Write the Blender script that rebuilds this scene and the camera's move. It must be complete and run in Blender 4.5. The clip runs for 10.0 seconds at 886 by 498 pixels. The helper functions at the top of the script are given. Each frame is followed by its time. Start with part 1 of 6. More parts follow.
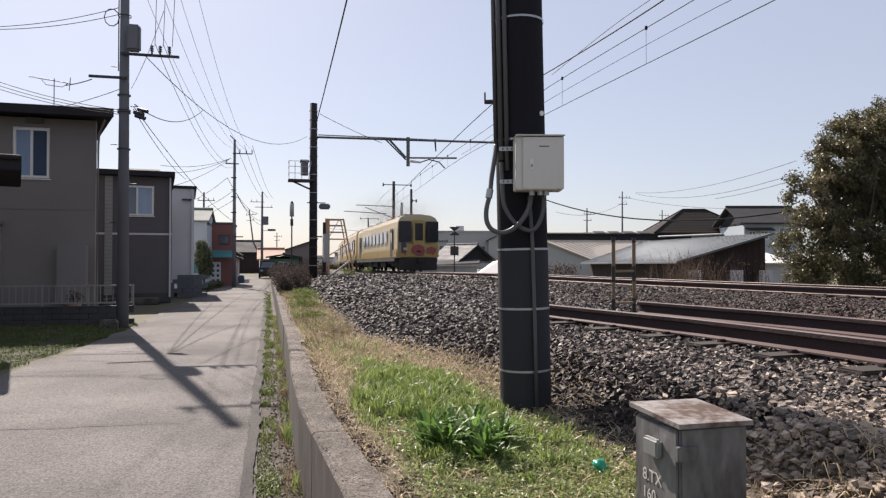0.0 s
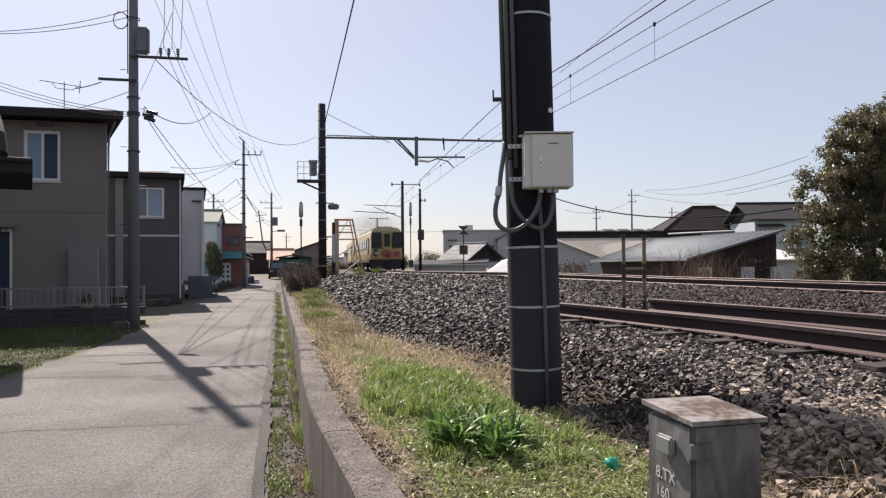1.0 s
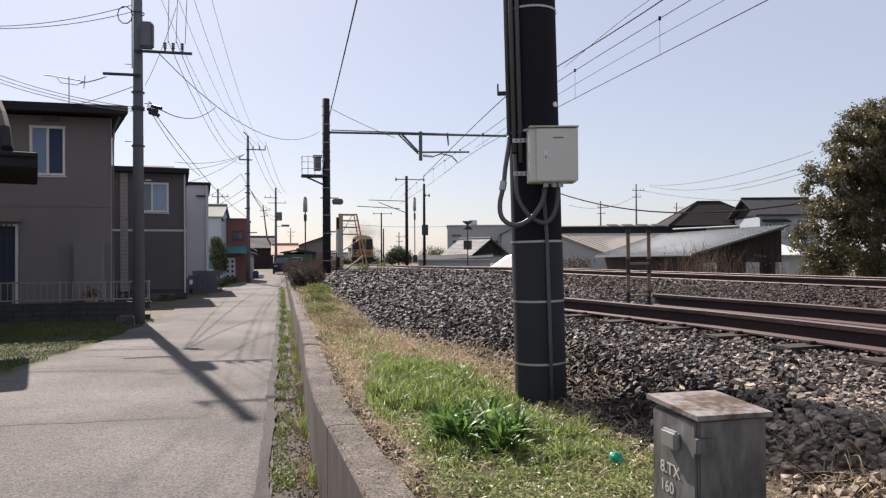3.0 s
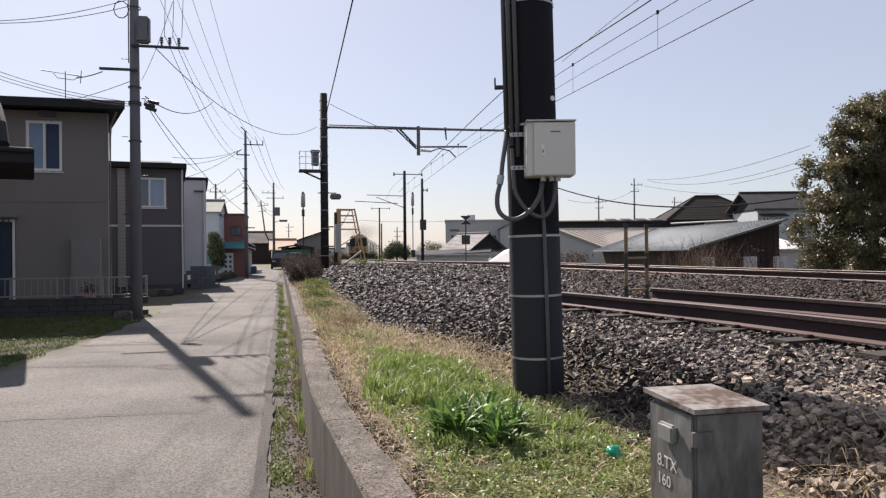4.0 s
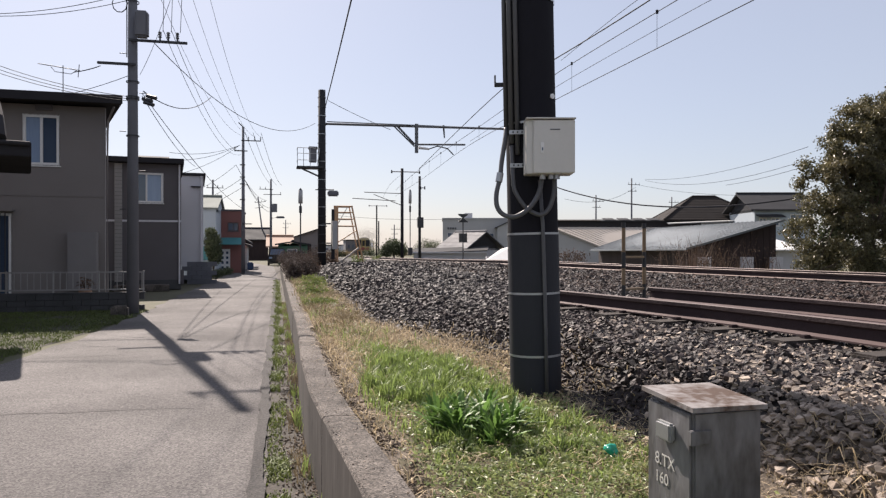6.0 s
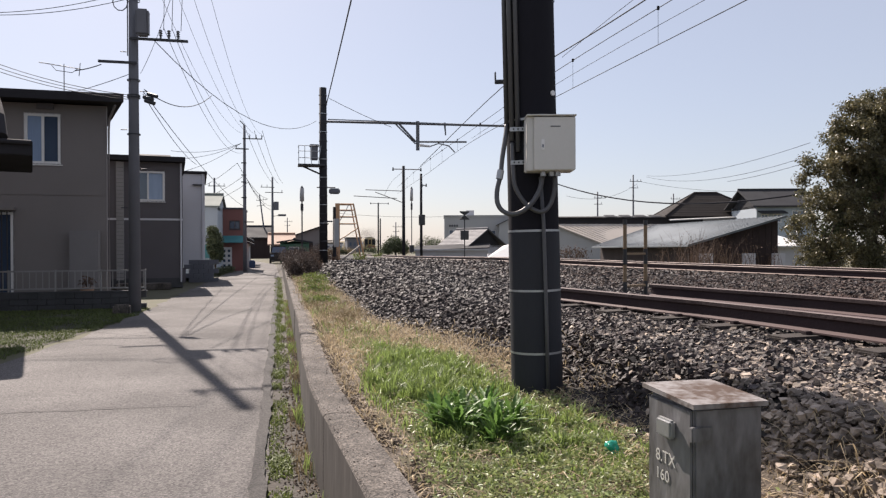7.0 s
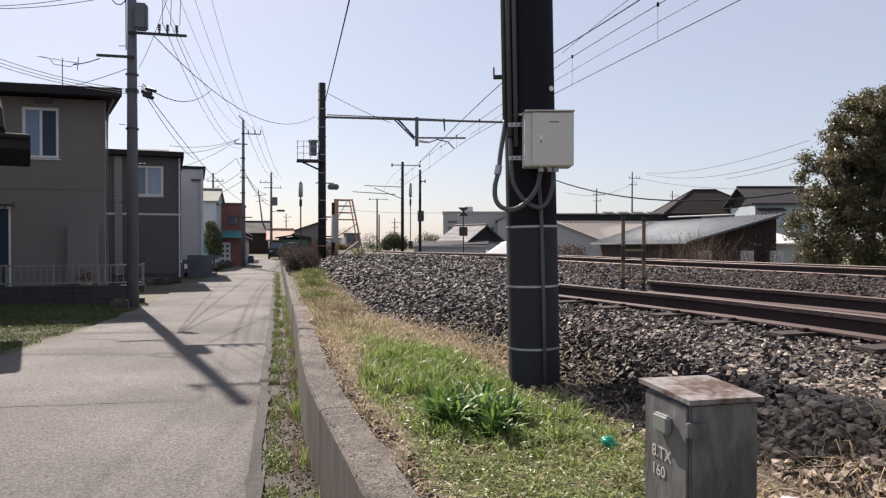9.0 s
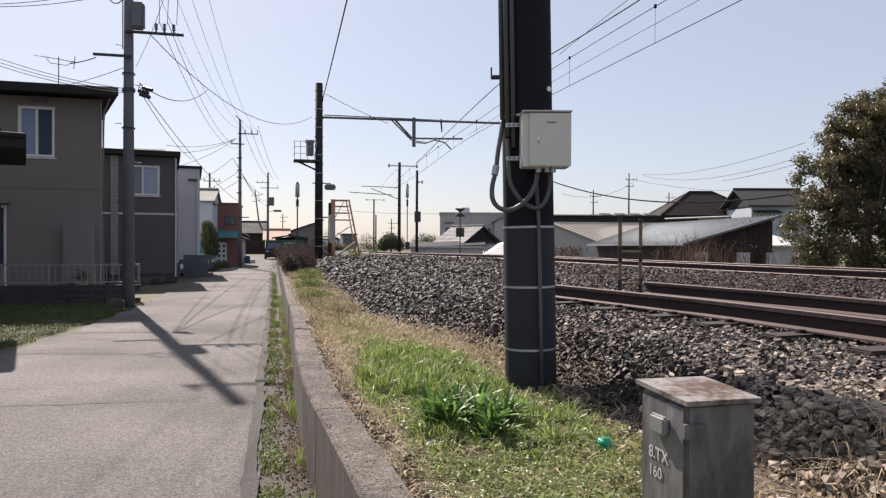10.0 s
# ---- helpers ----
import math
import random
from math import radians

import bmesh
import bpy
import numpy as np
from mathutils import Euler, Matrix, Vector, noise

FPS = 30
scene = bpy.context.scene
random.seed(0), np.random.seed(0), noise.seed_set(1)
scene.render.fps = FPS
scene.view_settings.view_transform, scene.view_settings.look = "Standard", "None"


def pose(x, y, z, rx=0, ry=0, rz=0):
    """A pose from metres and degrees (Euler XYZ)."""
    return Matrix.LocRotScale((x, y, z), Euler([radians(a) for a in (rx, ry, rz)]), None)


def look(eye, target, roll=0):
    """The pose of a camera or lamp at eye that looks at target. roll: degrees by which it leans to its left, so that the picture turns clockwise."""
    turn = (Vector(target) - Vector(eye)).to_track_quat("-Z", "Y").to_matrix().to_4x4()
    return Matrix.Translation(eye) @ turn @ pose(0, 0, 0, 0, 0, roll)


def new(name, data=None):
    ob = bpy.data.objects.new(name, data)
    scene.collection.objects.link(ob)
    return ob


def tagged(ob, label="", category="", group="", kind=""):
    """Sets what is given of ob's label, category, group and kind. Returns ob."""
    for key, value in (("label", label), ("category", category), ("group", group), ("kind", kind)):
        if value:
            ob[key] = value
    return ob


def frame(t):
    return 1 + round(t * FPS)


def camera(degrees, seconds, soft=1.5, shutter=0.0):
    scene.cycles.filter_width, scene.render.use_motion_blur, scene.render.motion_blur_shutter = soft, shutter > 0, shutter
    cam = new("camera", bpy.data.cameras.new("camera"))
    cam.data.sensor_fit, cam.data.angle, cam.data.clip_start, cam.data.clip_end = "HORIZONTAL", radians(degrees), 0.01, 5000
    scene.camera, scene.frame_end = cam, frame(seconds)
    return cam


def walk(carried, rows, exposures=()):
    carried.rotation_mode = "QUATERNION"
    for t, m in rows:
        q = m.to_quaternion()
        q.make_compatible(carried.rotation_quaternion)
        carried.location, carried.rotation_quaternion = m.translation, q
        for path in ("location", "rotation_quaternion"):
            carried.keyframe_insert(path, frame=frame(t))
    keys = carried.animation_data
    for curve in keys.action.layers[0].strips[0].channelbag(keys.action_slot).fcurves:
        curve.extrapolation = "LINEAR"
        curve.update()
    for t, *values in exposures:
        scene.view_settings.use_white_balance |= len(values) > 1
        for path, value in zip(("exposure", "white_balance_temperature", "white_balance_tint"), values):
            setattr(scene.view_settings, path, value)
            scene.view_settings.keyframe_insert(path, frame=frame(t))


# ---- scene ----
import itertools

cam = camera(64, 10.0, soft=1.3)

# seconds, eye, heading to the right of the road, tilt up, lean
PATH = [
    (0.0, -0.0094, -0.0254, 1.5154, 13.9433, 0.9614, -0.0152),
    (0.5, -0.0049, -0.016, 1.5112, 13.4233, 1.1009, 0.4083),
    (1.0, -0.0082, -0.0117, 1.5103, 13.2094, 0.907, 0.4512),
    (1.5, -0.0086, -0.0072, 1.5078, 13.1562, 0.6816, 0.4364),
    (2.0, -0.0132, -0.01, 1.5083, 12.9522, 0.6232, 0.3859),
    (2.5, -0.012, -0.0092, 1.5065, 12.8748, 0.6244, 0.3733),
    (4.0, -0.0016, -0.0023, 1.5027, 13.0173, 0.101, 0.5142),
    (4.5, 0.0, 0.0, 1.5, 13.2, 0.0, 0.5),
    (5.0, -0.0036, 0.004, 1.4999, 13.2932, -0.0345, 0.3014),
    (5.5, -0.0136, 0.0045, 1.4961, 13.3117, 0.0135, -0.0574),
    (7.0, -0.0045, 0.0043, 1.4964, 13.1253, -0.2738, 0.1981),
    (7.5, -0.0061, 0.0024, 1.4965, 13.2277, -0.1391, 0.009),
    (8.0, -0.0078, 0.0002, 1.4938, 13.2452, -0.2248, -0.1225),
    (8.5, -0.0024, 0.0036, 1.4926, 13.2489, -0.5043, -0.1231),
    (9.0, 0.0036, 0.0069, 1.4908, 13.2232, -0.5801, -0.0304),
    (9.5, 0.0065, 0.0104, 1.4901, 13.2667, -0.4818, -0.122),
    (10.0, 0.0056, 0.0188, 1.4866, 13.4894, -0.511, -0.2423),
]


def eye_pose(x, y, z, turn, tilt, lean):
    return pose(x, y, z, 90, 0, -turn) @ pose(0, 0, 0, tilt, 0, 0) @ pose(0, 0, 0, 0, 0, -lean)


walk(cam, [(t, eye_pose(*row)) for t, *row in PATH], [(0, 0.8, 6850, 17), (10, 0.8, 6850, 17)])

# ---- sky and sun ----
SUN_ELEVATION, SUN_TURN = 41.5, -15.1  # degrees above the horizon, degrees to the right of the road
world = bpy.data.worlds.new("world")
scene.world = world
world.use_nodes = True
sky = world.node_tree.nodes.new("ShaderNodeTexSky")
sky.sky_type, sky.sun_disc = "NISHITA", False
sky.sun_elevation, sky.sun_rotation = radians(SUN_ELEVATION), radians(SUN_TURN)
sky.air_density, sky.dust_density, sky.ozone_density = 1.0, 0.9, 3.0
clear = world.node_tree.nodes["Background"]
clear.inputs[1].default_value = 0.066
world.node_tree.links.new(sky.outputs[0], clear.inputs[0])
haze = world.node_tree.nodes.new("ShaderNodeBackground")  # pale spring haze over the whole sky
haze.inputs[0].default_value, haze.inputs[1].default_value = (0.735, 0.81, 0.935, 1), 0.55
veil = world.node_tree.nodes.new("ShaderNodeMixShader")
veil.inputs[0].default_value = 0.5
world.node_tree.links.new(clear.outputs[0], veil.inputs[1])
world.node_tree.links.new(haze.outputs[0], veil.inputs[2])
world.node_tree.links.new(veil.outputs[0], world.node_tree.nodes["World Output"].inputs[0])
sun = new("sun", bpy.data.lights.new("sun", "SUN"))
sun.data.energy, sun.data.angle, sun.data.color = 5.0, radians(0.55), (1.0, 0.95, 0.87)
st, ct = math.sin(radians(SUN_TURN)), math.cos(radians(SUN_TURN))
se, ce = math.sin(radians(SUN_ELEVATION)), math.cos(radians(SUN_ELEVATION))
sun.matrix_world = look((st * ce * 100, ct * ce * 100, se * 100), (0, 0, 0))


# ---- materials ----
def mat(name, colour, rough=0.7, metal=0.0, second=None, amount=0.5, big=1.5, fine=25.0, bump=0.15, spread=0.0,
        island=False, stretch=(1, 1, 1), glow=0.0, spec=0.5, contrast=0.25, backlit=0.0, grit=0.0):
    """A surface with blotches (big) and grain (fine) between two colours, a fine relief, and a spread from piece to piece."""
    m = bpy.data.materials.new(name)
    m.use_nodes = True
    nodes, link = m.node_tree.nodes, m.node_tree.links.new
    b = nodes["Principled BSDF"]
    b.inputs["Roughness"].default_value, b.inputs["Metallic"].default_value = rough, metal
    b.inputs["Specular IOR Level"].default_value = spec
    second = second or tuple(c * 0.7 for c in colour)
    co = nodes.new("ShaderNodeTexCoord")
    mp = nodes.new("ShaderNodeMapping")
    mp.inputs["Scale"].default_value = stretch
    link(co.outputs["Object"], mp.inputs[0])
    n1, n2 = nodes.new("ShaderNodeTexNoise"), nodes.new("ShaderNodeTexNoise")
    for n, s, d in ((n1, big, 4), (n2, fine, 3)):
        n.inputs["Scale"].default_value, n.inputs["Detail"].default_value = s, d
        link(mp.outputs[0], n.inputs["Vector"])
    add = nodes.new("ShaderNodeMath")
    add.operation = "MULTIPLY_ADD"
    link(n2.outputs["Fac"], add.inputs[0])
    add.inputs[1].default_value = 0.6
    link(n1.outputs["Fac"], add.inputs[2])
    ramp = nodes.new("ShaderNodeMapRange")
    ramp.inputs["From Min"].default_value, ramp.inputs["From Max"].default_value = 0.8 - contrast, 0.8 + contrast
    ramp.inputs["To Max"].default_value = amount
    link(add.outputs[0], ramp.inputs["Value"])
    mix = nodes.new("ShaderNodeMix")
    mix.data_type = "RGBA"
    mix.inputs[6].default_value, mix.inputs[7].default_value = (*colour, 1), (*second, 1)
    link(ramp.outputs[0], mix.inputs[0])
    out = mix.outputs[2]
    if spread:
        if island:
            r = nodes.new("ShaderNodeNewGeometry").outputs["Random Per Island"]
        else:
            r = nodes.new("ShaderNodeObjectInfo").outputs["Random"]
        mr = nodes.new("ShaderNodeMapRange")
        mr.inputs["To Min"].default_value, mr.inputs["To Max"].default_value = 1 - spread, 1 + spread
        link(r, mr.inputs["Value"])
        hs = nodes.new("ShaderNodeHueSaturation")
        link(out, hs.inputs["Color"])
        link(mr.outputs[0], hs.inputs["Value"])
        out = hs.outputs[0]
    link(out, b.inputs["Base Color"])
    if grit:  # pale and dark chips in the surface
        vo = nodes.new("ShaderNodeTexVoronoi")
        vo.inputs["Scale"].default_value = grit
        link(mp.outputs[0], vo.inputs["Vector"])
        bw = nodes.new("ShaderNodeRGBToBW")
        link(vo.outputs["Color"], bw.inputs[0])
        gm = nodes.new("ShaderNodeMapRange")
        gm.inputs["To Min"].default_value, gm.inputs["To Max"].default_value = (0.1, 1.9) if grit == 110 else (0.35, 1.65)
        link(bw.outputs[0], gm.inputs["Value"])
        gv = nodes.new("ShaderNodeHueSaturation")
        link(out, gv.inputs["Color"])
        link(gm.outputs[0], gv.inputs["Value"])
        link(gv.outputs[0], b.inputs["Base Color"])
    if bump:
        bp = nodes.new("ShaderNodeBump")
        bp.inputs["Strength"].default_value, bp.inputs["Distance"].default_value = min(1, bump * 2), 0.004 if grit else 0.01
        link(vo.outputs["Distance"] if grit else n2.outputs["Fac"], bp.inputs["Height"])
        link(bp.outputs[0], b.inputs["Normal"])
    rr = nodes.new("ShaderNodeMapRange")
    rr.inputs["To Min"].default_value, rr.inputs["To Max"].default_value = max(0.03, rough - 0.1), min(1, rough + 0.1)
    link(n1.outputs["Fac"], rr.inputs["Value"])
    link(rr.outputs[0], b.inputs["Roughness"])
    if glow:
        b.inputs["Emission Color"].default_value, b.inputs["Emission Strength"].default_value = (*colour, 1), glow
    if backlit:
        tr = nodes.new("ShaderNodeBsdfTranslucent")
        ms = nodes.new("ShaderNodeMixShader")
        ms.inputs[0].default_value = backlit
        link(out, tr.inputs[0])
        link(b.outputs[0], ms.inputs[1])
        link(tr.outputs[0], ms.inputs[2])
        link(ms.outputs[0], nodes["Material Output"].inputs[0])
    return m


M = dict(
    asphalt=mat("asphalt", (0.123, 0.112, 0.107), 0.9, second=(0.054, 0.049, 0.047), big=0.55, fine=60, bump=0.6, amount=0.75, contrast=0.2, grit=80),
    soil=mat("soil", (0.19, 0.15, 0.11), 0.95, second=(0.05, 0.037, 0.026), big=3.0, fine=35, bump=0.8, amount=0.95, grit=80),
    # Soil under the lawn, with the house's shade put into its colour.
    shade_soil=mat("shade_darkened_soil", (0.05, 0.043, 0.03), 0.95, second=(0.03, 0.032, 0.016), big=1.5, fine=20, bump=0.5, amount=0.9),
    cabinet_taupe=mat("pale_taupe_steel", (0.2, 0.187, 0.185), 0.6, second=(0.17, 0.158, 0.157), big=2, fine=40, bump=0.03),
    turf=mat("turf", (0.04, 0.042, 0.016), 0.95, second=(0.11, 0.083, 0.045), big=1.2, fine=22, bump=0.5, amount=0.9),
    field=mat("field", (0.065, 0.068, 0.032), 0.95, second=(0.11, 0.095, 0.06), big=0.05, fine=2, bump=0.2, amount=0.9),
    concrete=mat("concrete", (0.138, 0.118, 0.102), 0.95, second=(0.055, 0.046, 0.039), big=3.2, fine=20, bump=0.9, amount=0.95, contrast=0.18, grit=110),
    gutter=mat("gutter_concrete", (0.075, 0.062, 0.05), 0.9, second=(0.025, 0.021, 0.017), big=3, fine=40, bump=0.4, amount=0.9),
    # Lane-side face: upright stains over a base colour darker than the wall's top.
    wall_face=mat("dark_stained_wall_face", (0.088, 0.073, 0.061), 0.95, second=(0.03, 0.024, 0.02), big=1.3, fine=9, bump=0.3, amount=0.95, contrast=0.3, stretch=(1, 1, 0.35)),
    block_light=mat("pale_grey_canister", (0.14, 0.14, 0.155), 0.6, second=(0.1, 0.1, 0.11), big=3, fine=40, bump=0.05),
    fence_grey=mat("dull_aluminium", (0.3, 0.29, 0.28), 0.6, 0.2, second=(0.24, 0.23, 0.22), big=3, fine=40, bump=0.03),
    beam_grey=mat("dull_grey_steel", (0.15, 0.155, 0.165), 0.6, 0.3, second=(0.1, 0.1, 0.105), big=5, fine=40, bump=0.05),
    block=mat("block_wall", (0.078, 0.077, 0.08), 0.9, second=(0.045, 0.045, 0.045), big=1.5, fine=30, bump=0.3, amount=0.9),
    ballast=mat("ballast", (0.019, 0.0168, 0.0185), 0.62, spec=0.28, second=(0.07, 0.05, 0.043), big=0.45, fine=45, bump=0.3, amount=0.8, contrast=0.32, spread=0.8, island=True),
    ballast_rust=mat("ballast_rust", (0.064, 0.034, 0.023), 0.7, second=(0.025, 0.02, 0.018), big=1.5, fine=45, bump=0.3, amount=0.9, contrast=0.3, spread=0.6, island=True, spec=0.3),
    # Dusty tan stone, also paled in colour to paint the sunlit patch.
    ballast_tan=mat("ballast_tan", (0.4, 0.325, 0.26), 0.8, second=(0.12, 0.094, 0.076), big=1.5, fine=45, bump=0.3, amount=0.9, contrast=0.3, spread=0.6, island=True),
    ballast_piece=mat("ballast_piece", (0.41, 0.33, 0.265), 0.8, second=(0.12, 0.094, 0.076), big=0.45, fine=45, bump=0.3, amount=0.8, contrast=0.32, spread=0.8),
    bed=mat("ballast_bed", (0.03, 0.026, 0.024), 0.95, second=(0.02, 0.017, 0.015), big=6, fine=22, bump=0.9, amount=1.0),
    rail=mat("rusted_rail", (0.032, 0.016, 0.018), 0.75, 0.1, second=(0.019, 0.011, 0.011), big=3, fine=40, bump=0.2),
    railshine=mat("worn_head_pale_foot_rail", (0.26, 0.2, 0.18), 0.6, 0.2, second=(0.16, 0.11, 0.095), big=2, fine=30, bump=0.03, stretch=(4, 0.4, 4)),
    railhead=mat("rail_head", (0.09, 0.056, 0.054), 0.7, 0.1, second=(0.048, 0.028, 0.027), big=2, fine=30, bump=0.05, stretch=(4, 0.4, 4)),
    sleeper=mat("dark_sleeper", (0.035, 0.027, 0.023), 0.9, second=(0.03, 0.022, 0.018), big=5, fine=40, bump=0.4),
    pole_slate=mat("slate_sleeve", (0.027, 0.028, 0.034), 0.7, spec=0.3, second=(0.017, 0.019, 0.024), big=3, fine=40, bump=0.1, stretch=(1, 1, 0.3)),
    pole_dark=mat("dark_coated_concrete", (0.0145, 0.014, 0.0185), 0.8, spec=0.15, second=(0.0095, 0.0092, 0.012), big=1.5, fine=30, bump=0.1, stretch=(1, 1, 0.3)),
    pole_grey=mat("grey_concrete_pole", (0.145, 0.147, 0.165), 0.8, second=(0.105, 0.107, 0.12), big=2, fine=40, bump=0.2),
    steel=mat("galvanised_steel", (0.42, 0.43, 0.44), 0.45, 0.7, second=(0.3, 0.3, 0.3), big=8, fine=60, bump=0.05),
    darksteel=mat("dark_steel", (0.05, 0.05, 0.055), 0.6, 0.3, big=5, fine=40, bump=0.05),
    conduit=mat("grey_conduit", (0.085, 0.085, 0.09), 0.5, big=5, fine=50, bump=0.05),
    wire=mat("wire", (0.03, 0.03, 0.035), 0.75, spec=0.1, bump=0),
    ivory=mat("ivory_paint", (0.6, 0.58, 0.54), 0.45, second=(0.52, 0.5, 0.45), big=4, fine=60, bump=0.03),
    greybox=mat("weathered_grey_steel", (0.22, 0.217, 0.224), 0.6, 0.2, second=(0.06, 0.055, 0.051), big=6, fine=30, bump=0.15, amount=0.9, stretch=(1, 1, 0.35)),
    lidrust=mat("rust_stained_lid", (0.26, 0.24, 0.23), 0.7, 0.2, second=(0.07, 0.036, 0.02), big=5, fine=30, bump=0.15, amount=0.95, contrast=0.13),
    white=mat("white_paint", (0.75, 0.74, 0.72), 0.5, second=(0.62, 0.6, 0.57), big=3, fine=50, bump=0.03),
    black=mat("black_paint", (0.02, 0.02, 0.022), 0.5, bump=0.02),
    yellow=mat("yellow_paint", (0.21, 0.14, 0.075), 0.6, second=(0.15, 0.1, 0.06), big=8, fine=50, bump=0.05),
    orange=mat("orange_paint", (0.55, 0.32, 0.17), 0.6, second=(0.4, 0.22, 0.12), big=5, fine=50, bump=0.03),
    tar=mat("tar_seam", (0.03, 0.027, 0.026), 0.9, second=(0.055, 0.05, 0.047), big=9, fine=60, bump=0.6, amount=0.9, grit=80),
    crumb=mat("dark_soil_crumb", (0.13, 0.095, 0.068), 0.95, second=(0.06, 0.043, 0.03), big=6, fine=40, bump=0.3, spread=0.5, island=True),
    glass=mat("window_glass", (0.05, 0.075, 0.12), 0.06, second=(0.07, 0.1, 0.15), big=0.8, fine=3, bump=0, spec=0.8),
    # Pane with a pale blue reflection painted into its colour, in upright streaks.
    sheen_glass=mat("pale_sheen_glass", (0.27, 0.36, 0.5), 0.12, second=(0.18, 0.25, 0.37), big=2, fine=8, bump=0, stretch=(6, 6, 0.4), spec=0.7),
    wall_taupe=mat("taupe_render", (0.208, 0.187, 0.178), 0.9, second=(0.166, 0.148, 0.14), big=0.7, fine=45, bump=0.2),
    wall_brown=mat("dark_brown_siding", (0.112, 0.101, 0.106), 0.8, second=(0.09, 0.08, 0.083), big=1, fine=30, bump=0.1),
    wall_grey=mat("pale_grey_siding", (0.58, 0.57, 0.59), 0.8, second=(0.49, 0.48, 0.5), big=0.7, fine=30, bump=0.1),
    wall_white=mat("off_white_wall", (0.42, 0.415, 0.41), 0.85, second=(0.33, 0.325, 0.31), big=0.6, fine=30, bump=0.1),
    wall_mint=mat("pale_blue_wall", (0.4, 0.45, 0.49), 0.8, second=(0.33, 0.38, 0.42), big=0.7, fine=30, bump=0.1),
    pole_far=mat("dark_mast_coating", (0.034, 0.033, 0.037), 0.8, spec=0.2, second=(0.022, 0.022, 0.025), big=2, fine=30, bump=0.1),
    wall_red=mat("brick_red_render", (0.25, 0.11, 0.095), 0.85, second=(0.2, 0.085, 0.075), big=0.8, fine=40, bump=0.15),
    wall_wood=mat("dark_red_boarding", (0.034, 0.02, 0.019), 0.85, second=(0.02, 0.013, 0.012), big=1.5, fine=20, bump=0.3, stretch=(3, 3, 0.3)),
    tile_pale=mat("pale_grey_roof_tile", (0.15, 0.15, 0.16), 0.7, spec=0.3, second=(0.1, 0.1, 0.108), big=1, fine=20, bump=0.3),
    tile=mat("grey_roof_tile", (0.042, 0.042, 0.045), 0.8, spec=0.2, second=(0.026, 0.026, 0.029), big=1, fine=20, bump=0.3),
    tile_brown=mat("brown_roof_tile", (0.034, 0.029, 0.027), 0.85, spec=0.15, second=(0.025, 0.021, 0.019), big=1, fine=20, bump=0.3),
    roof_blue=mat("blue_grey_sheet_roof", (0.17, 0.19, 0.205), 0.85, spec=0.2, second=(0.13, 0.142, 0.15), big=0.5, fine=10, bump=0.1),
    roof_pale=mat("pale_sheet_roof", (0.45, 0.4, 0.35), 0.7, second=(0.36, 0.31, 0.255), big=0.5, fine=10, bump=0.1),
    roof_dull=mat("dull_grey_green_sheet_roof", (0.2, 0.22, 0.2), 0.85, spec=0.2, second=(0.15, 0.165, 0.15), big=0.6, fine=10, bump=0.1),
    roof_pink=mat("faded_red_sheet_roof", (0.42, 0.25, 0.16), 0.7, second=(0.28, 0.165, 0.13), big=0.6, fine=10, bump=0.1),
    fascia=mat("dark_fascia", (0.035, 0.033, 0.036), 0.8, spec=0.12, second=(0.025, 0.023, 0.025), big=2, fine=30, bump=0.05),
    teal=mat("teal_awning", (0.06, 0.25, 0.27), 0.6, bump=0.05),
    green_sheet=mat("green_sheet", (0.06, 0.15, 0.09), 0.6, bump=0.05),
    bark=mat("bark", (0.1, 0.075, 0.055), 0.9, second=(0.055, 0.04, 0.03), big=6, fine=40, bump=0.6, stretch=(1, 1, 0.3)),
    gutter_green=mat("gutter_weed", (0.15, 0.19, 0.05), 0.6, second=(0.07, 0.085, 0.03), big=3, fine=30, bump=0, spread=0.4, island=True, backlit=0.35),
    lawn=mat("lawn_blades", (0.1, 0.135, 0.033), 0.7, second=(0.07, 0.065, 0.025), big=1.5, fine=30, bump=0, spread=0.35, island=True, backlit=0.3),
    grass=mat("grass_blades", (0.26, 0.335, 0.1), 0.45, second=(0.06, 0.105, 0.03), big=13, fine=30, bump=0, spread=0.5, island=True, backlit=0.45),
    straw=mat("dry_grass", (0.5, 0.4, 0.26), 0.8, second=(0.25, 0.19, 0.11), big=10, fine=30, bump=0, spread=0.5, island=True, backlit=0.3),
    dull_straw=mat("dull_dry_grass", (0.27, 0.205, 0.125), 0.85, second=(0.1, 0.095, 0.04), big=6, fine=30, bump=0, spread=0.45, island=True, backlit=0.3),
    weed=mat("broad_leaf", (0.135, 0.24, 0.058), 0.42, spec=0.35, second=(0.055, 0.115, 0.03), big=14, fine=60, bump=0.2, spread=0.45, backlit=0.4),
    clover=mat("low_weed", (0.26, 0.325, 0.13), 0.45, second=(0.24, 0.2, 0.11), big=3, fine=30, bump=0, spread=0.4, island=True, backlit=0.35),
    leaf=mat("tree_leaf", (0.1, 0.1, 0.048), 0.34, second=(0.22, 0.165, 0.09), big=0.8, fine=5, bump=0, spread=0.6, island=True, backlit=0.3),
    leaf_far=mat("far_leaf", (0.095, 0.115, 0.055), 0.6, second=(0.06, 0.075, 0.04), big=0.9, fine=8, bump=0, spread=0.4, island=True, backlit=0.2),
    twig=mat("brown_brush", (0.13, 0.085, 0.062), 0.9, second=(0.085, 0.062, 0.045), big=2, fine=10, bump=0, spread=0.4, island=True, backlit=0.15),
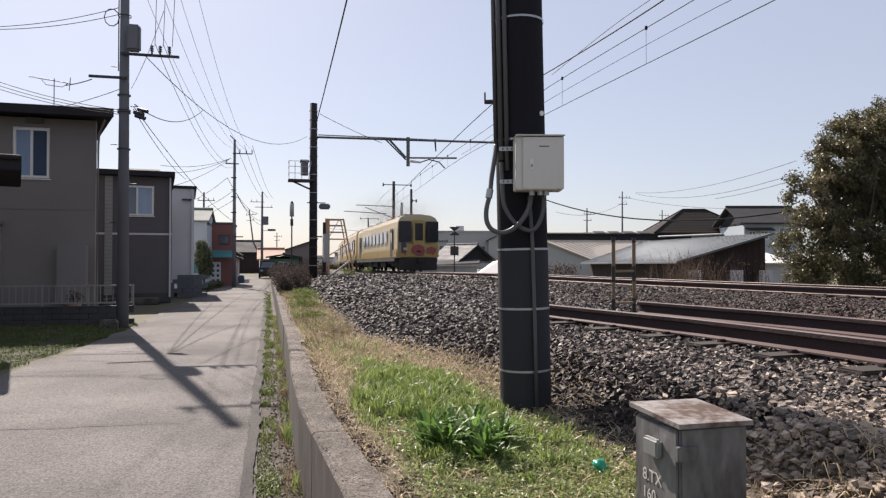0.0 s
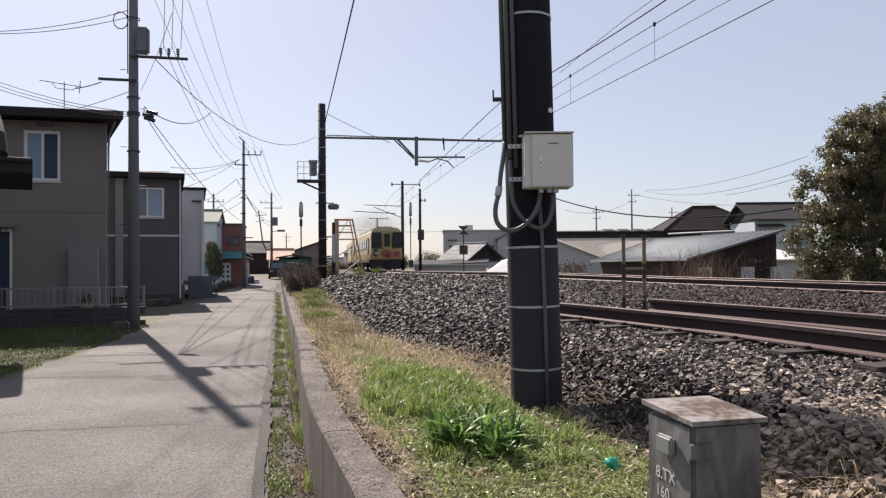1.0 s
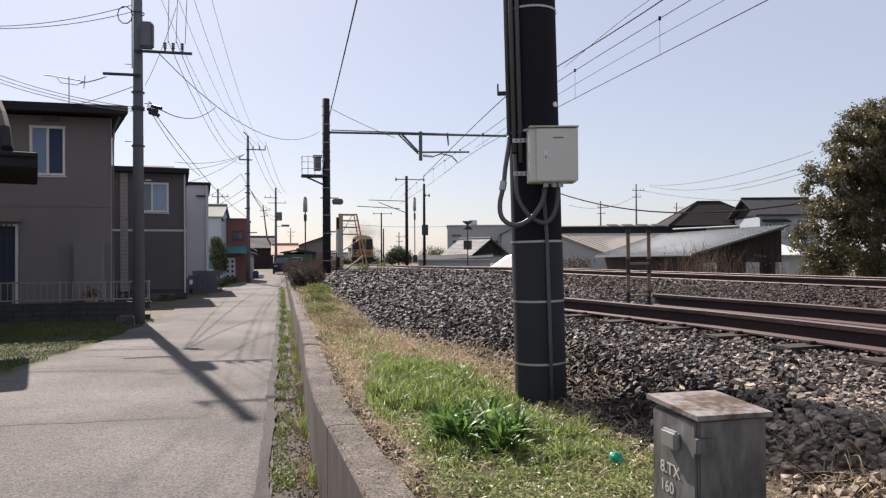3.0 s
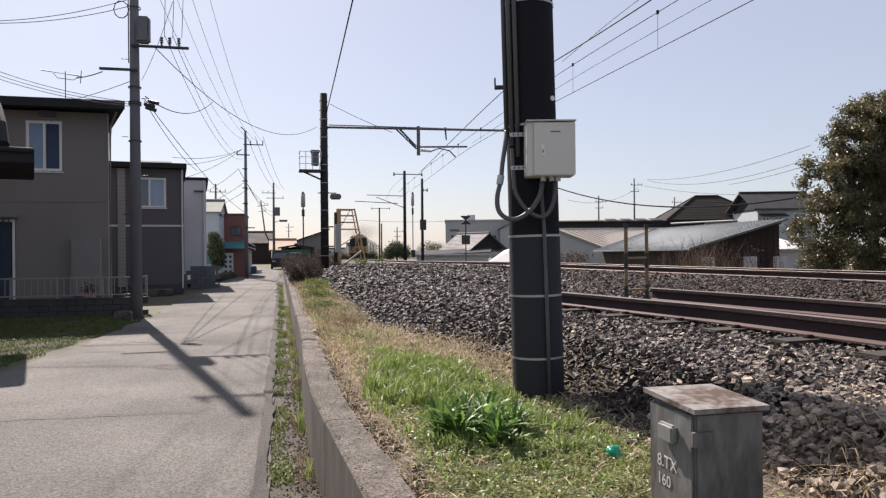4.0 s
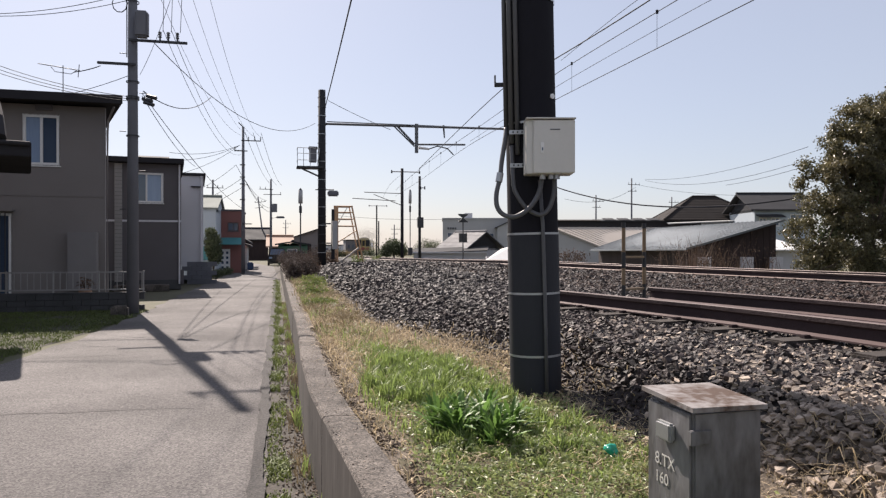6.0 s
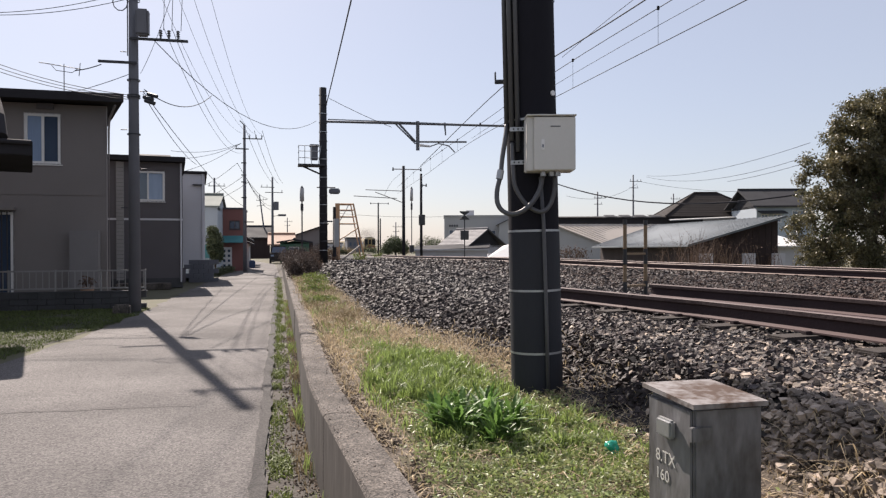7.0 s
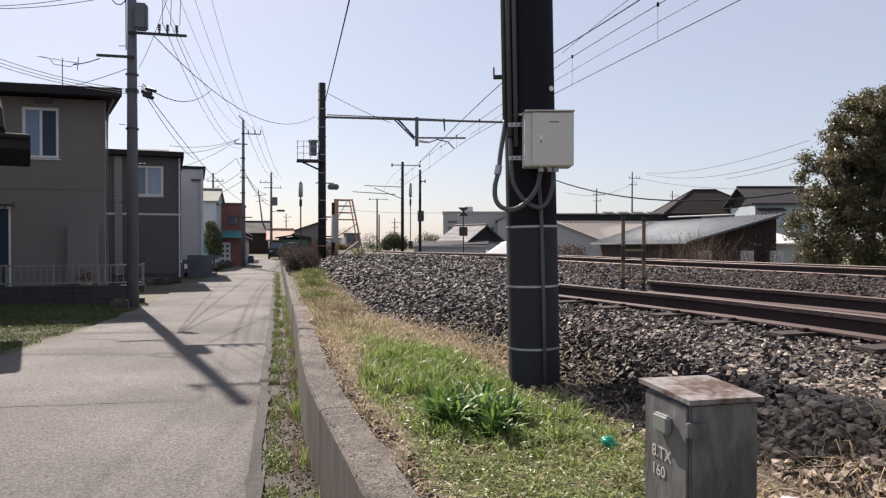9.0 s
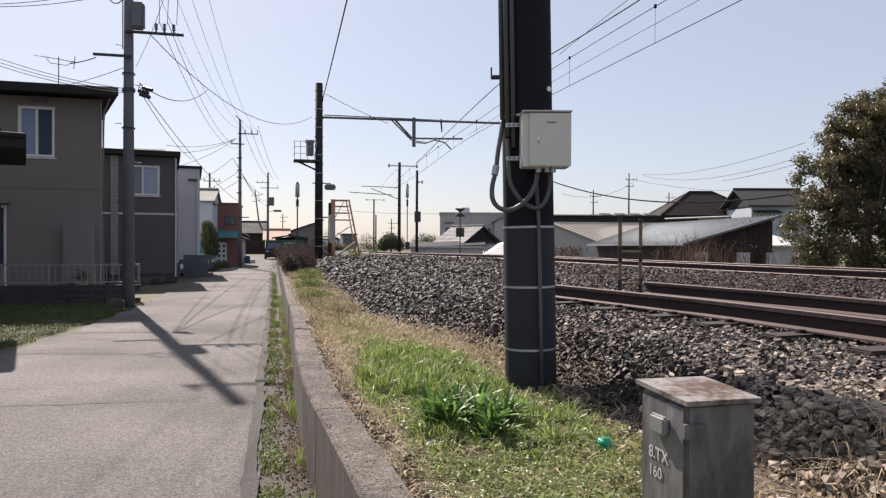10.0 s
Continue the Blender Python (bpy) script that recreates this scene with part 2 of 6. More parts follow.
    brush=mat("grey_brown_brush", (0.09, 0.068, 0.058), 0.9, second=(0.05, 0.042, 0.034), big=2, fine=10, bump=0, spread=0.5, island=True, backlit=0.15),
    train_yellow=mat("train_yellow", (0.36, 0.25, 0.075), 0.4, second=(0.29, 0.2, 0.06), big=1, fine=20, bump=0.02),
    train_cream=mat("train_cream", (0.5, 0.41, 0.26), 0.4, second=(0.42, 0.34, 0.2), big=1, fine=20, bump=0.02),
    train_roof=mat("train_roof", (0.2, 0.19, 0.18), 0.7, big=1, fine=20, bump=0.05),
    train_under=mat("train_underframe", (0.025, 0.023, 0.022), 0.8, big=2, fine=20, bump=0.1),
    train_red=mat("train_red", (0.27, 0.055, 0.05), 0.4, bump=0),
    train_glass=mat("train_glass", (0.012, 0.014, 0.018), 0.2, bump=0, spec=0.3),
    train_dark=mat("train_dark_blue", (0.03, 0.035, 0.09), 0.4, bump=0),
    tail=mat("tail_lamp", (0.3, 0.03, 0.02), 0.3, bump=0, glow=0.1),
    smoke=mat("smoke", (0.4, 0.36, 0.32), 1.0, bump=0),
    teal_bottle=mat("green_bottle", (0.02, 0.4, 0.28), 0.15, second=(0.05, 0.5, 0.38), big=20, fine=60, bump=0.1, backlit=0.4),
    litter=mat("pale_litter", (0.55, 0.5, 0.55), 0.5, bump=0.1),
)


# ---- building helpers ----
def to_mesh(name, bm, material, smooth=False):
    me = bpy.data.meshes.new(name)
    bm.to_mesh(me)
    bm.free()
    me.materials.append(material)
    if smooth:
        me.polygons.foreach_set("use_smooth", [True] * len(me.polygons))
    return me


def part(name, bm, material, parent, label="", smooth=False):
    ob = new(name, to_mesh(name, bm, material, smooth))
    ob.parent = parent
    return tagged(ob, label)


def thing(name, at, label, category, group="", kind="", turn=0.0):
    ob = new(name)
    ob.empty_display_size = 0.2
    ob.matrix_world = pose(*at, 0, 0, turn)
    return tagged(ob, label, category, group, kind)


def solo(name, bm, material, label, category, group="", kind="", smooth=False):
    return tagged(new(name, to_mesh(name, bm, material, smooth)), label, category, group, kind)


def box(x0, x1, y0, y1, z0, z1, bevel=0.0, bm=None):
    bm = bm or bmesh.new()
    r = bmesh.ops.create_cube(bm, size=1, matrix=Matrix.Translation(((x0 + x1) / 2, (y0 + y1) / 2, (z0 + z1) / 2)) @ Matrix.Diagonal((abs(x1 - x0), abs(y1 - y0), abs(z1 - z0), 1)))
    if bevel:
        edges = {e for v in r["verts"] for e in v.link_edges}
        bmesh.ops.bevel(bm, geom=list(edges), offset=bevel, segments=2, affect="EDGES")
    return bm


def rod(a, b, r0, r1=None, n=8, bm=None):
    """A round or faceted bar from a to b."""
    bm = bm or bmesh.new()
    a, b = Vector(a), Vector(b)
    d = b - a
    m = Matrix.Translation((a + b) / 2) @ d.to_track_quat("Z", "Y").to_matrix().to_4x4()
    bmesh.ops.create_cone(bm, cap_ends=True, segments=n, radius1=r0, radius2=r0 if r1 is None else r1, depth=d.length, matrix=m)
    return bm


def tube(points, r, n=6, bm=None):
    """A pipe along points."""
    bm = bm or bmesh.new()
    pts = [Vector(p) for p in points]
    rings = []
    for i, p in enumerate(pts):
        d = (pts[min(i + 1, len(pts) - 1)] - pts[max(i - 1, 0)]).normalized()
        q = d.to_track_quat("Z", "Y")
        rings.append([bm.verts.new(p + q @ Vector((r * math.cos(k * math.tau / n), r * math.sin(k * math.tau / n), 0))) for k in range(n)])
    for a, b in zip(rings, rings[1:]):
        for k in range(n):
            bm.faces.new((a[k], a[(k + 1) % n], b[(k + 1) % n], b[k]))
    bm.faces.new(rings[0][::-1]), bm.faces.new(rings[-1])
    return bm


def prism(outline, a, b, bm=None):
    """An outline of (u, v) points swept along y from a to b: x = u, z = v."""
    bm = bm or bmesh.new()
    f = [bm.verts.new((u, a, v)) for u, v in outline]
    g = [bm.verts.new((u, b, v)) for u, v in outline]
    n = len(f)
    bm.faces.new(f), bm.faces.new(g[::-1])
    for k in range(n):
        bm.faces.new((f[k], g[k], g[(k + 1) % n], f[(k + 1) % n]))
    bmesh.ops.recalc_face_normals(bm, faces=bm.faces)
    return bm


def slab(corners, thick, bm=None):
    """A sheet through four corners, with thickness below it."""
    bm = bm or bmesh.new()
    top = [bm.verts.new(c) for c in corners]
    low = [bm.verts.new(Vector(c) - Vector((0, 0, thick))) for c in corners]
    n = len(top)
    bm.faces.new(top), bm.faces.new(low[::-1])
    for k in range(n):
        bm.faces.new((top[k], low[k], low[(k + 1) % n], top[(k + 1) % n]))
    bmesh.ops.recalc_face_normals(bm, faces=bm.faces)
    return bm


def sag(a, b, drop, n=14):
    a, b = Vector(a), Vector(b)
    return [a.lerp(b, i / n) - Vector((0, 0, 4 * drop * (i / n) * (1 - i / n))) for i in range(n + 1)]


def spline(points, step):
    """Even points along a smooth line through the given ones."""
    pts = [Vector(p) for p in points]
    pts = [2 * pts[0] - pts[1]] + pts + [2 * pts[-1] - pts[-2]]
    fine = []
    for i in range(1, len(pts) - 2):
        p0, p1, p2, p3 = pts[i - 1:i + 3]
        for k in range(40):
            t = k / 40
            fine.append(0.5 * (2 * p1 + (p2 - p0) * t + (2 * p0 - 5 * p1 + 4 * p2 - p3) * t * t + (3 * p1 - p0 - 3 * p2 + p3) * t ** 3))
    fine.append(pts[-2])
    out, left = [fine[0]], step
    for a, b in zip(fine, fine[1:]):
        d = (b - a).length
        while left <= d:
            a = a.lerp(b, left / d)
            out.append(a)
            d = (b - a).length
            left = step
        left -= d
    return out


def many(name, verts, faces, material, smooth=False):
    me = bpy.data.meshes.new(name)
    verts, faces = np.asarray(verts, dtype=np.float32), np.asarray(faces, dtype=np.int32)
    k = faces.shape[1]
    me.vertices.add(len(verts)), me.vertices.foreach_set("co", verts.ravel())
    me.loops.add(faces.size), me.loops.foreach_set("vertex_index", faces.ravel())
    me.polygons.add(len(faces)), me.polygons.foreach_set("loop_start", np.arange(0, faces.size, k, dtype=np.int32))
    me.update(calc_edges=True)
    me.validate()
    me.materials.append(material)
    me.polygons.foreach_set("use_smooth", [smooth] * len(me.polygons))
    return me


rng = np.random.default_rng(7)


def blades(places, heights, width, lean=0.5, droop=0.35):
    """Grass blades: two bent quads each, from rows of (x, y, z)."""
    p, h = np.asarray(places), np.asarray(heights)[:, None]
    n = len(p)
    a = rng.uniform(0, math.tau, n)
    side = np.stack([np.cos(a), np.sin(a), np.zeros(n)], 1)
    b = a + rng.uniform(0.6, 2.6, n)
    out = np.stack([np.cos(b), np.sin(b), np.zeros(n)], 1) * rng.uniform(0.05, lean, n)[:, None]
    up = np.array([0, 0, 1.0])
    w = width * rng.uniform(0.6, 1.3, n)[:, None]
    mid = p + h * (0.55 * up + 0.35 * out)
    tip = p + h * ((1 - droop * rng.uniform(0, 1, n)[:, None]) * up + out)
    v = np.stack([p - side * w, p + side * w, mid + side * w * 0.8, mid - side * w * 0.8, tip + side * w * 0.12, tip - side * w * 0.12], 1)
    f = np.array([[0, 1, 2, 3], [3, 2, 4, 5]])[None] + 6 * np.arange(n)[:, None, None]
    return v.reshape(-1, 3), f.reshape(-1, 4)


def leaves(centres, size, flat=0.0):
    """Small folded leaves with any turn, about the given centres."""
    c = np.asarray(centres)
    n = len(c)
    u = rng.normal(size=(n, 3))
    u[:, 2] *= 1 - flat
    u /= np.linalg.norm(u, axis=1)[:, None]
    w = rng.normal(size=(n, 3))
    w -= (w * u).sum(1)[:, None] * u
    w /= np.linalg.norm(w, axis=1)[:, None]
    k = np.cross(u, w)
    s = size * rng.uniform(0.6, 1.4, n)[:, None]
    v = np.stack([c - u * s, c - w * s * 0.45 + k * s * 0.15, c + u * s, c + w * s * 0.45 + k * s * 0.15], 1)
    f = np.array([[0, 1, 2], [0, 2, 3]])[None] + 4 * np.arange(n)[:, None, None]
    return v.reshape(-1, 3), f.reshape(-1, 3)


def blob_points(n, blobs, shell=0.55):
    """Points in the outer part of ellipsoids (x, y, z, rx, ry, rz)."""
    w = np.array([b[3] * b[4] * b[5] for b in blobs]) ** 0.67
    pick = rng.choice(len(blobs), n, p=w / w.sum())
    b = np.array(blobs)[pick]
    d = rng.normal(size=(n, 3))
    d /= np.linalg.norm(d, axis=1)[:, None]
    r = rng.uniform(shell, 1.0, n)[:, None] * (1 + 0.12 * rng.normal(size=(n, 1)))
    return b[:, :3] + d * b[:, 3:] * r


CUBE_V = np.array(list(itertools.product((-0.72, 0.72), repeat=3)))
CUBE_F = np.array([(0, 1, 3), (0, 3, 2), (4, 6, 7), (4, 7, 5), (0, 4, 5), (0, 5, 1), (2, 3, 7), (2, 7, 6), (0, 2, 6), (0, 6, 4), (1, 5, 7), (1, 7, 3)])


def stones(places, sizes, flat=0.76):
    """Angular stones: crushed, chipped lumps of twelve faces."""
    p, s = np.asarray(places), np.asarray(sizes)
    n = len(p)
    ax = rng.uniform(0.42, 1.25, (n, 1, 3)) * s[:, None, None]
    v = (CUBE_V[None] + 0.23 * rng.normal(size=(n, 8, 3)).clip(-1.4, 1.4)) * ax
    q = rng.normal(size=(n, 4))
    q /= np.linalg.norm(q, axis=1)[:, None]
    a, b, c, d = q.T
    r = np.stack([np.stack([1 - 2 * (c * c + d * d), 2 * (b * c - a * d), 2 * (b * d + a * c)], 1),
                  np.stack([2 * (b * c + a * d), 1 - 2 * (b * b + d * d), 2 * (c * d - a * b)], 1),
                  np.stack([2 * (b * d - a * c), 2 * (c * d + a * b), 1 - 2 * (b * b + c * c)], 1)], 1)
    v = np.einsum("nij,nkj->nki", r, v) * (1.06, 1.06, flat) + p[:, None]
    f = CUBE_F[None] + 8 * np.arange(n)[:, None, None]
    return v.reshape(-1, 3), f.reshape(-1, 3)


# ---- plan ----
MAIN = spline([(24, -40, 0), (14.6, -10, 0), (11.4, 11, 0), (9.95, 22, 0), (9.45, 35, 0), (9.8, 47, 0), (9.6, 60, 0), (9.75, 75, 0), (10.5, 91, 0),
               (12.2, 112, 0), (14.2, 126, 0), (17.8, 150, 0), (22.0, 175, 0), (22.9, 190, 0), (22.2, 206, 0), (19.5, 232, 0), (5, 330, 0), (-5, 384, 0)], 0.5)
SIDING = spline([(4.75, -6, 0), (4.72, -2, 0), (4.55, 2.5, 0), (4.32, 5.3, 0), (4.12, 6.4, 0), (3.8, 8.0, 0), (3.74, 8.3, 0)], 0.25)
RAIL_TOP = 1.0


def fall(y):
    """How far the line has sunk below the lane's level by then."""
    return np.interp(y, [28, 50, 91, 135, 230, 400], [0, 0.25, 0.55, 0.95, 1.6, 2.3])


for p_ in MAIN:
    p_.z = -float(fall(p_.y))
WALL_X = 0.25


def wall_x(y):
    """The wall's face, which bows slightly along the lane."""
    return np.interp(y, [1.4, 2.2, 2.85, 3.34, 4.3, 5.1, 6.5, 8, 10], [0.385, 0.365, 0.335, 0.308, 0.252, 0.215, 0.207, 0.232, 0.25])


MAIN_Y = np.array([p.y for p in MAIN])
MAIN_X = np.array([p.x for p in MAIN])


def main_x(y):
    return np.interp(y, MAIN_Y, MAIN_X)


def toe_x(y):
    """Where the ballast's foot lies beside the grass."""
    return np.interp(y, [-8, 5.9, 8.6, 16, 30, 60], [1.95, 1.95, 1.15, 1.2, 1.35, 2.4])


def bank_z(x, y):
    """Height of the railway's ground: verge, ballast slope, bed, far slope."""
    x, y = np.asarray(x, float), np.asarray(y, float)
    verge = np.interp(y, [-8, 3, 9, 30, 60, 120], [0.5, 0.5, 0.54, 0.6, 0.5, 0.3]) - 0.04
    t = np.clip((x - toe_x(y)) / np.interp(y, [-8, 5.0, 6.0, 9], [0.42, 0.42, 0.65, 1.25]), 0, 1)
    bed = np.interp(y, [-8, 6.5, 9.5, 30, 120, 200], [0.79, 0.79, 0.79, 0.79, 0.78, 0.75]) - fall(y)
    z = verge + (bed - verge) * (t * t * (3 - 2 * t))
    far = np.clip((x - main_x(y) - 1.7) / 2.2, 0, 1)
    return z * (1 - far) - 0.02 * far


# ---- ground, road, gutter, wall ----
def ground():
    bm = bmesh.new()
    c = [bm.verts.new(p) for p in ((-1500, -300, -0.03), (1500, -300, -0.03), (1500, 2500, -0.03), (-1500, 2500, -0.03))]
    bm.faces.new(c)
    solo("ground", bm, M["field"], "flat dry ground with sparse grass reaching the horizon", "ground", kind="structure")


def road():
    bm = bmesh.new()
    ys = np.concatenate([np.arange(-12, 30, 0.5), np.arange(30, 78, 2)])
    rows = []
    for y in ys:
        left = np.interp(y, [-12, 4, 10, 13, 17.5, 24, 34, 45, 60, 78], [-7, -5.2, -3.5, -3.15, -3.0, -3.0, -2.8, -2.6, -3.2, -8])
        right = np.interp(y, [-12, 8, 34, 60, 78], [-0.06, -0.07, 0.12, -0.2, -3])
        xs = np.linspace(left + 0.05 * math.sin(y * 3.1) + 0.04 * math.sin(y * 7.7), right + 0.012 * math.sin(y * 5.3), 7)
        rows.append([bm.verts.new((x, y, 0.02 - 0.006 * abs(k - 3) + 0.004 * noise.noise((x, y, 0)))) for k, x in enumerate(xs)])
    for a, b in zip(rows, rows[1:]):
        for k in range(6):
            bm.faces.new((a[k], a[k + 1], b[k + 1], b[k]))
    solo("road", bm, M["asphalt"], "narrow worn grey asphalt lane beside the railway wall", "road", kind="structure", smooth=True)


def wall_and_gutter():
    g = box(-0.07, 0.4, -12, 60, -0.06, -0.012)
    solo("gutter", g, M["gutter"], "shallow dark concrete gutter with weeds along the wall", "gutter", kind="structure")
    w = tagged(new("retaining_wall"), "low weathered concrete retaining wall with rough top", "wall", kind="structure")
    # cast lengths with open joints between
    cuts = [-12, -8.6, -5.2, -1.7, 1.35, 4.25, 7.9, 11.5, 15.1, 18.7, 22.3, 25.9, 29.5, 33, 37, 41, 46]
    for k, (a, b) in enumerate(zip(cuts, cuts[1:])):
        ys = np.linspace(a + 0.006, b - 0.006, max(2, int((b - a) / 0.14)))
        prof = [(-0.004, -0.1), (0, 0.485), (0.014, 0.501), (0.07, 0.504), (0.14, 0.499), (0.2, 0.495), (0.215, 0.4), (0.215, -0.1)]
        bm = bmesh.new()
        rings = [[bm.verts.new((float(wall_x(y)) + px_ + 0.004 * noise.noise((y * 6, i, 2.0)) * (i > 0), y, pz + 0.005 * noise.noise((y * 4, i * 0.8, 5.0)) * (0 < i < 6)))
                  for i, (px_, pz) in enumerate(prof)] for y in ys]
        for p, q in zip(rings, rings[1:]):
            for i in range(len(prof)):
                j = (i + 1) % len(prof)
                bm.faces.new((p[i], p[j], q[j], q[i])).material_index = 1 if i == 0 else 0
        bm.faces.new(rings[0])
        bm.faces.new(rings[-1])
        bmesh.ops.recalc_face_normals(bm, faces=bm.faces)
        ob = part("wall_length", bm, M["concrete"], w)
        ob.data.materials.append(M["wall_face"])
        ob.location.x = 0.003 * math.sin(k * 2.4)


def bank():
    ys = np.concatenate([np.arange(-12, 20, 0.2), np.arange(20, 60, 0.8), np.arange(60, 400, 4)])
    cols = 70
    v, f = [], []
    for y in ys:
        x0, x1 = WALL_X + 0.15, main_x(y) + 4.2
        s = np.linspace(0, 1, cols) ** 1.3
        x = x0 + (x1 - x0) * s
        z = bank_z(x, y)
        v += [(a, y, b) for a, b in zip(x, z)]
    v = np.array(v)
    amp = np.where(v[:, 1] < 60, 0.007, 0.0)
    v[:, 2] += rng.normal(size=len(v)) * amp
    for r in range(len(ys) - 1):
        for c in range(cols - 1):
            k = r * cols + c
            f.append((k, k + 1, k + cols + 1, k + cols))
    ob = new("railway_bank", many("railway_bank", v, f, M["bed"], True))
    ob.data.materials.append(M["soil"])
    ob.data.materials.append(M["turf"])
    for p in ob.data.polygons:
        c = p.center
        if c.x < toe_x(c.y) - 0.12 or (c.x < 2.6 and c.y < 2.9):
            p.material_index = 1 if (c.y < 3.2 and c.x > 1.75) or (c.x < 0.62 + 0.1 * noise.noise((0, c.y * 2, 0)) or c.y > 9.5) else 2
    tagged(ob, "raised railway bank of ballast with an earth verge", "embankment", kind="structure")
    return ob


def road_marks():
    """Tar seam along the gutter and cracks across the lane."""
    # Sheet of soil below the lawn, darkened in colour where the house shades it.
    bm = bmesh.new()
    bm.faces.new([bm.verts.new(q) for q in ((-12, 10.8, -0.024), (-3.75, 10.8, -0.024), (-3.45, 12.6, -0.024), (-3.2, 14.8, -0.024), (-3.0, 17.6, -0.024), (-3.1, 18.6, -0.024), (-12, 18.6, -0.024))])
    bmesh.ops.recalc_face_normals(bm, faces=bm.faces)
    solo("verge", bm, M["shade_soil"], "soil before the block wall, coloured dark for the house's shade", "ground", kind="structure")
    def ribbon(pts, w, name, label):
        bm = bmesh.new()
        a = b = None
        for i, (x, y) in enumerate(pts):
            d = Vector((pts[min(i + 1, len(pts) - 1)][0] - pts[max(i - 1, 0)][0], pts[min(i + 1, len(pts) - 1)][1] - pts[max(i - 1, 0)][1])).normalized()
            ww = w * (0.6 + 0.8 * abs(noise.noise((x * 3, y * 3, 1))))
            z = 0.0245
            c, e = bm.verts.new((x - d.y * ww, y + d.x * ww, z)), bm.verts.new((x + d.y * ww, y - d.x * ww, z))
            if a:
                bm.faces.new((a, c, e, b))
            a, b = c, e
        solo(name, bm, M["tar"], label, "road", kind="structure")
    ribbon([(-0.122 + 0.008 * math.sin(y * 2.1) + 0.004 * y - 0.026, y) for y in np.arange(1, 36, 0.12)], 0.055, "tar_seam", "dark tar seam along the lane's edge")
    for k, (x0, x1, y) in enumerate(((-3.2, -1.2, 13.9), (-3.1, -0.9, 12.6), (-2.6, -0.7, 7.0), (-3.3, -2.0, 10.6), (-2.0, -0.4, 19.5))):
        ribbon([(x, y + 0.07 * noise.noise((x * 3, k, 0)) + 0.03 * noise.noise((x * 11, k, 0))) for x in np.arange(x0, x1, 0.06)], 0.009, "road_crack", "thin dark crack across the asphalt")


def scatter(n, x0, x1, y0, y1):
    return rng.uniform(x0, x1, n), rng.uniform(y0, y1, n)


def on_sleeper(x, y):
    """Whether a place lies on one of the siding's sleepers."""
    hit = np.zeros(len(x), bool)
    for i in range(0, len(SIDING), 3):
        p, d = SIDING[i], (SIDING[min(i + 1, len(SIDING) - 1)] - SIDING[max(i - 1, 0)]).normalized()
        u, w = (x - p.x) * d.x + (y - p.y) * d.y, (x - p.x) * d.y - (y - p.y) * d.x
        hit |= (abs(u) < 0.11) & (abs(w) < 1.02)
    return hit


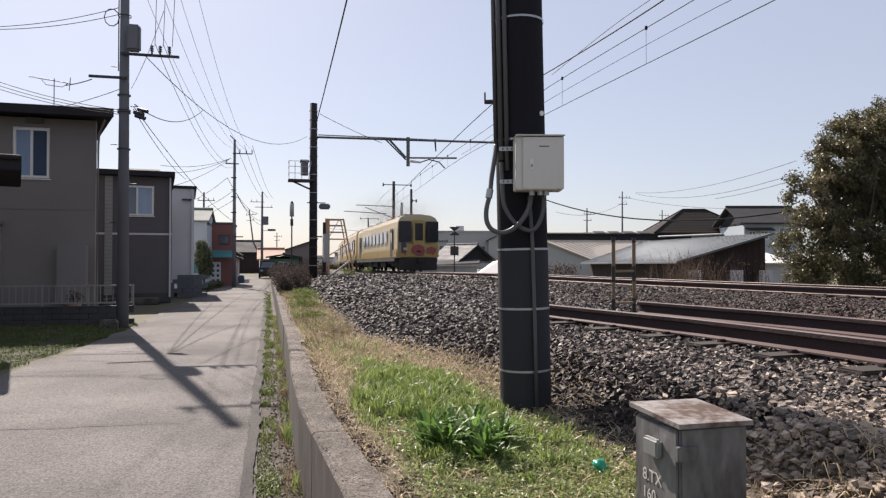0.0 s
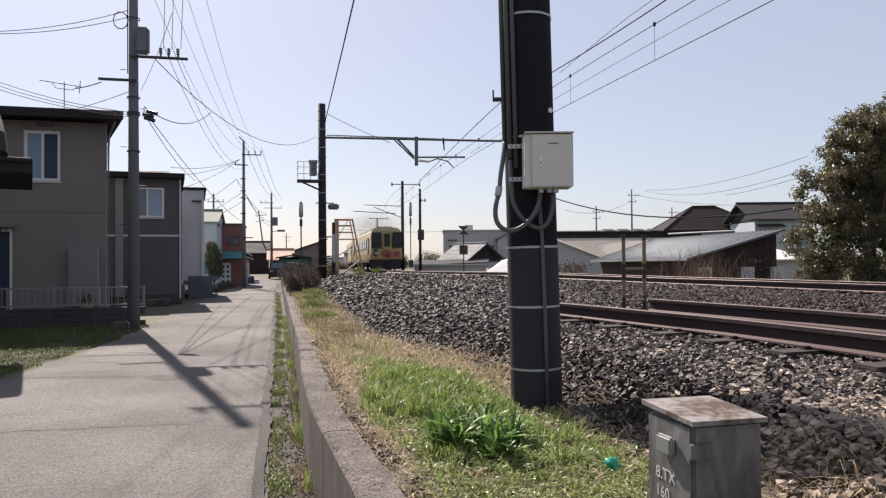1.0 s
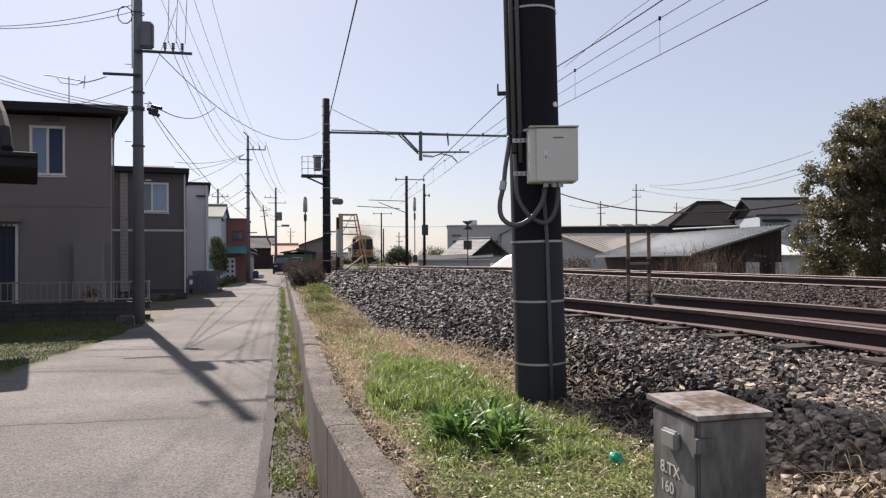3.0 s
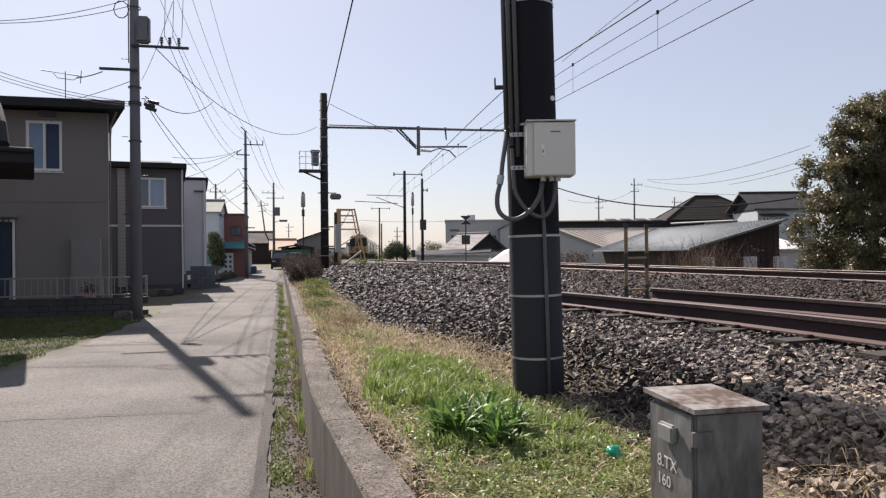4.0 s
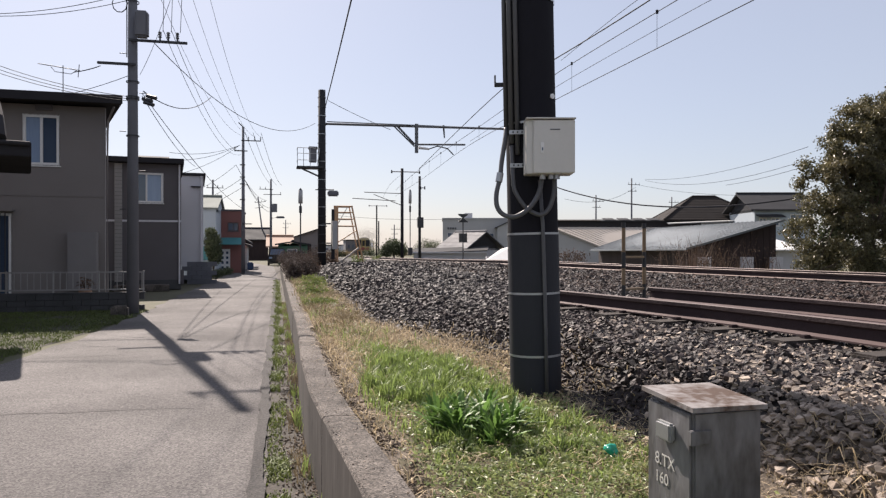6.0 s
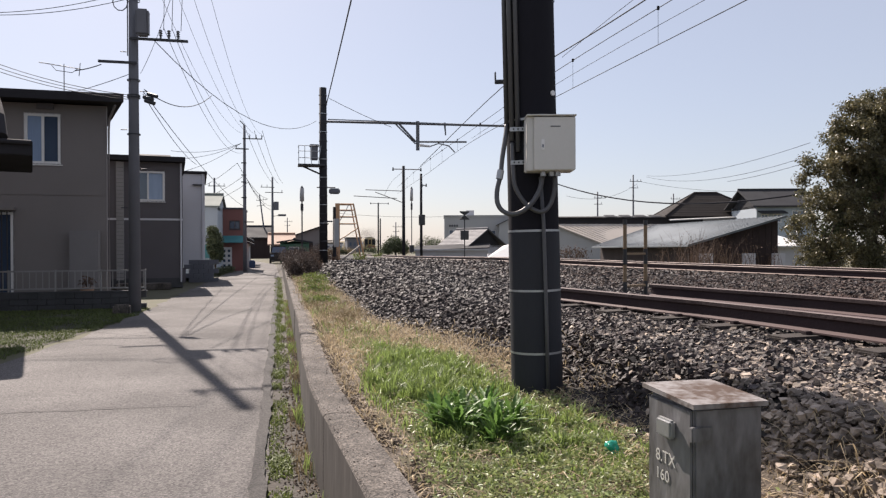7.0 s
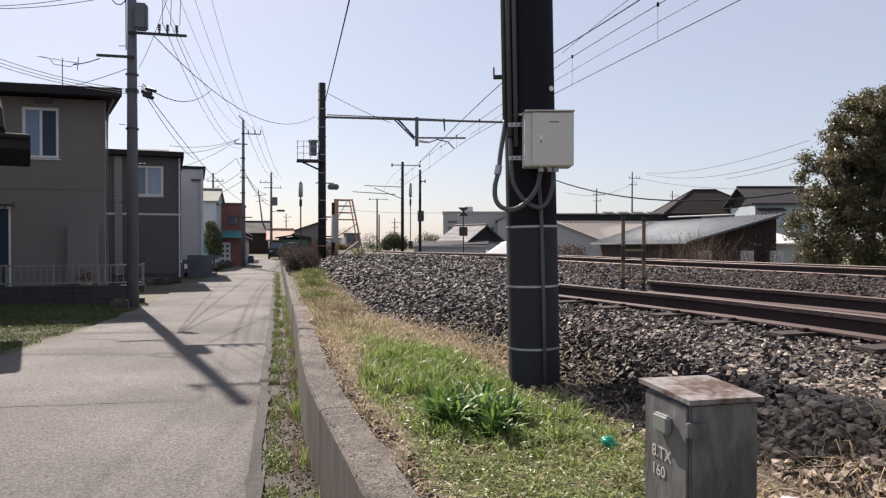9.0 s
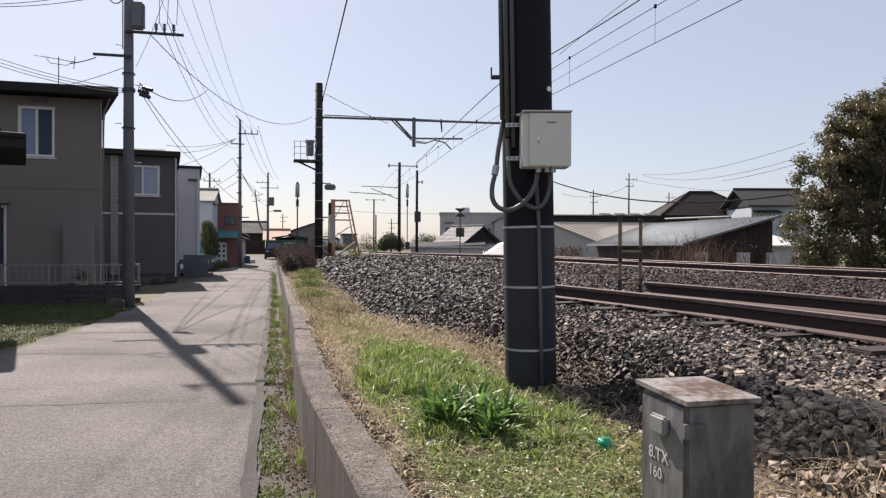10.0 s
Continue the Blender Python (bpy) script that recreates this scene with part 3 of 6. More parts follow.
def ballast(bank_ob):
    bands = []
    for y0, y1, x0, x1, per, size in ((1.0, 5, 1.5, 5.2, 2650, 0.018), (5, 9, 1.0, 5.2, 1650, 0.0205), (9, 14, 0.9, 10.5, 880, 0.0245),
                                      (4.5, 9, 5.2, 11.5, 760, 0.0255), (14, 24, 1.0, 11, 310, 0.033), (24, 50, 1.2, 12, 100, 0.048), (-7, 1.0, 1.5, 13.5, 110, 0.055), (1.0, 4.5, 5.2, 13, 110, 0.055)):
        n = int(per * (y1 - y0) * (x1 - x0))
        x, y = scatter(n, x0, x1, y0, y1)
        edge = toe_x(y) + 0.1 * rng.normal(size=n) - 0.05
        keep = (x > edge) & (x < main_x(y) + 1.9) & ((x < 1.06 * y + 0.6) | (y < 1) | (rng.uniform(size=n) < 0.12)) & ~((y < 9) & on_sleeper(x, y) & (rng.uniform(size=n) < 0.72))
        x, y = x[keep], y[keep]
        s = size * rng.uniform(0.45, 1.45, len(x))
        s = s * np.where((y < 3.0) & (x < 3.0) & (y > 1), 0.98, 1.0)  # coarse dusty stones beside the cabinet
        z = bank_z(x, y) + s * rng.uniform(0.0, 0.9, len(x))
        bands.append((np.stack([x, y, z], 1), s))
    p = np.concatenate([b[0] for b in bands])
    s = np.concatenate([b[1] for b in bands])
    # First zone: dusty stones where sunlight beside the cabinet is painted in as tan.
    dusty = (p[:, 1] + 0.6 * (p[:, 0] - 2) + 0.25 * rng.normal(size=len(p)) < 3.35) & (p[:, 1] > 0.9) & (p[:, 0] < 3.4) | ((p[:, 0] > 5.2) & (rng.uniform(size=len(p)) < np.interp(p[:, 1], [9, 14, 24], [0.75, 0.6, 0.25])))
    dusty |= (p[:, 1] < 6.5) & (p[:, 0] < 5.2) & (rng.uniform(size=len(p)) < np.interp(p[:, 0], [2.2, 3.0, 4.5], [0.06, 0.4, 0.42]) * np.interp(p[:, 1], [3.5, 6.5], [1, 0.3]))
    near = (p[:, 1] > 2.2) & (p[:, 1] < 2.9) & (p[:, 0] > 2.0) & (p[:, 0] < 2.6) & dusty
    pick = np.flatnonzero(near)[:300]
    rest = np.ones(len(p), bool)
    rest[pick] = False
    rusty = (p[:, 0] > 5.2) & dusty
    for sel, key, label in ((rest & ~dusty, "ballast", "dark grey-brown crushed-stone railway ballast"), (rest & dusty & ~rusty, "ballast_tan", "dusty tan crushed-stone ballast, coloured paler for the sunlit patch"),
                            (rest & rusty, "ballast_rust", "rust-brown crushed-stone ballast between the tracks")):
        v, f = stones(p[sel], s[sel], 0.7 if key == "ballast_tan" else 0.82)
        tagged(new("ballast", many("ballast", v, f, M[key])), label, "ballast", kind="stuff")
    shapes = []
    for k in range(14):
        sv, sf = stones(np.zeros((1, 3)), np.ones(1), 0.7)
        shapes.append(many("stone", sv, sf, M["ballast_piece"]))
    for k, i in enumerate(pick):
        st_ = new("stone", shapes[k % 14])
        st_.parent = bank_ob
        st_.matrix_world = pose(*p[i], 0, 0, float(rng.uniform(0, 360))) @ Matrix.Scale(float(s[i]), 4)
    # grit and crumbs along the wall's top and the bare soil
    n = 1500
    x, y = scatter(n, 0, 0.2, 1.6, 13)
    x = x + wall_x(y)
    g = rng.uniform(0.0015, 0.005, n) * rng.uniform(0.5, 1.3, n)
    v, f = stones(np.stack([x, y, 0.502 + g * 0.2], 1), g)
    tagged(new("grit", many("grit", v, f, M["ballast_tan"])), "crumbs of stone and soil on the wall's top", "grit", kind="stuff")
    n = 2600
    x, y = scatter(n, 0, 1, 1.6, 9)
    x = wall_x(y) + 0.2 + 0.13 * x + 0.03 * np.sin(y * 4) + 0.02 * rng.normal(size=n)
    g = rng.uniform(0.003, 0.011, n)
    v, f = stones(np.stack([x, y, np.maximum(bank_z(x, y), 0.455) + g * 0.5], 1), g)
    tagged(new("soil_crumbs", many("soil_crumbs", v, f, M["crumb"])), "dark crumbs of soil along the wall", "soil", kind="stuff")


# ---- track ----
RAIL = [(-0.064, 0), (0.064, 0), (0.064, 0.012), (0.012, 0.03), (0.009, 0.1), (0.032, 0.115), (0.032, 0.146), (0.026, 0.152), (-0.026, 0.152), (-0.032, 0.146), (-0.032, 0.115), (-0.009, 0.1), (-0.012, 0.03), (-0.064, 0.012)]


def rail_bm(line, off, lift=0.0):
    """A rail along a line, off metres to its right; the head's top and the foot's upper faces get the second, lighter
    material.
    """
    bm = bmesh.new()
    rings = []
    for i, p in enumerate(line):
        d = (line[min(i + 1, len(line) - 1)] - line[max(i - 1, 0)]).normalized()
        nrm = Vector((d.y, -d.x, 0))
        rings.append([bm.verts.new(p + nrm * (off + u) + Vector((0, 0, RAIL_TOP - 0.153 + lift + w))) for u, w in RAIL])
    n = len(RAIL)
    for a, b in zip(rings, rings[1:]):
        for k in range(n):
            f = bm.faces.new((a[k], b[k], b[(k + 1) % n], a[(k + 1) % n]))
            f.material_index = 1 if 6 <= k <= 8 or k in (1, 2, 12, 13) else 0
    bm.faces.new(rings[0]), bm.faces.new(rings[-1][::-1])
    bmesh.ops.recalc_face_normals(bm, faces=bm.faces)
    return bm


def track(name, line, rail_line, sleepers, label, lift=0.0, short=0, head="railhead"):
    tr = thing(name, (0, 0, 0), label, "railway track")
    for off in (-0.566, 0.566):
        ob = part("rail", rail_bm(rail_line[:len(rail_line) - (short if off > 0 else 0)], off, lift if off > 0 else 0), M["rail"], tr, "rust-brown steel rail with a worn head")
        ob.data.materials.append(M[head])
    bm = box(-0.95, 0.95, -0.1, 0.1, -0.14, -0.008, 0.012)
    me = to_mesh("sleeper", bm, M["sleeper"])
    clip_me = to_mesh("rail_clip", box(-0.03, 0.03, -0.025, 0.025, -0.01, 0.018, 0.005), M["rail"])
    for i in sleepers:
        p, d = line[i], (line[min(i + 1, len(line) - 1)] - line[max(i - 1, 0)])
        s = new("sleeper", me)
        s.parent = tr
        s.matrix_world = pose(p.x, p.y, p.z + RAIL_TOP - 0.152, 0, 0, math.degrees(math.atan2(d.y, d.x)) - 90)
        if p.y < 25:
            for cx in (-0.66, 0.66, -0.47, 0.47):
                c = new("rail_clip", clip_me)
                c.parent = s
                c.matrix_parent_inverse = Matrix()
                c.location.x = cx
    return tr


# ---- poles, masts and their gear ----
def bands_on(th, r, zs, material=None):
    for z in zs:
        bm = bmesh.new()
        bmesh.ops.create_cone(bm, segments=28, radius1=r + 0.004, radius2=r + 0.004, depth=0.015, matrix=Matrix.Translation((0, 0, z)))
        part("steel_band", bm, material or M["steel"], th, "bright stainless clamping band", True)


def near_pole():
    th = thing("catenary_pole", (1.775, 4.72, 0.44), "thick dark-coated concrete railway pole strapped with steel bands", "pole")
    th.matrix_world = pose(1.775, 4.72, 0.44, 0, 0, -13.2) @ pose(0, 0, 0, 0, -1.15, 0)
    part("shaft", rod((0, 0, -0.4), (0, 0, 8.2), 0.177, 0.172, 40), M["pole_dark"], th, smooth=True).modifiers.new("edge", "EDGE_SPLIT")
    part("sleeve", rod((0, 0, -0.3), (0, 0, 1.15), 0.1795, 0.179, 40), M["pole_slate"], th, "slate-grey protective sleeve round the foot", True).modifiers.new("edge", "EDGE_SPLIT")
    bands_on(th, 0.178, (0.315, 0.745, 1.157, 1.92, 2.77))
    for k, (dx, dy, r) in enumerate(((-0.178, -0.06, 0.017), (-0.15, -0.13, 0.018), (-0.112, -0.155, 0.016))):
        part("conduit", tube([(dx, dy, 1.86 - 0.08 * k), (dx, dy, 3), (dx, dy, 5), (dx, dy, 8.1)], r, 10), M["conduit"], th, "grey plastic cable conduit", True)
    part("conduit", tube([(0.05, -0.186, -0.05), (0.05, -0.188, 0.6), (0.045, -0.188, 1.2), (0.03, -0.19, 1.52)], 0.013, 8), M["conduit"], th, "thin grey cable pipe", True)
    first = [(-0.178, -0.06, 1.9), (-0.19, -0.1, 1.82), (-0.222, -0.16, 1.66), (-0.24, -0.2, 1.54), (-0.268, -0.22, 1.43), (-0.266, -0.24, 1.34), (-0.225, -0.25, 1.285), (-0.15, -0.26, 1.27), (-0.06, -0.26, 1.32), (0.012, -0.25, 1.42), (0.04, -0.24, 1.54)]
    second = [(-0.15, -0.13, 1.76), (-0.152, -0.2, 1.55), (-0.14, -0.22, 1.44), (-0.07, -0.23, 1.33), (0.02, -0.24, 1.28), (0.08, -0.24, 1.32), (0.115, -0.24, 1.42), (0.122, -0.24, 1.54)]
    for pts, r in ((first, 0.0165), (second, 0.015)):
        part("cable_loop", tube(spline(pts, 0.02), r, 10), M["conduit"], th, "grey ribbed cable loop under the box", True)
    part("cable_gland", rod((-0.25, -0.205, 1.51), (-0.238, -0.2, 1.57), 0.024, 0.024, 10), M["steel"], th, "grey metal cable joint")
    for zz in (1.62, 1.845):
        part("bracket_rail", box(-0.17, -0.07, -0.2, -0.19, zz - 0.014, zz + 0.014, 0.002), M["steel"], th, "perforated steel mounting strip")
        for k in range(3):
            part("strip_hole", box(-0.15 + 0.03 * k, -0.14 + 0.03 * k, -0.2025, -0.2005, zz - 0.006, zz + 0.006), M["black"], th)
    part("number_disc", rod((0.135, -0.115, 2.1), (0.14, -0.124, 2.1), 0.018, 0.018, 14), M["white"], th)
    part("wire_bracket", box(-0.25, -0.15, -0.02, 0.02, 2.2, 2.225, 0.004), M["darksteel"], th)
    part("wire_bracket", box(-0.25, -0.24, -0.02, 0.02, 2.225, 2.28, 0.003), M["darksteel"], th)
    b = thing("switch_box", (1.765, 4.44, 1.985), "ivory painted steel switch box strapped to the dark pole", "electrical box", turn=-13.2)
    part("body", box(-0.165, 0.15, -0.07, 0.09, 0, 0.355, 0.006), M["ivory"], b)
    part("door", box(-0.12, 0.153, -0.088, -0.072, 0.004, 0.35, 0.004), M["ivory"], b)
    part("rain_lip", box(-0.168, 0.16, -0.1, 0.092, 0.357, 0.366, 0.003), M["ivory"], b)
    lk = part("latch", box(-0.072, -0.05, -0.094, -0.0885, 0.135, 0.205, 0.003), M["white"], b, "small oval plastic latch")
    part("latch_keyhole", box(-0.065, -0.057, -0.097, -0.0945, 0.15, 0.17, 0.001), M["glass"], lk)
    part("maker_plate", box(-0.01, 0.055, -0.0905, -0.0885, 0.285, 0.292), M["conduit"], b, "faint dark maker's mark")
    for px_ in (-0.05, 0.005, 0.045):
        part("gland", rod((px_, -0.02, -0.03), (px_, -0.02, 0.0), 0.02, 0.02, 10), M["steel"], b)


def cabinet():
    c = thing("signal_cabinet", (1.47, 2.45, 0.42), "weathered grey steel trackside cabinet with a rust-stained lid", "cabinet", turn=2)
    part("body", box(-0.01, 0.282, -0.15, 0.15, -0.15, 0.479, 0.008), M["greybox"], c)
    part("lid", slab([(-0.028, -0.17, 0.5), (0.292, -0.17, 0.497), (0.292, 0.175, 0.515), (-0.028, 0.175, 0.518)], 0.018), M["lidrust"], c, "lid with rust stains and flaking paint")
    d = part("door", box(-0.02, -0.011, -0.14, 0.14, -0.14, 0.47, 0.003), M["greybox"], c)
    h = part("handle_cover", box(-0.05, -0.021, -0.055, 0.045, 0.345, 0.415, 0.008), M["steel"], d, "folded steel handle cover")
    for zz in (0.05, 0.36):
        part("hinge", box(-0.03, 0.012, -0.165, -0.145, zz, zz + 0.055, 0.003), M["greybox"], c)
        part("hinge_plate", box(0.012, 0.06, -0.158, -0.151, zz + 0.002, zz + 0.053, 0.002), M["greybox"], c)
    for text, zz, size in (("8.TX", 0.235, 0.066), ("160", 0.165, 0.062)):
        cu = bpy.data.curves.new("marking", "FONT")
        cu.body, cu.size, cu.extrude = text, size, 0.0006
        t_ = new("marking", cu)
        t_.data.materials.append(M["ivory"])
        t_.parent = d
        t_.matrix_parent_inverse = Matrix()
        t_.matrix_basis = pose(-0.0225, 0.085, zz, 90, 0, -90)
        tagged(t_, "white hand-painted lettering")


def utility_pole(name, at, top, r, arms, label, gear=True, extra=()):
    """A concrete street pole; arms as (height, left, right, insulators)."""
    th = thing(name, at, label, "utility pole", "street poles")
    part("shaft", rod((0, 0, -0.2), (0, 0, top), r, r * 0.62, 20), M["pole_grey"], th, smooth=True)
    for z, a, b, ins in arms:
        arm = part("crossarm", box(-a, b, -r - 0.06, -r, z - 0.028, z + 0.028, 0.005), M["darksteel"], th)
        for x in ins:
            bm = rod((x, -r - 0.03, z + 0.027), (x, -r - 0.03, z + 0.1), 0.022, 0.022, 8)
            for k in range(3):
                rod((x, -r - 0.03, z + 0.1 + 0.05 * k), (x, -r - 0.03, z + 0.13 + 0.05 * k), 0.046, 0.028, 10, bm)
            part("insulator", bm, M["white"] if gear else M["conduit"], arm, "small ceramic insulator")
        if b > 0.5 and gear:
            part("brace", rod((0.0, -r, z - 0.4 * min(1, b)), (min(0.6, b * 0.7), -r - 0.03, z - 0.02), 0.015), M["darksteel"], th)
    return th


def pole_one():
    th = utility_pole("utility_pole", (-3.24, 17.66, 0), 10.0, 0.138,
                      [(6.28, 0.05, 1.22, (0.62, 0.8, 1.0)), (5.72, 0.72, 0.1, ()), (9.0, 0.3, 1.3, (-0.2, 0.7, 1.2))],
                      "tall grey concrete utility pole with crossarms at the lane's edge", False)
    part("transformer", box(0.1, 0.38, -0.36, -0.1, 6.33, 6.93, 0.04), M["block_light"], th, "grey switchgear canister")
    for z in (4.95, 5.0, 5.35, 4.1, 7.2):
        bm = bmesh.new()
        bmesh.ops.create_cone(bm, segments=20, radius1=0.145, radius2=0.145, depth=0.03, matrix=Matrix.Translation((0, 0, z)))
        part("steel_band", bm, M["darksteel"], th)
    for k, (x, z) in enumerate(((0.24, 4.95), (0.33, 5.02), (0.28, 4.86))):
        part("cable_closure", rod((x, -0.1 - 0.05 * k, z), (x + 0.22, -0.3, z - 0.08), 0.045, 0.045, 8), M["darksteel"], th)
    for k in range(5):
        part("step_bolt", rod((-0.14 + 0.28 * (k % 2), -0.02, 2.4 + 0.9 * k), (-0.28 + 0.56 * (k % 2), -0.02, 2.4 + 0.9 * k), 0.01), M["darksteel"], th)
    for k in range(4):
        part("cable", tube(sag((-0.115, -0.06, 5.9 + 0.5 * k), (-0.115, -0.06, 7.6 + 0.2 * k), 0.0, 6), 0.012), M["wire"], th)
    part("cable_coil", tube([(-0.25 + 0.16 * math.cos(a / 10 * math.tau), -0.15, 7.1 + 0.2 * math.sin(a / 10 * math.tau)) for a in range(11)], 0.012), M["wire"], th)
    base = thing("pole_footing", (-3.45, 17.2, 0), "broken lump of concrete beside the pole's foot", "concrete lump")
    part("lump", box(-0.16, 0.2, -0.12, 0.12, -0.05, 0.2, 0.04), M["concrete"], base)


def far_mast():
    """The railway mast across the siding's end, with its beam and gear."""
    at = (2.06, 33.18, 0.7)
    th = thing("catenary_mast", at, "dark concrete railway mast with work platform and long steel beam", "mast")
    part("shaft", rod((0, 0, -0.3), (0, 0, 8.1), 0.19, 0.165, 20), M["pole_far"], th, smooth=True)
    for z in np.arange(0.6, 8, 0.42):
        bm = bmesh.new()
        bmesh.ops.create_cone(bm, segments=18, radius1=0.196, radius2=0.196, depth=0.03, matrix=Matrix.Translation((0, 0, float(z))))
        part("steel_band", bm, M["steel"] if int(z * 10) % 3 == 0 else M["darksteel"], th)
    z = 6.55
    beam = part("beam", rod((0, 0, z), (9.3, -0.6, z), 0.055, 0.055, 8), M["beam_grey"], th, "long grey tubular steel beam")
    part("beam_rib", box(0.2, 9.2, -0.34, -0.3, z + 0.03, z + 0.07), M["beam_grey"], beam)
    part("strut", rod((3.5, -0.2, z), (4.3, -0.28, z - 0.85), 0.05), M["beam_grey"], th)
    part("drop_post", rod((4.4, -0.28, z + 0.12), (4.4, -0.28, z - 1.25), 0.085), M["beam_grey"], th)
    part("strut", rod((3.3, -0.2, z + 0.02), (4.3, -0.28, z - 0.95), 0.035), M["beam_grey"], th)
    part("arm", rod((4.45, -0.28, z - 0.85), (6.75, -0.4, z - 0.8), 0.045), M["beam_grey"], th)
    part("arm", tube([(5.0, -0.3, z - 1.05), (5.4, -0.3, z - 0.9), (5.9, -0.3, z - 1.0), (6.2, -0.3, z - 1.3)], 0.03), M["beam_grey"], th)
    part("insulator", rod((4.5, -0.28, z - 1.0), (5.0, -0.3, z - 1.05), 0.07, 0.05, 10), M["white"], th)
    part("insulator", rod((5.7, -0.3, z + 0.1), (5.75, -0.3, z - 0.5), 0.05, 0.03, 8), M["darksteel"], th)
    # work platform with railing
    part("platform", box(-1.15, 0.05, -0.5, 0.3, 4.45, 4.53, 0.01), M["darksteel"], th)
    part("platform_brace", rod((-0.9, 0, 4.45), (-0.1, 0, 4.1), 0.04), M["darksteel"], th)
    for x in (-1.12, -0.85, -0.55, -0.25):
        part("rail_post", rod((x, -0.48, 4.5), (x + (0.12 if x > -0.5 else 0), -0.48, 5.35), 0.014), M["steel"], th)
    for zz in (4.8, 5.1, 5.35):
        part("guard_rail", rod((-1.12, -0.48, zz), (-0.2, -0.48, zz), 0.014), M["steel"], th)
        part("guard_rail", rod((-1.12, -0.48, zz), (-1.12, 0.28, zz), 0.014), M["steel"], th)
    part("relay_box", box(-0.58, -0.25, -0.25, 0.1, 4.75, 5.35, 0.02), M["pole_grey"], th, "grey relay canister")
    part("relay_cap", box(-0.62, -0.2, -0.28, 0.13, 5.35, 5.45, 0.02), M["darksteel"], th)
    fl = part("floodlight", box(0.25, 0.75, -0.3, 0.05, 3.2, 3.45, 0.05), M["pole_grey"], th, "grey floodlight on a short arm")
    part("arm", rod((-0.3, 0, 3.5), (0.55, -0.05, 3.5), 0.025), M["darksteel"], th)
    part("thin_pipe", rod((0.5, -0.1, 0.3), (0.5, -0.1, 2.6), 0.09, 0.07, 10), M["pole_far"], th, "short dark stub post")
    part("cabinet", box(0.45, 0.68, -0.5, -0.1, 0.75, 2.05, 0.02), M["wall_white"], th, "pale grey switch cabinet")
    for zz in (1.0, 1.9):
        part("bracket", box(0, 0.4, -0.2, -0.1, zz, zz + 0.06), M["darksteel"], th)


def ladder_frame():
    at = (3.15, 38.6, 0.55)
    th = thing("ladder_frame", at, "orange painted steel ladder frame beside the track", "steel frame")
    h = 3.25
    part("post", box(-0.12, 0.12, -0.06, 0.06, 0, h, 0.01), M["orange"], th)
    part("post", rod((0.85, 0, h), (1.5, 0, 0), 0.045), M["orange"], th)
    part("post", rod((0.8, 0.9, h), (1.4, 0.9, 0), 0.035), M["orange"], th)
    part("post", box(-0.05, 0.05, 0.85, 0.95, 0, h, 0.01), M["orange"], th)
    for k, z in enumerate((h - 0.04, h - 0.36, h - 0.72, h - 1.1)):
        x = 0.85 + 0.65 * (1 - z / h)
        part("rung", rod((0, 0, z), (x, 0, z), 0.03 if k else 0.045), M["orange"], th)
        part("rung", rod((0, 0.9, z), (x - 0.05, 0.9, z), 0.022), M["steel"], th)
    part("brace", rod((0, 0, 1.2), (1.15, 0, 1.95), 0.03), M["orange"], th)
    part("brace", rod((0.1, 0.05, h - 1.0), (0.6, 0.05, h - 0.1), 0.02), M["steel"], th)
    part("stay", rod((0.15, -0.05, 0.15), (1.2, -0.1, 0.95), 0.05), M["roof_pale"], th, "pale inclined plank")
    part("cross_tie", rod((0, 0, h - 0.04), (0, 0.9, h - 0.04), 0.03), M["orange"], th)


def beacon_post(at, h, label):
    """A thin post with a long pale cylinder at its head."""
    th = thing("beacon_post", at, label, "signal post", "trackside posts")
    part("post", rod((0, 0, 0), (0, 0, h * 0.8), 0.035), M["darksteel"], th)
    part("sleeve", rod((0, 0, h * 0.66), (0, 0, h * 0.755), 0.075, 0.075, 12), M["darksteel"], th)
    part("head", rod((0, 0, h * 0.79), (0, 0, h * 0.97), 0.115, 0.11, 14), M["wall_white"], th, "long off-white cylindrical head", True)
    part("cap", rod((0, 0, h * 0.97), (0, 0, h), 0.095, 0.03, 14), M["darksteel"], th)
    part("junction_box", box(-0.16, 0.16, -0.15, 0.15, h * 0.02, h * 0.13, 0.02), M["darksteel"], th)
    return th


def small_mast(name, at, h, r, arms, label):
    th = thing(name, at, label, "mast", "far railway masts")
    part("shaft", rod((0, 0, -0.3), (0, 0, h), r, r * 0.85, 12), M["pole_far"], th, smooth=True)
    for z, a, b, tilt in arms:
        arm = part("arm", rod((a, 0, z), (b, 0, z + tilt), 0.05), M["steel"], th)
        for x in (a, b):
            part("insulator", rod((x, 0, z - 0.15), (x, 0, z + 0.15), 0.08, 0.05, 8), M["darksteel"], arm)
    return th


def stop_marker():
    th = thing("stop_marker", (4.58, 8.53, 0.78), "two yellow and black striped marker posts tied by thin bars", "marker post")
    for x, y in ((-0.2, -0.11), (0.21, 0.1)):
        z, k = 0.0, 0
        p_ = part("post", rod((x, y, -0.1), (x, y, 0.02), 0.028, 0.028, 12), M["black"], th)
        for z0, z1, m in ((0.02, 0.34, "black"), (0.34, 0.66, "yellow"), (0.66, 0.95, "black"), (0.95, 1.4, "yellow"), (1.4, 1.5, "black")):
            z0, z1 = z0 * 0.7, z1 * 0.7
            part("stripe", rod((x, y, z0), (x, y, z1), 0.024 if m == "yellow" else 0.026, None, 12), M[m], p_, smooth=False)
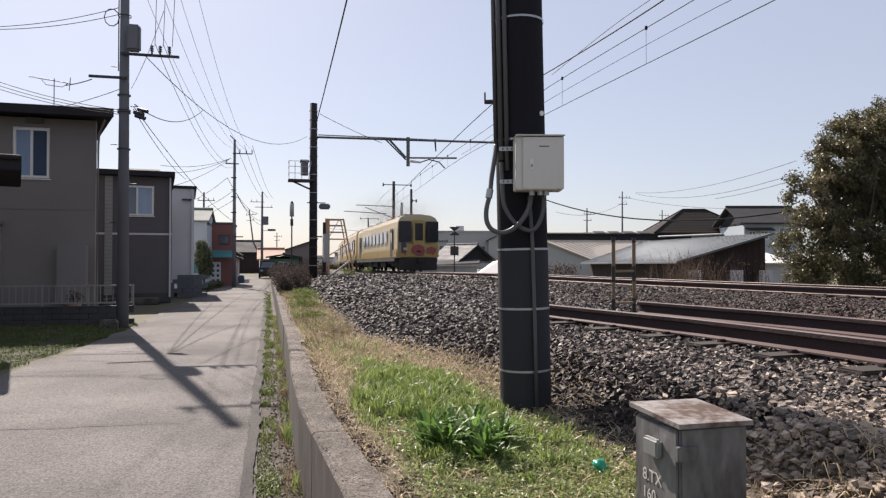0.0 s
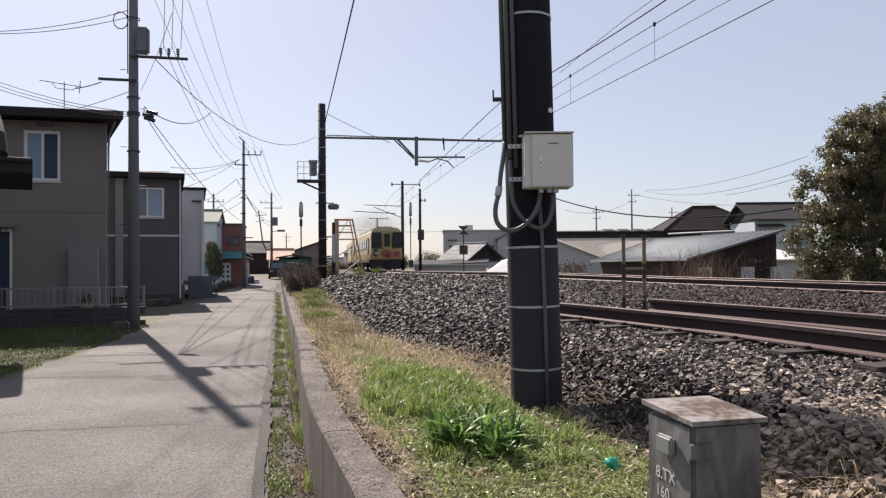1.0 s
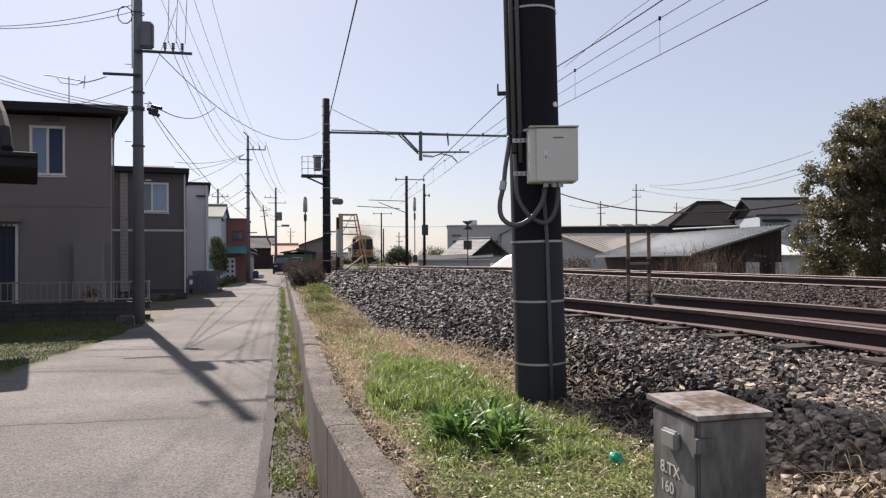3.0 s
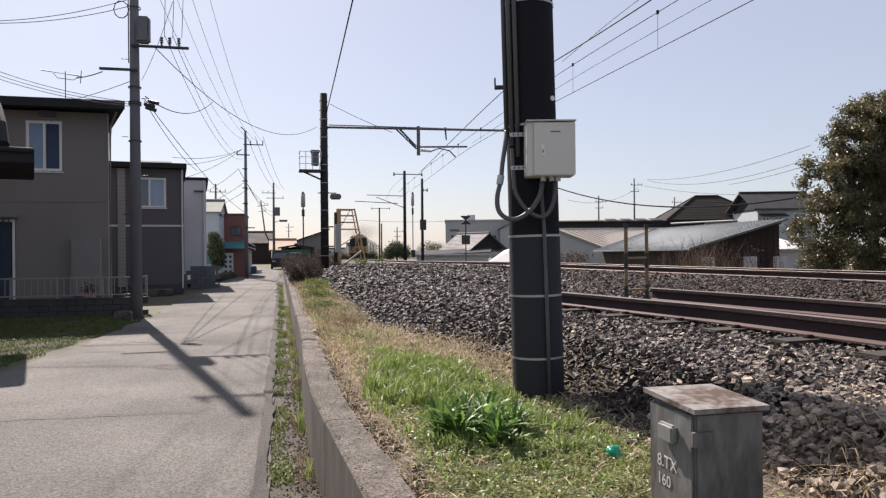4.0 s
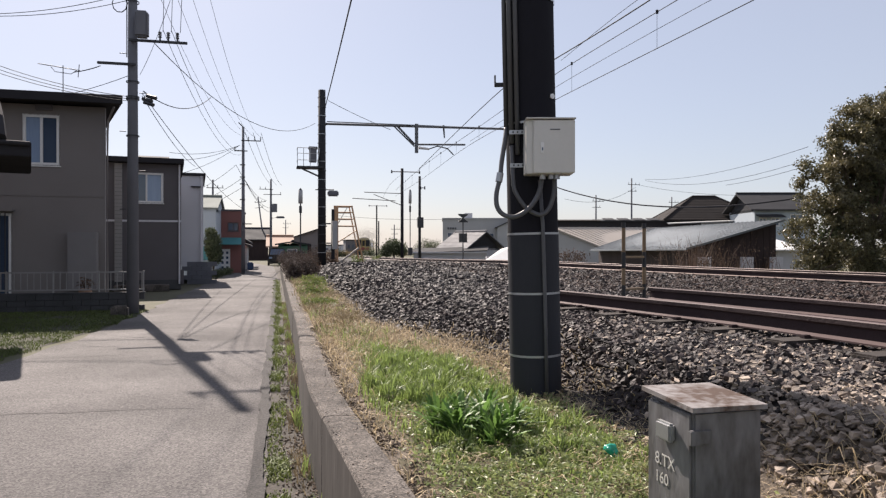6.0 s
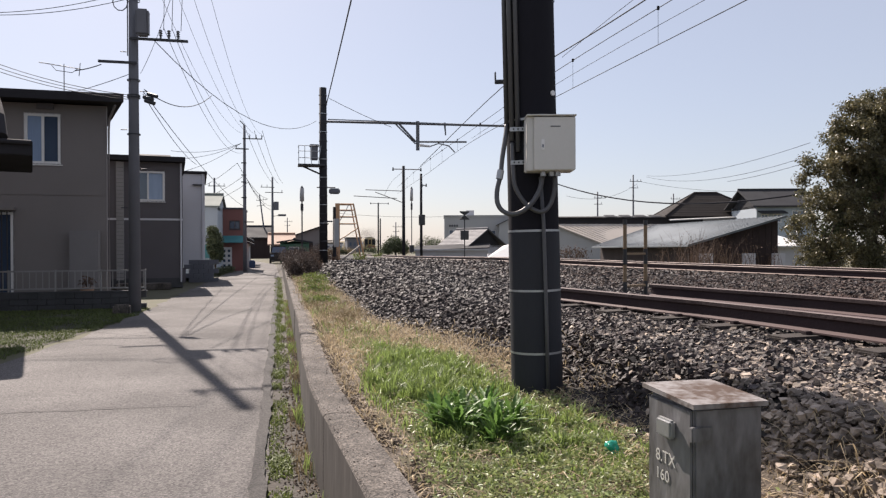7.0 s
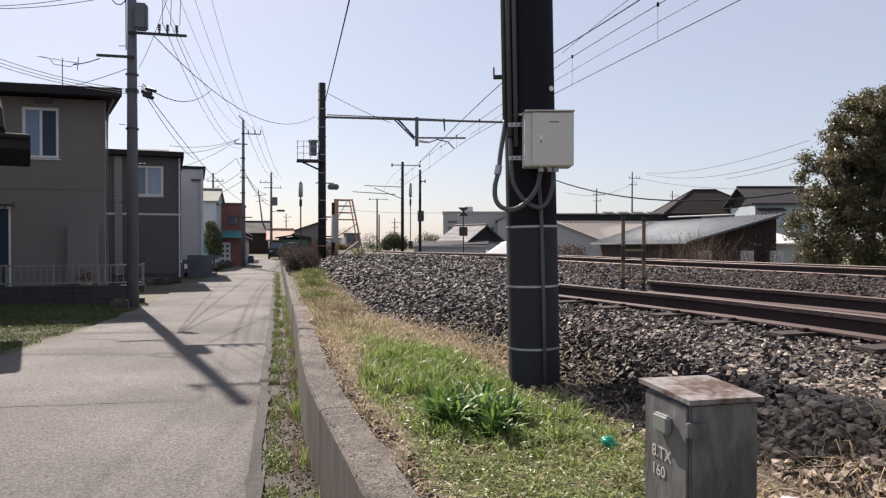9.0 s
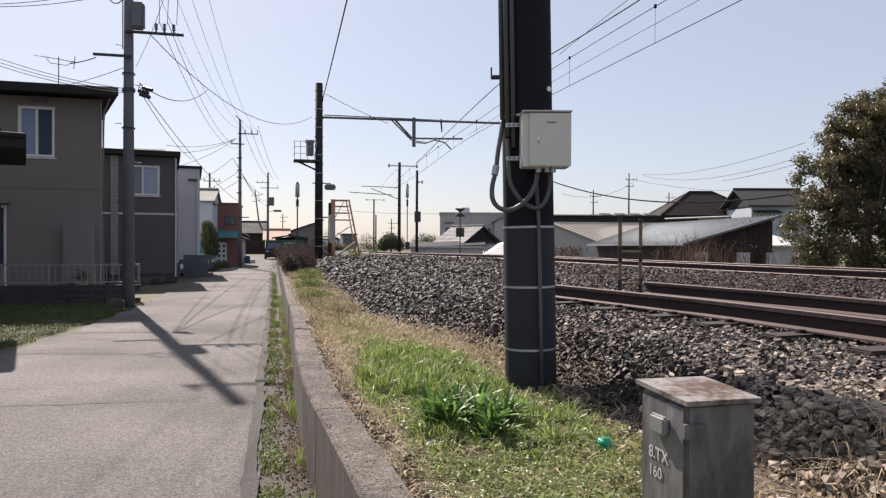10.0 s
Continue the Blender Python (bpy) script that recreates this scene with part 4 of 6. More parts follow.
    for z, m in ((0.6, "yellow"), (0.18, "yellow"), (0.02, "black")):
        part("tie_bar", box(-0.2, 0.21, -0.02, 0.02, z - 0.014, z + 0.014), M[m], th).rotation_euler.z = 0.45


def target_sign():
    th = thing("target_sign", (15.4, 58.0, 0.0), "black hourglass marker board on a thin post", "sign")
    part("post", rod((0, 0, 0), (0, 0, 4.1), 0.05), M["darksteel"], th)
    bm = prism([(-0.42, 4.4), (0.42, 4.4), (0.42, 4.32), (0.06, 4.06), (-0.06, 4.06), (-0.42, 4.32)], -0.03, 0.03)
    part("upper_board", bm, M["black"], th)
    part("lower_board", prism([(-0.42, 3.68), (0.42, 3.68), (0.42, 3.74), (0.06, 4.02), (-0.06, 4.02), (-0.42, 3.74)], -0.03, 0.03), M["black"], th)
    part("board", box(-0.36, 0.36, -0.02, 0.02, 2.0, 2.75), M["block"], th)


# ---- houses ----
def holed(x0, x1, z0, z1, holes, y0, y1, bm=None):
    """A wall with rectangular openings (x0, x1, z0, z1)."""
    bm = bm or bmesh.new()
    xs = sorted({x0, x1, *[v for h in holes for v in h[:2] if x0 < v < x1]})
    zs = sorted({z0, z1, *[v for h in holes for v in h[2:] if z0 < v < z1]})
    for a, b in zip(xs, xs[1:]):
        for c, d in zip(zs, zs[1:]):
            if not any(h[0] <= (a + b) / 2 <= h[1] and h[2] <= (c + d) / 2 <= h[3] for h in holes):
                box(a, b, y0, y1, c, d, 0, bm)
    bmesh.ops.remove_doubles(bm, verts=bm.verts, dist=0.0005)
    return bm


def window(parent, x0, x1, z0, z1, y=0.0, left="glass", right="glass", frame_mat="white", bars=0, w=0.06):
    bm = holed(x0 - 0.02, x1 + 0.02, z0 - 0.02, z1 + 0.02, [(x0 + w, x1 - w, z0 + w, z1 - w)], y - 0.03, y + 0.05)
    mid = (x0 + x1) / 2
    fr = part("window", bm, M[frame_mat], parent, "sliding window in a pale aluminium frame")
    part("pane", box(x0 + w, mid - w / 2, y + 0.012, y + 0.02, z0 + w, z1 - w), M[left], fr)
    part("pane", box(mid + w / 2, x1 - w, y + 0.028, y + 0.036, z0 + w, z1 - w), M[right], fr)
    part("mullion", box(mid - w / 2, mid + w / 2, y - 0.02, y + 0.04, z0 + w, z1 - w), M[frame_mat], fr)
    part("sill", box(x0 - 0.05, x1 + 0.05, y - 0.06, y - 0.031, z0 - 0.05, z0 - 0.022), M[frame_mat], fr)
    for k in range(bars):
        x = x0 + (k + 1) * (x1 - x0) / (bars + 1)
        part("window_bar", box(x - 0.012, x + 0.012, y - 0.09, y - 0.066, z0, z1), M["darksteel"], fr)
    return fr


def shell(th, w, d, h, wall, holes=(), z0=0.0):
    """Four walls from the right front corner (0, 0): w to the left, d to the back."""
    part("wall", holed(-w, 0, z0, h, list(holes), 0, 0.15), M[wall], th)
    part("wall", box(-0.15, 0, 0.15, d, z0, h), M[wall], th)
    part("wall", box(-w, -w + 0.15, 0.15, d, z0, h), M[wall], th)
    part("wall", box(-w + 0.15, -0.15, d - 0.15, d, z0, h), M[wall], th)


def gable_roof(th, w, d, h, rise, over, material, along_x=True, thick=0.12, gable="wall_white"):
    """Two slopes with the ridge along x or y."""
    a, b, c, e = -w - over, over, -over, d + over
    if along_x:
        m = d / 2
        part("roof", slab([(a, c, h), (b, c, h), (b, m, h + rise), (a, m, h + rise)], thick), M[material], th)
        part("roof", slab([(a, m, h + rise + 0.003), (b, m, h + rise + 0.003), (b, e, h), (a, e, h)], thick), M[material], th)
        for x in (-0.15, -w):
            part("gable", prism([(0.02, h - 0.2), (d - 0.02, h - 0.2), (d / 2, h + rise - 0.15)], 0, 0.15), M[gable], th).matrix_basis = pose(x + 0.15, 0, 0, 0, 0, 90)
    else:
        m = -w / 2
        part("roof", slab([(a, c, h), (m, c, h + rise), (m, e, h + rise), (a, e, h)], thick), M[material], th)
        part("roof", slab([(m, c, h + rise + 0.003), (b, c, h), (b, e, h), (m, e, h + rise + 0.003)], thick), M[material], th)
        part("gable", prism([(-w + 0.02, h - 0.2), (-0.02, h - 0.2), (-w / 2, h + rise - 0.15)], 0.0, 0.14), M[gable], th)
    part("ridge_cap", rod((a, m, h + rise + 0.03), (b, m, h + rise + 0.03), 0.1) if along_x else rod((m, c, h + rise + 0.03), (m, e, h + rise + 0.03), 0.1), M[material], th)


def hip_roof(th, w, d, h, rise, over, material):
    a, b, c, e = -w - over, over, -over, d + over
    run = (e - c) / 2
    r0, r1, m = (a + run, c + run, h + rise), (b - run, c + run, h + rise), (c + e) / 2
    for q in ([(a, c, h), (b, c, h), r1, r0], [(b, e, h), (a, e, h), r0, r1], [(b, c, h), (b, e, h), r1], [(a, e, h), (a, c, h), r0]):
        rf = part("roof", slab(q, 0.1), M[material], th)
        q = [Vector(p) for p in q]
        for k in range(1, 14):  # raised tile courses
            part("tile_course", rod(q[0].lerp(q[-1], k / 14), q[1].lerp(q[2], k / 14), 0.02, None, 4), M[material], rf)
    part("ridge_cap", rod(r0, r1, 0.12), M[material], th)
    for q, r in (((a, c, h), r0), ((b, c, h), r1), ((b, e, h), r1), ((a, e, h), r0)):
        part("hip_cap", rod(q, r, 0.09), M[material], th)


def house_one():
    th = thing("house", (-4.45, 20.5, 0), "two-storey taupe rendered house with a dark flat eave", "house", "houses along the lane", turn=2)
    w, d, h, skew = 8.0, 4.8, 5.25, 1.45
    up, low = (-1.95, -1.11, 3.68, 4.98), (-3.35, -2.23, 0.25, 2.4)
    part("wall", holed(-w, 0, 0, h, [up, low], 0, 0.15), M["wall_taupe"], th)
    part("wall", slab([(-0.15, 0.15, h), (-0.003, 0.15, h), (-skew, d, h), (-skew - 0.15, d, h)], h), M["wall_taupe"], th)
    part("wall", box(-w, -w + 0.15, 0.15, d, 0, h), M["wall_taupe"], th)
    part("wall", box(-w + 0.15, -skew - 0.16, d - 0.15, d, 0, h), M["wall_taupe"], th)
    window(th, *up, 0.03, left="sheen_glass", right="glass")
    window(th, *low, 0.03, bars=8)
    part("floor_band", box(-w, 0, -0.012, -0.002, 2.86, 2.9), M["wall_taupe"], th, "thin joint line between storeys")
    rf = part("roof", slab([(-w - 0.4, -0.55, h + 0.22), (0.52, -0.55, h + 0.22), (-skew + 0.45, d + 0.3, h + 0.22), (-w - 0.4, d + 0.3, h + 0.22)], 0.17), M["fascia"], th)
    part("fascia", box(-w - 0.4, 0.52, -0.58, -0.552, h + 0.02, h + 0.24), M["fascia"], rf)
    part("downpipe", tube([(0.07, -0.05, 0.3), (0.07, -0.05, 4.6), (0.1, -0.1, 4.9), (0.3, -0.45, 5.2)], 0.03, 8), M["wall_taupe"], th)
    part("vent_box", box(-1.65, -1.25, -0.1, -0.003, 5.1, 5.25, 0.01), M["wall_brown"], th)
    part("meter_cabinet", box(-0.85, -0.15, -0.32, -0.003, 0.4, 1.92, 0.015), M["cabinet_taupe"], th, "taupe steel storage cabinet on the wall")
    part("window_hood", box(-3.45, -2.15, -0.2, -0.003, 2.45, 2.52), M["wall_taupe"], th)
    # aerial
    an = part("aerial", rod((-1.15, 0.6, h + 0.3), (-1.15, 0.6, h + 1.2), 0.012), M["darksteel"], th, "thin television aerial")
    part("aerial_boom", rod((-1.75, 0.55, h + 1.2), (-0.75, 0.65, h + 1.1), 0.012), M["darksteel"], an)
    part("aerial_loop", tube([(-1.45, 0.6, h + 1.15), (-1.35, 0.6, h + 1.02), (-0.95, 0.6, h + 0.98), (-0.8, 0.6, h + 1.1)], 0.009), M["darksteel"], an)
    part("aerial_element", rod((-0.78, 0.6, h + 0.9), (-0.75, 0.6, h + 1.25), 0.01), M["darksteel"], an)


def garden_wall():
    th = thing("garden_wall", (-3.15, 18.55, 0), "low dark block wall with a pale metal railing", "garden wall", turn=1)
    for row in range(3):
        for k in range(20):
            x1 = -0.4 * k - (0.2 if row % 2 else 0)
            part("block", box(x1 - 0.392, x1 - (0 if k else (0.2 if row % 2 else 0)) * 0, 0, 0.14, 0.14 * row - 0.02, 0.14 * row + 0.113, 0.005), M["block"], th)
    part("coping", box(-8.2, 0.02, -0.01, 0.15, 0.396, 0.43, 0.006), M["block"], th)
    z = 0.43
    for k in range(58):
        x = -0.06 - 0.14 * k
        part("baluster", box(x - 0.008, x + 0.008, 0.06, 0.076, z + 0.06, z + 0.47), M["fence_grey"], th)
    for zz in (0.05, 0.47):
        part("rail", box(-8.2, 0, 0.05, 0.085, z + zz, z + zz + 0.035, 0.004), M["fence_grey"], th, "pale aluminium rail")
    for k in range(9):
        x = -1.0 * k - 0.01
        part("post", box(x - 0.03, x, 0.04, 0.095, z, z + 0.52, 0.004), M["fence_grey"], th)
    pt = thing("flower_pot", (-4.6, 19.1, 0.0), "clay pot with a small dry plant behind the railing", "plant pot")
    part("pot", rod((0, 0, 0), (0, 0, 0.5), 0.1, 0.16, 14), M["roof_pink"], pt)
    v, f = leaves(blob_points(120, [(0, 0, 0.62, 0.2, 0.2, 0.18)], 0.1), 0.04)
    ob = new("plant", many("plant", v, f, M["twig"]))
    ob.parent = pt


def porch():
    th = thing("porch_roof", (-3.77, 12.4, 0), "dark porch roof of a house beside the lane, with added unseen walls", "house porch", turn=17)
    th.location.z = 0.16
    part("eave", box(-4.4, 0, 0.0, 3.0, 2.78, 3.02, 0.015), M["fascia"], th)
    # Wall and upper storey are out of view, added to keep sky light off the lawn.
    part("wall", box(-8, -1.95, 1.3, 3.0, -0.16, 2.776), M["wall_brown"], th)
    part("upper_wall", box(-8, -2.2, 1.4, 6.0, 3.1, 5.6), M["wall_brown"], th)
    part("upper_roof", box(-8.2, -1.95, 1.1, 6.2, 5.602, 5.75, 0.02), M["fascia"], th)
    part("roof", slab([(-4.4, -0.03, 3.05), (-0.62, -0.03, 3.05), (-0.75, 1.35, 3.75), (-4.4, 1.35, 3.75)], 0.07), M["fascia"], th)
    part("ridge_end", tube([(-0.42, 0.0, 3.05), (-0.46, 0.3, 3.4), (-0.52, 0.7, 3.7), (-0.6, 1.1, 3.95)], 0.09, 8), M["fascia"], th)
    part("gutter", rod((-4.4, -0.04, 2.98), (-0.02, -0.04, 2.98), 0.04), M["fascia"], th)
    for x in (-4.0, -2.6):
        part("post", box(x - 0.06, x + 0.06, 1.1, 1.22, -0.02, 2.75, 0.01), M["wall_brown"], th)


def house_two():
    th = thing("house", (-3.4, 27.55, 0), "dark brown sided two-storey house with a low flat roof", "house", "houses along the lane", turn=8)
    w, d, h = 5.0, 4.0, 4.55
    win = (-1.72, -0.62, 3.15, 4.22)
    shell(th, w, d, h, "wall_brown", [win])
    window(th, *win, 0.03, left="glass", right="sheen_glass")
    rf = part("roof", slab([(-w - 0.2, -0.3, h + 0.2), (0.1, -0.3, h + 0.2), (0.1, d, h + 0.1), (-w - 0.2, d, h + 0.1)], 0.18), M["fascia"], th)
    part("solar_panel", slab([(-1.6, 1.0, h + 0.3), (-0.4, 1.0, h + 0.3), (-0.4, 1.8, h + 0.5), (-1.6, 1.8, h + 0.5)], 0.05), M["fascia"], rf)
    part("clad_strip", box(-2.22, -1.97, -0.05, -0.003, 0.3, h - 0.02), M["fence_grey"], th, "strip of pale brick cladding")
    for k in range(30):
        part("clad_joint", box(-2.21, -1.98, -0.056, -0.051, 0.4 + 0.135 * k, 0.41 + 0.135 * k), M["wall_brown"], th)
    part("band", box(-w, 0, -0.02, -0.003, 2.45, 2.52), M["wall_grey"], th, "pale horizontal joint strip")
    part("downpipe", rod((-0.06, -0.05, 0.2), (-0.06, -0.05, h), 0.03), M["wall_grey"], th)
    part("plinth", box(-w, 0, -0.03, -0.003, 0, 0.35), M["block"], th)
    part("step", box(-2.2, -0.4, -0.9, -0.033, -0.02, 0.2, 0.02), M["concrete"], th)


def house_three():
    th = thing("house", (-3.1, 32.57, 0), "pale grey sided house raised over a dark open base", "house", "houses along the lane", turn=6)
    w, d, h = 3.6, 5.0, 4.65
    shell(th, w, d, h, "wall_grey", [], 0.72)
    part("floor_slab", box(-w + 0.15, -0.15, 0.15, d - 0.15, 0.72, 0.84), M["concrete"], th)
    part("roof", slab([(-w - 0.1, -0.1, h + 0.12), (0.1, -0.1, h + 0.12), (0.1, d, h + 0.06), (-w - 0.1, d, h + 0.06)], 0.1), M["fascia"], th)
    part("mount", box(-0.5, -0.1, -0.12, -0.003, 4.15, 4.2), M["darksteel"], th)
    part("base_wall", box(-w + 0.02, -1.4, 0.2, d - 0.2, 0, 0.718), M["block"], th)
    part("base_wall", box(-0.5, -0.02, 0.2, d - 0.2, 0, 0.718), M["block"], th)
    part("pipe", rod((-0.1, -0.06, 0.75), (-0.1, -0.06, h), 0.03), M["wall_grey"], th)
    wl = thing("block_wall", (-2.75, 31.5, 0), "short grey concrete block wall at a house entrance", "garden wall")
    for r in range(5):
        for k in range(1, 4):
            part("block", box(-1.3 + 0.4 * k - 0.2 * (r % 2), -0.91 + 0.4 * k - 0.2 * (r % 2), 0, 0.14, 0.19 * r - 0.02, 0.19 * r + 0.165, 0.005), M["pole_grey"], wl)
    dr = thing("blue_drum", (-4.0, 31.4, 0), "pale round water drum under the raised house", "drum")
    part("drum", rod((0, 0, 0), (0, 0, 0.6), 0.24, 0.24, 16), M["wall_brown"], dr)


def house_four():
    th = thing("house", (-3.25, 41.2, 0), "pale blue-white gabled house", "house", "houses along the lane")
    shell(th, 3.4, 6, 3.7, "wall_mint")
    gable_roof(th, 3.4, 6, 3.75, 0.8, 0.12, "roof_dull", True, 0.08, "wall_mint")
    part("sign", box(-0.9, -0.25, -0.03, -0.003, 0.85, 1.6), M["teal"], th, "small blue-green notice board")
    th = thing("house", (-2.0, 45.0, 0), "brick-red rendered building with teal awning and pale door", "house", "houses along the lane")
    win = (-0.85, -0.25, 2.55, 3.05)
    door = (-1.35, -0.72, 0.05, 1.45)
    shell(th, 3.0, 4, 3.75, "wall_red", [win, door])
    window(th, *win, 0.03, frame_mat="wall_brown", w=0.04)
    dr = part("door", box(door[0], door[1], 0.02, 0.07, door[2], door[3]), M["white"], th, "white door with small dark square panes")
    for r in range(4):
        for c in range(2):
            x, z = door[0] + 0.12 + 0.27 * c, 0.25 + 0.3 * r
            part("pane", box(x, x + 0.13, 0.005, 0.018, z, z + 0.15), M["glass"], dr)
    part("awning", slab([(-1.6, -0.6, 1.75), (0.05, -0.6, 1.75), (0.05, 0.0, 2.15), (-1.6, 0.0, 2.15)], 0.04), M["teal"], th)
    part("roof", box(-3.05, 0.05, -0.05, 4.05, 3.752, 3.86), M["wall_brown"], th)


def lane_end():
    """Low sheds, walls and stores where the lane bends away."""
    g = "sheds at the lane's end"
    spec = (
        ("shed", (-2.0, 52.0), 1.6, 3, 1.7, 0.4, "wall_white", "tile", "pale low shed with a dark roof"),
        ("shed", (-2.2, 57.0), 2.0, 4, 2.0, 0.7, "wall_wood", "tile", "dark boarded shed with a tiled roof"),
        ("shed", (1.5, 74.0), 2.2, 4, 1.7, 1.1, "wall_wood", "roof_pink", "brown shed with a faded red sheet roof"),
        ("shed", (2.8, 66.0), 2.6, 3, 1.9, 0.25, "green_sheet", "tile", "low green sheet-metal shed"),
        ("house", (-1.0, 92.0), 9.0, 6, 2.6, 1.5, "wall_wood", "tile", "dark tiled house beyond the lane"),
        ("house", (-6.0, 70.0), 5.0, 6, 3.4, 1.2, "wall_grey", "tile", "pale house with a grey tiled roof"),
    )
    for name, (x, y), w, d, h, rise, wall, roof, label in spec:
        th = thing(name, (x, y, 0), label, "house" if name == "house" else "shed", g)
        win = (-w * 0.7, -w * 0.35, h * 0.4, h * 0.75)
        shell(th, w, d, h, wall, [win])
        window(th, *win, 0.03, w=0.05)
        gable_roof(th, w, d, h, rise, 0.3, roof, along_x=(name == "house" and x < 5 or roof == "roof_pink"), gable=wall)
    th = thing("barn", (5.6, 84.0, 0), "weathered grey barn with a single sloping dark roof", "barn", g)
    part("wall", prism([(-5.0, 0), (0, 0), (0, 4.0), (-5.0, 2.3)], 0, 6), M["wall_taupe"], th)
    part("roof", slab([(-5.4, -0.4, 2.25), (0.2, -0.4, 4.15), (0.2, 6.4, 4.15), (-5.4, 6.4, 2.25)], 0.12), M["tile_brown"], th)
    part("door", box(-3.4, -1.6, -0.05, -0.003, 0, 1.9), M["wall_wood"], th)
    bl = thing("water_tank", (-1.7, 50.0, 0), "blue plastic tank by the lane", "tank")
    part("tank", box(-0.2, 0.2, -0.2, 0.2, 0, 0.55, 0.06), mat("blue_plastic", (0.03, 0.07, 0.16), 0.5), bl)
    cv = thing("parked_car", (0.1, 64.0, 0), "small dark parked car at the lane's end", "car")
    part("body", prism([(-0.78, 0.3), (0.78, 0.3), (0.8, 0.75), (0.74, 0.92), (-0.74, 0.92), (-0.8, 0.75)], -1.7, 1.7), M["train_under"], cv)
    part("cabin", prism([(-0.74, 0.921), (0.74, 0.921), (0.6, 1.42), (0.5, 1.5), (-0.5, 1.5), (-0.6, 1.42)], -0.9, 1.6), M["train_under"], cv)
    part("windscreen", slab([(-0.62, -1.25, 0.96), (0.62, -1.25, 0.96), (0.52, -0.91, 1.42), (-0.52, -0.91, 1.42)], 0.02), M["glass"], cv)
    for x in (-0.55, 0.55):
        part("headlight", box(x - 0.13, x + 0.13, -1.73, -1.703, 0.62, 0.76, 0.01), M["sheen_glass"], cv)
    for x in (-0.72, 0.72):
        for y in (-1.1, 1.1):
            part("wheel", rod((x - 0.08, y, 0.29), (x + 0.08, y, 0.29), 0.29, 0.29, 18), M["black"], cv)
    for k in range(6):
        x, y = -2.3 + 0.12 * math.sin(k * 2), 48.5 + 1.3 * k
        b = thing("fence_panel", (x, y, 0), "grey corrugated fence panel along the lane", "fence", "lane fence panels")
        part("sheet", box(-0.04, 0.04, -0.6, 0.6, 0, 1.2 + 0.15 * (k % 2), 0.01), M["wall_grey"] if k % 2 else M["block"], b)


def far_side():
    """Sheds and houses beyond the main line."""
    g = "buildings beyond the railway"
    # shed with a blue-grey lean-to roof
    e1, r1, e2, r2 = Vector((16.88, 26.85, 1.48)), Vector((20.97, 25.90, 2.71)), Vector((18.96, 40.75, 1.39)), Vector((22.90, 39.82, 2.75))
    th = thing("shed", (0, 0, 0), "dark boarded shed with a large blue-grey sheet roof", "shed", g)
    part("roof", slab([e1, r1, r2, e2], 0.07), M["roof_blue"], th)
    rib = (r1 - e1) * 0.999
    for k in range(34):
        a, b = e1.lerp(e2, k / 33), r1.lerp(r2, k / 33)
        part("roof_rib", rod(a + Vector((0, 0, 0.012)), b + Vector((0, 0, 0.012)), 0.018, None, 5), M["roof_blue"], th)
    def upright(a, b, drop, material, name="wall", thick=0.1):
        bm = bmesh.new()
        n = Vector((b.y - a.y, a.x - b.x, 0)).normalized() * thick
        up = [a - Vector((0, 0, drop)), b - Vector((0, 0, drop))]
        v = [bm.verts.new(p) for p in ((up[0].x, up[0].y, 0), (up[1].x, up[1].y, 0), up[1], up[0])]
        w = [bm.verts.new(Vector(p.co) - n) for p in v]
        bm.faces.new(v), bm.faces.new(w[::-1])
        for k in range(4):
            bm.faces.new((v[k], w[k], w[(k + 1) % 4], v[(k + 1) % 4]))
        bmesh.ops.recalc_face_normals(bm, faces=bm.faces)
        part(name, bm, M[material], th)
    ins = 0.25
    f1, f2 = e1.lerp(e2, 0.02), r1.lerp(r2, 0.02)
    for k in range(14):
        a, b = f1.lerp(f2, 0.04 + 0.065 * k), f1.lerp(f2, 0.04 + 0.065 * (k + 0.94))
        upright(a, b, 0.1, "wall_wood", "board")
    upright(e1.lerp(r1, 0.16), e2.lerp(r2, 0.16), 0.1, "wall_wood")
    for k in (0.12, 0.55, 0.85):
        a = f1.lerp(f2, k)
        part("door_panel", box(a.x, a.x + 0.55, a.y - 0.35, a.y - 0.2, 0.0, 1.12), M["wall_grey"], th)
    # shed with a pale sheet roof
    th = thing("shed", (0, 0, 0), "white shed with a pale weathered sheet roof", "shed", g)
    a, b, c, d = Vector((18.84, 46.94, 2.99)), Vector((22.51, 46.08, 1.52)), Vector((36.02, 57.29, 1.56)), Vector((33.80, 57.81, 3.37))
    part("roof", slab([a, b, c, d], 0.08), M["roof_pale"], th)
    for k in range(24):
        part("roof_rib", rod(a.lerp(d, k / 23) + Vector((0, 0, 0.015)), b.lerp(c, k / 23) + Vector((0, 0, 0.015)), 0.02, None, 5), M["roof_pale"], th)
    upright(a.lerp(d, 0.01), b.lerp(c, 0.01), 0.12, "wall_white")
    upright(b, c, 0.12, "wall_grey")
    # long store with a dark fascia
    th = thing("long_store", (25.37, 61.84, 1.35), "long low store with a dark timber fascia and brown roof", "building", g, turn=-13.2)
    L = 15.5
    part("wall", box(-3, L, 0.2, 6, -1.38, 1.9), M["fascia"], th)
    part("fascia", box(-3, L, 0, 0.18, 1.9, 2.7, 0.02), M["fascia"], th)
    part("roof", slab([(-3, -0.2, 2.72), (4.2, -0.2, 2.72), (4.2, 4, 2.98), (-3, 4, 2.98)], 0.1), M["tile_brown"], th)
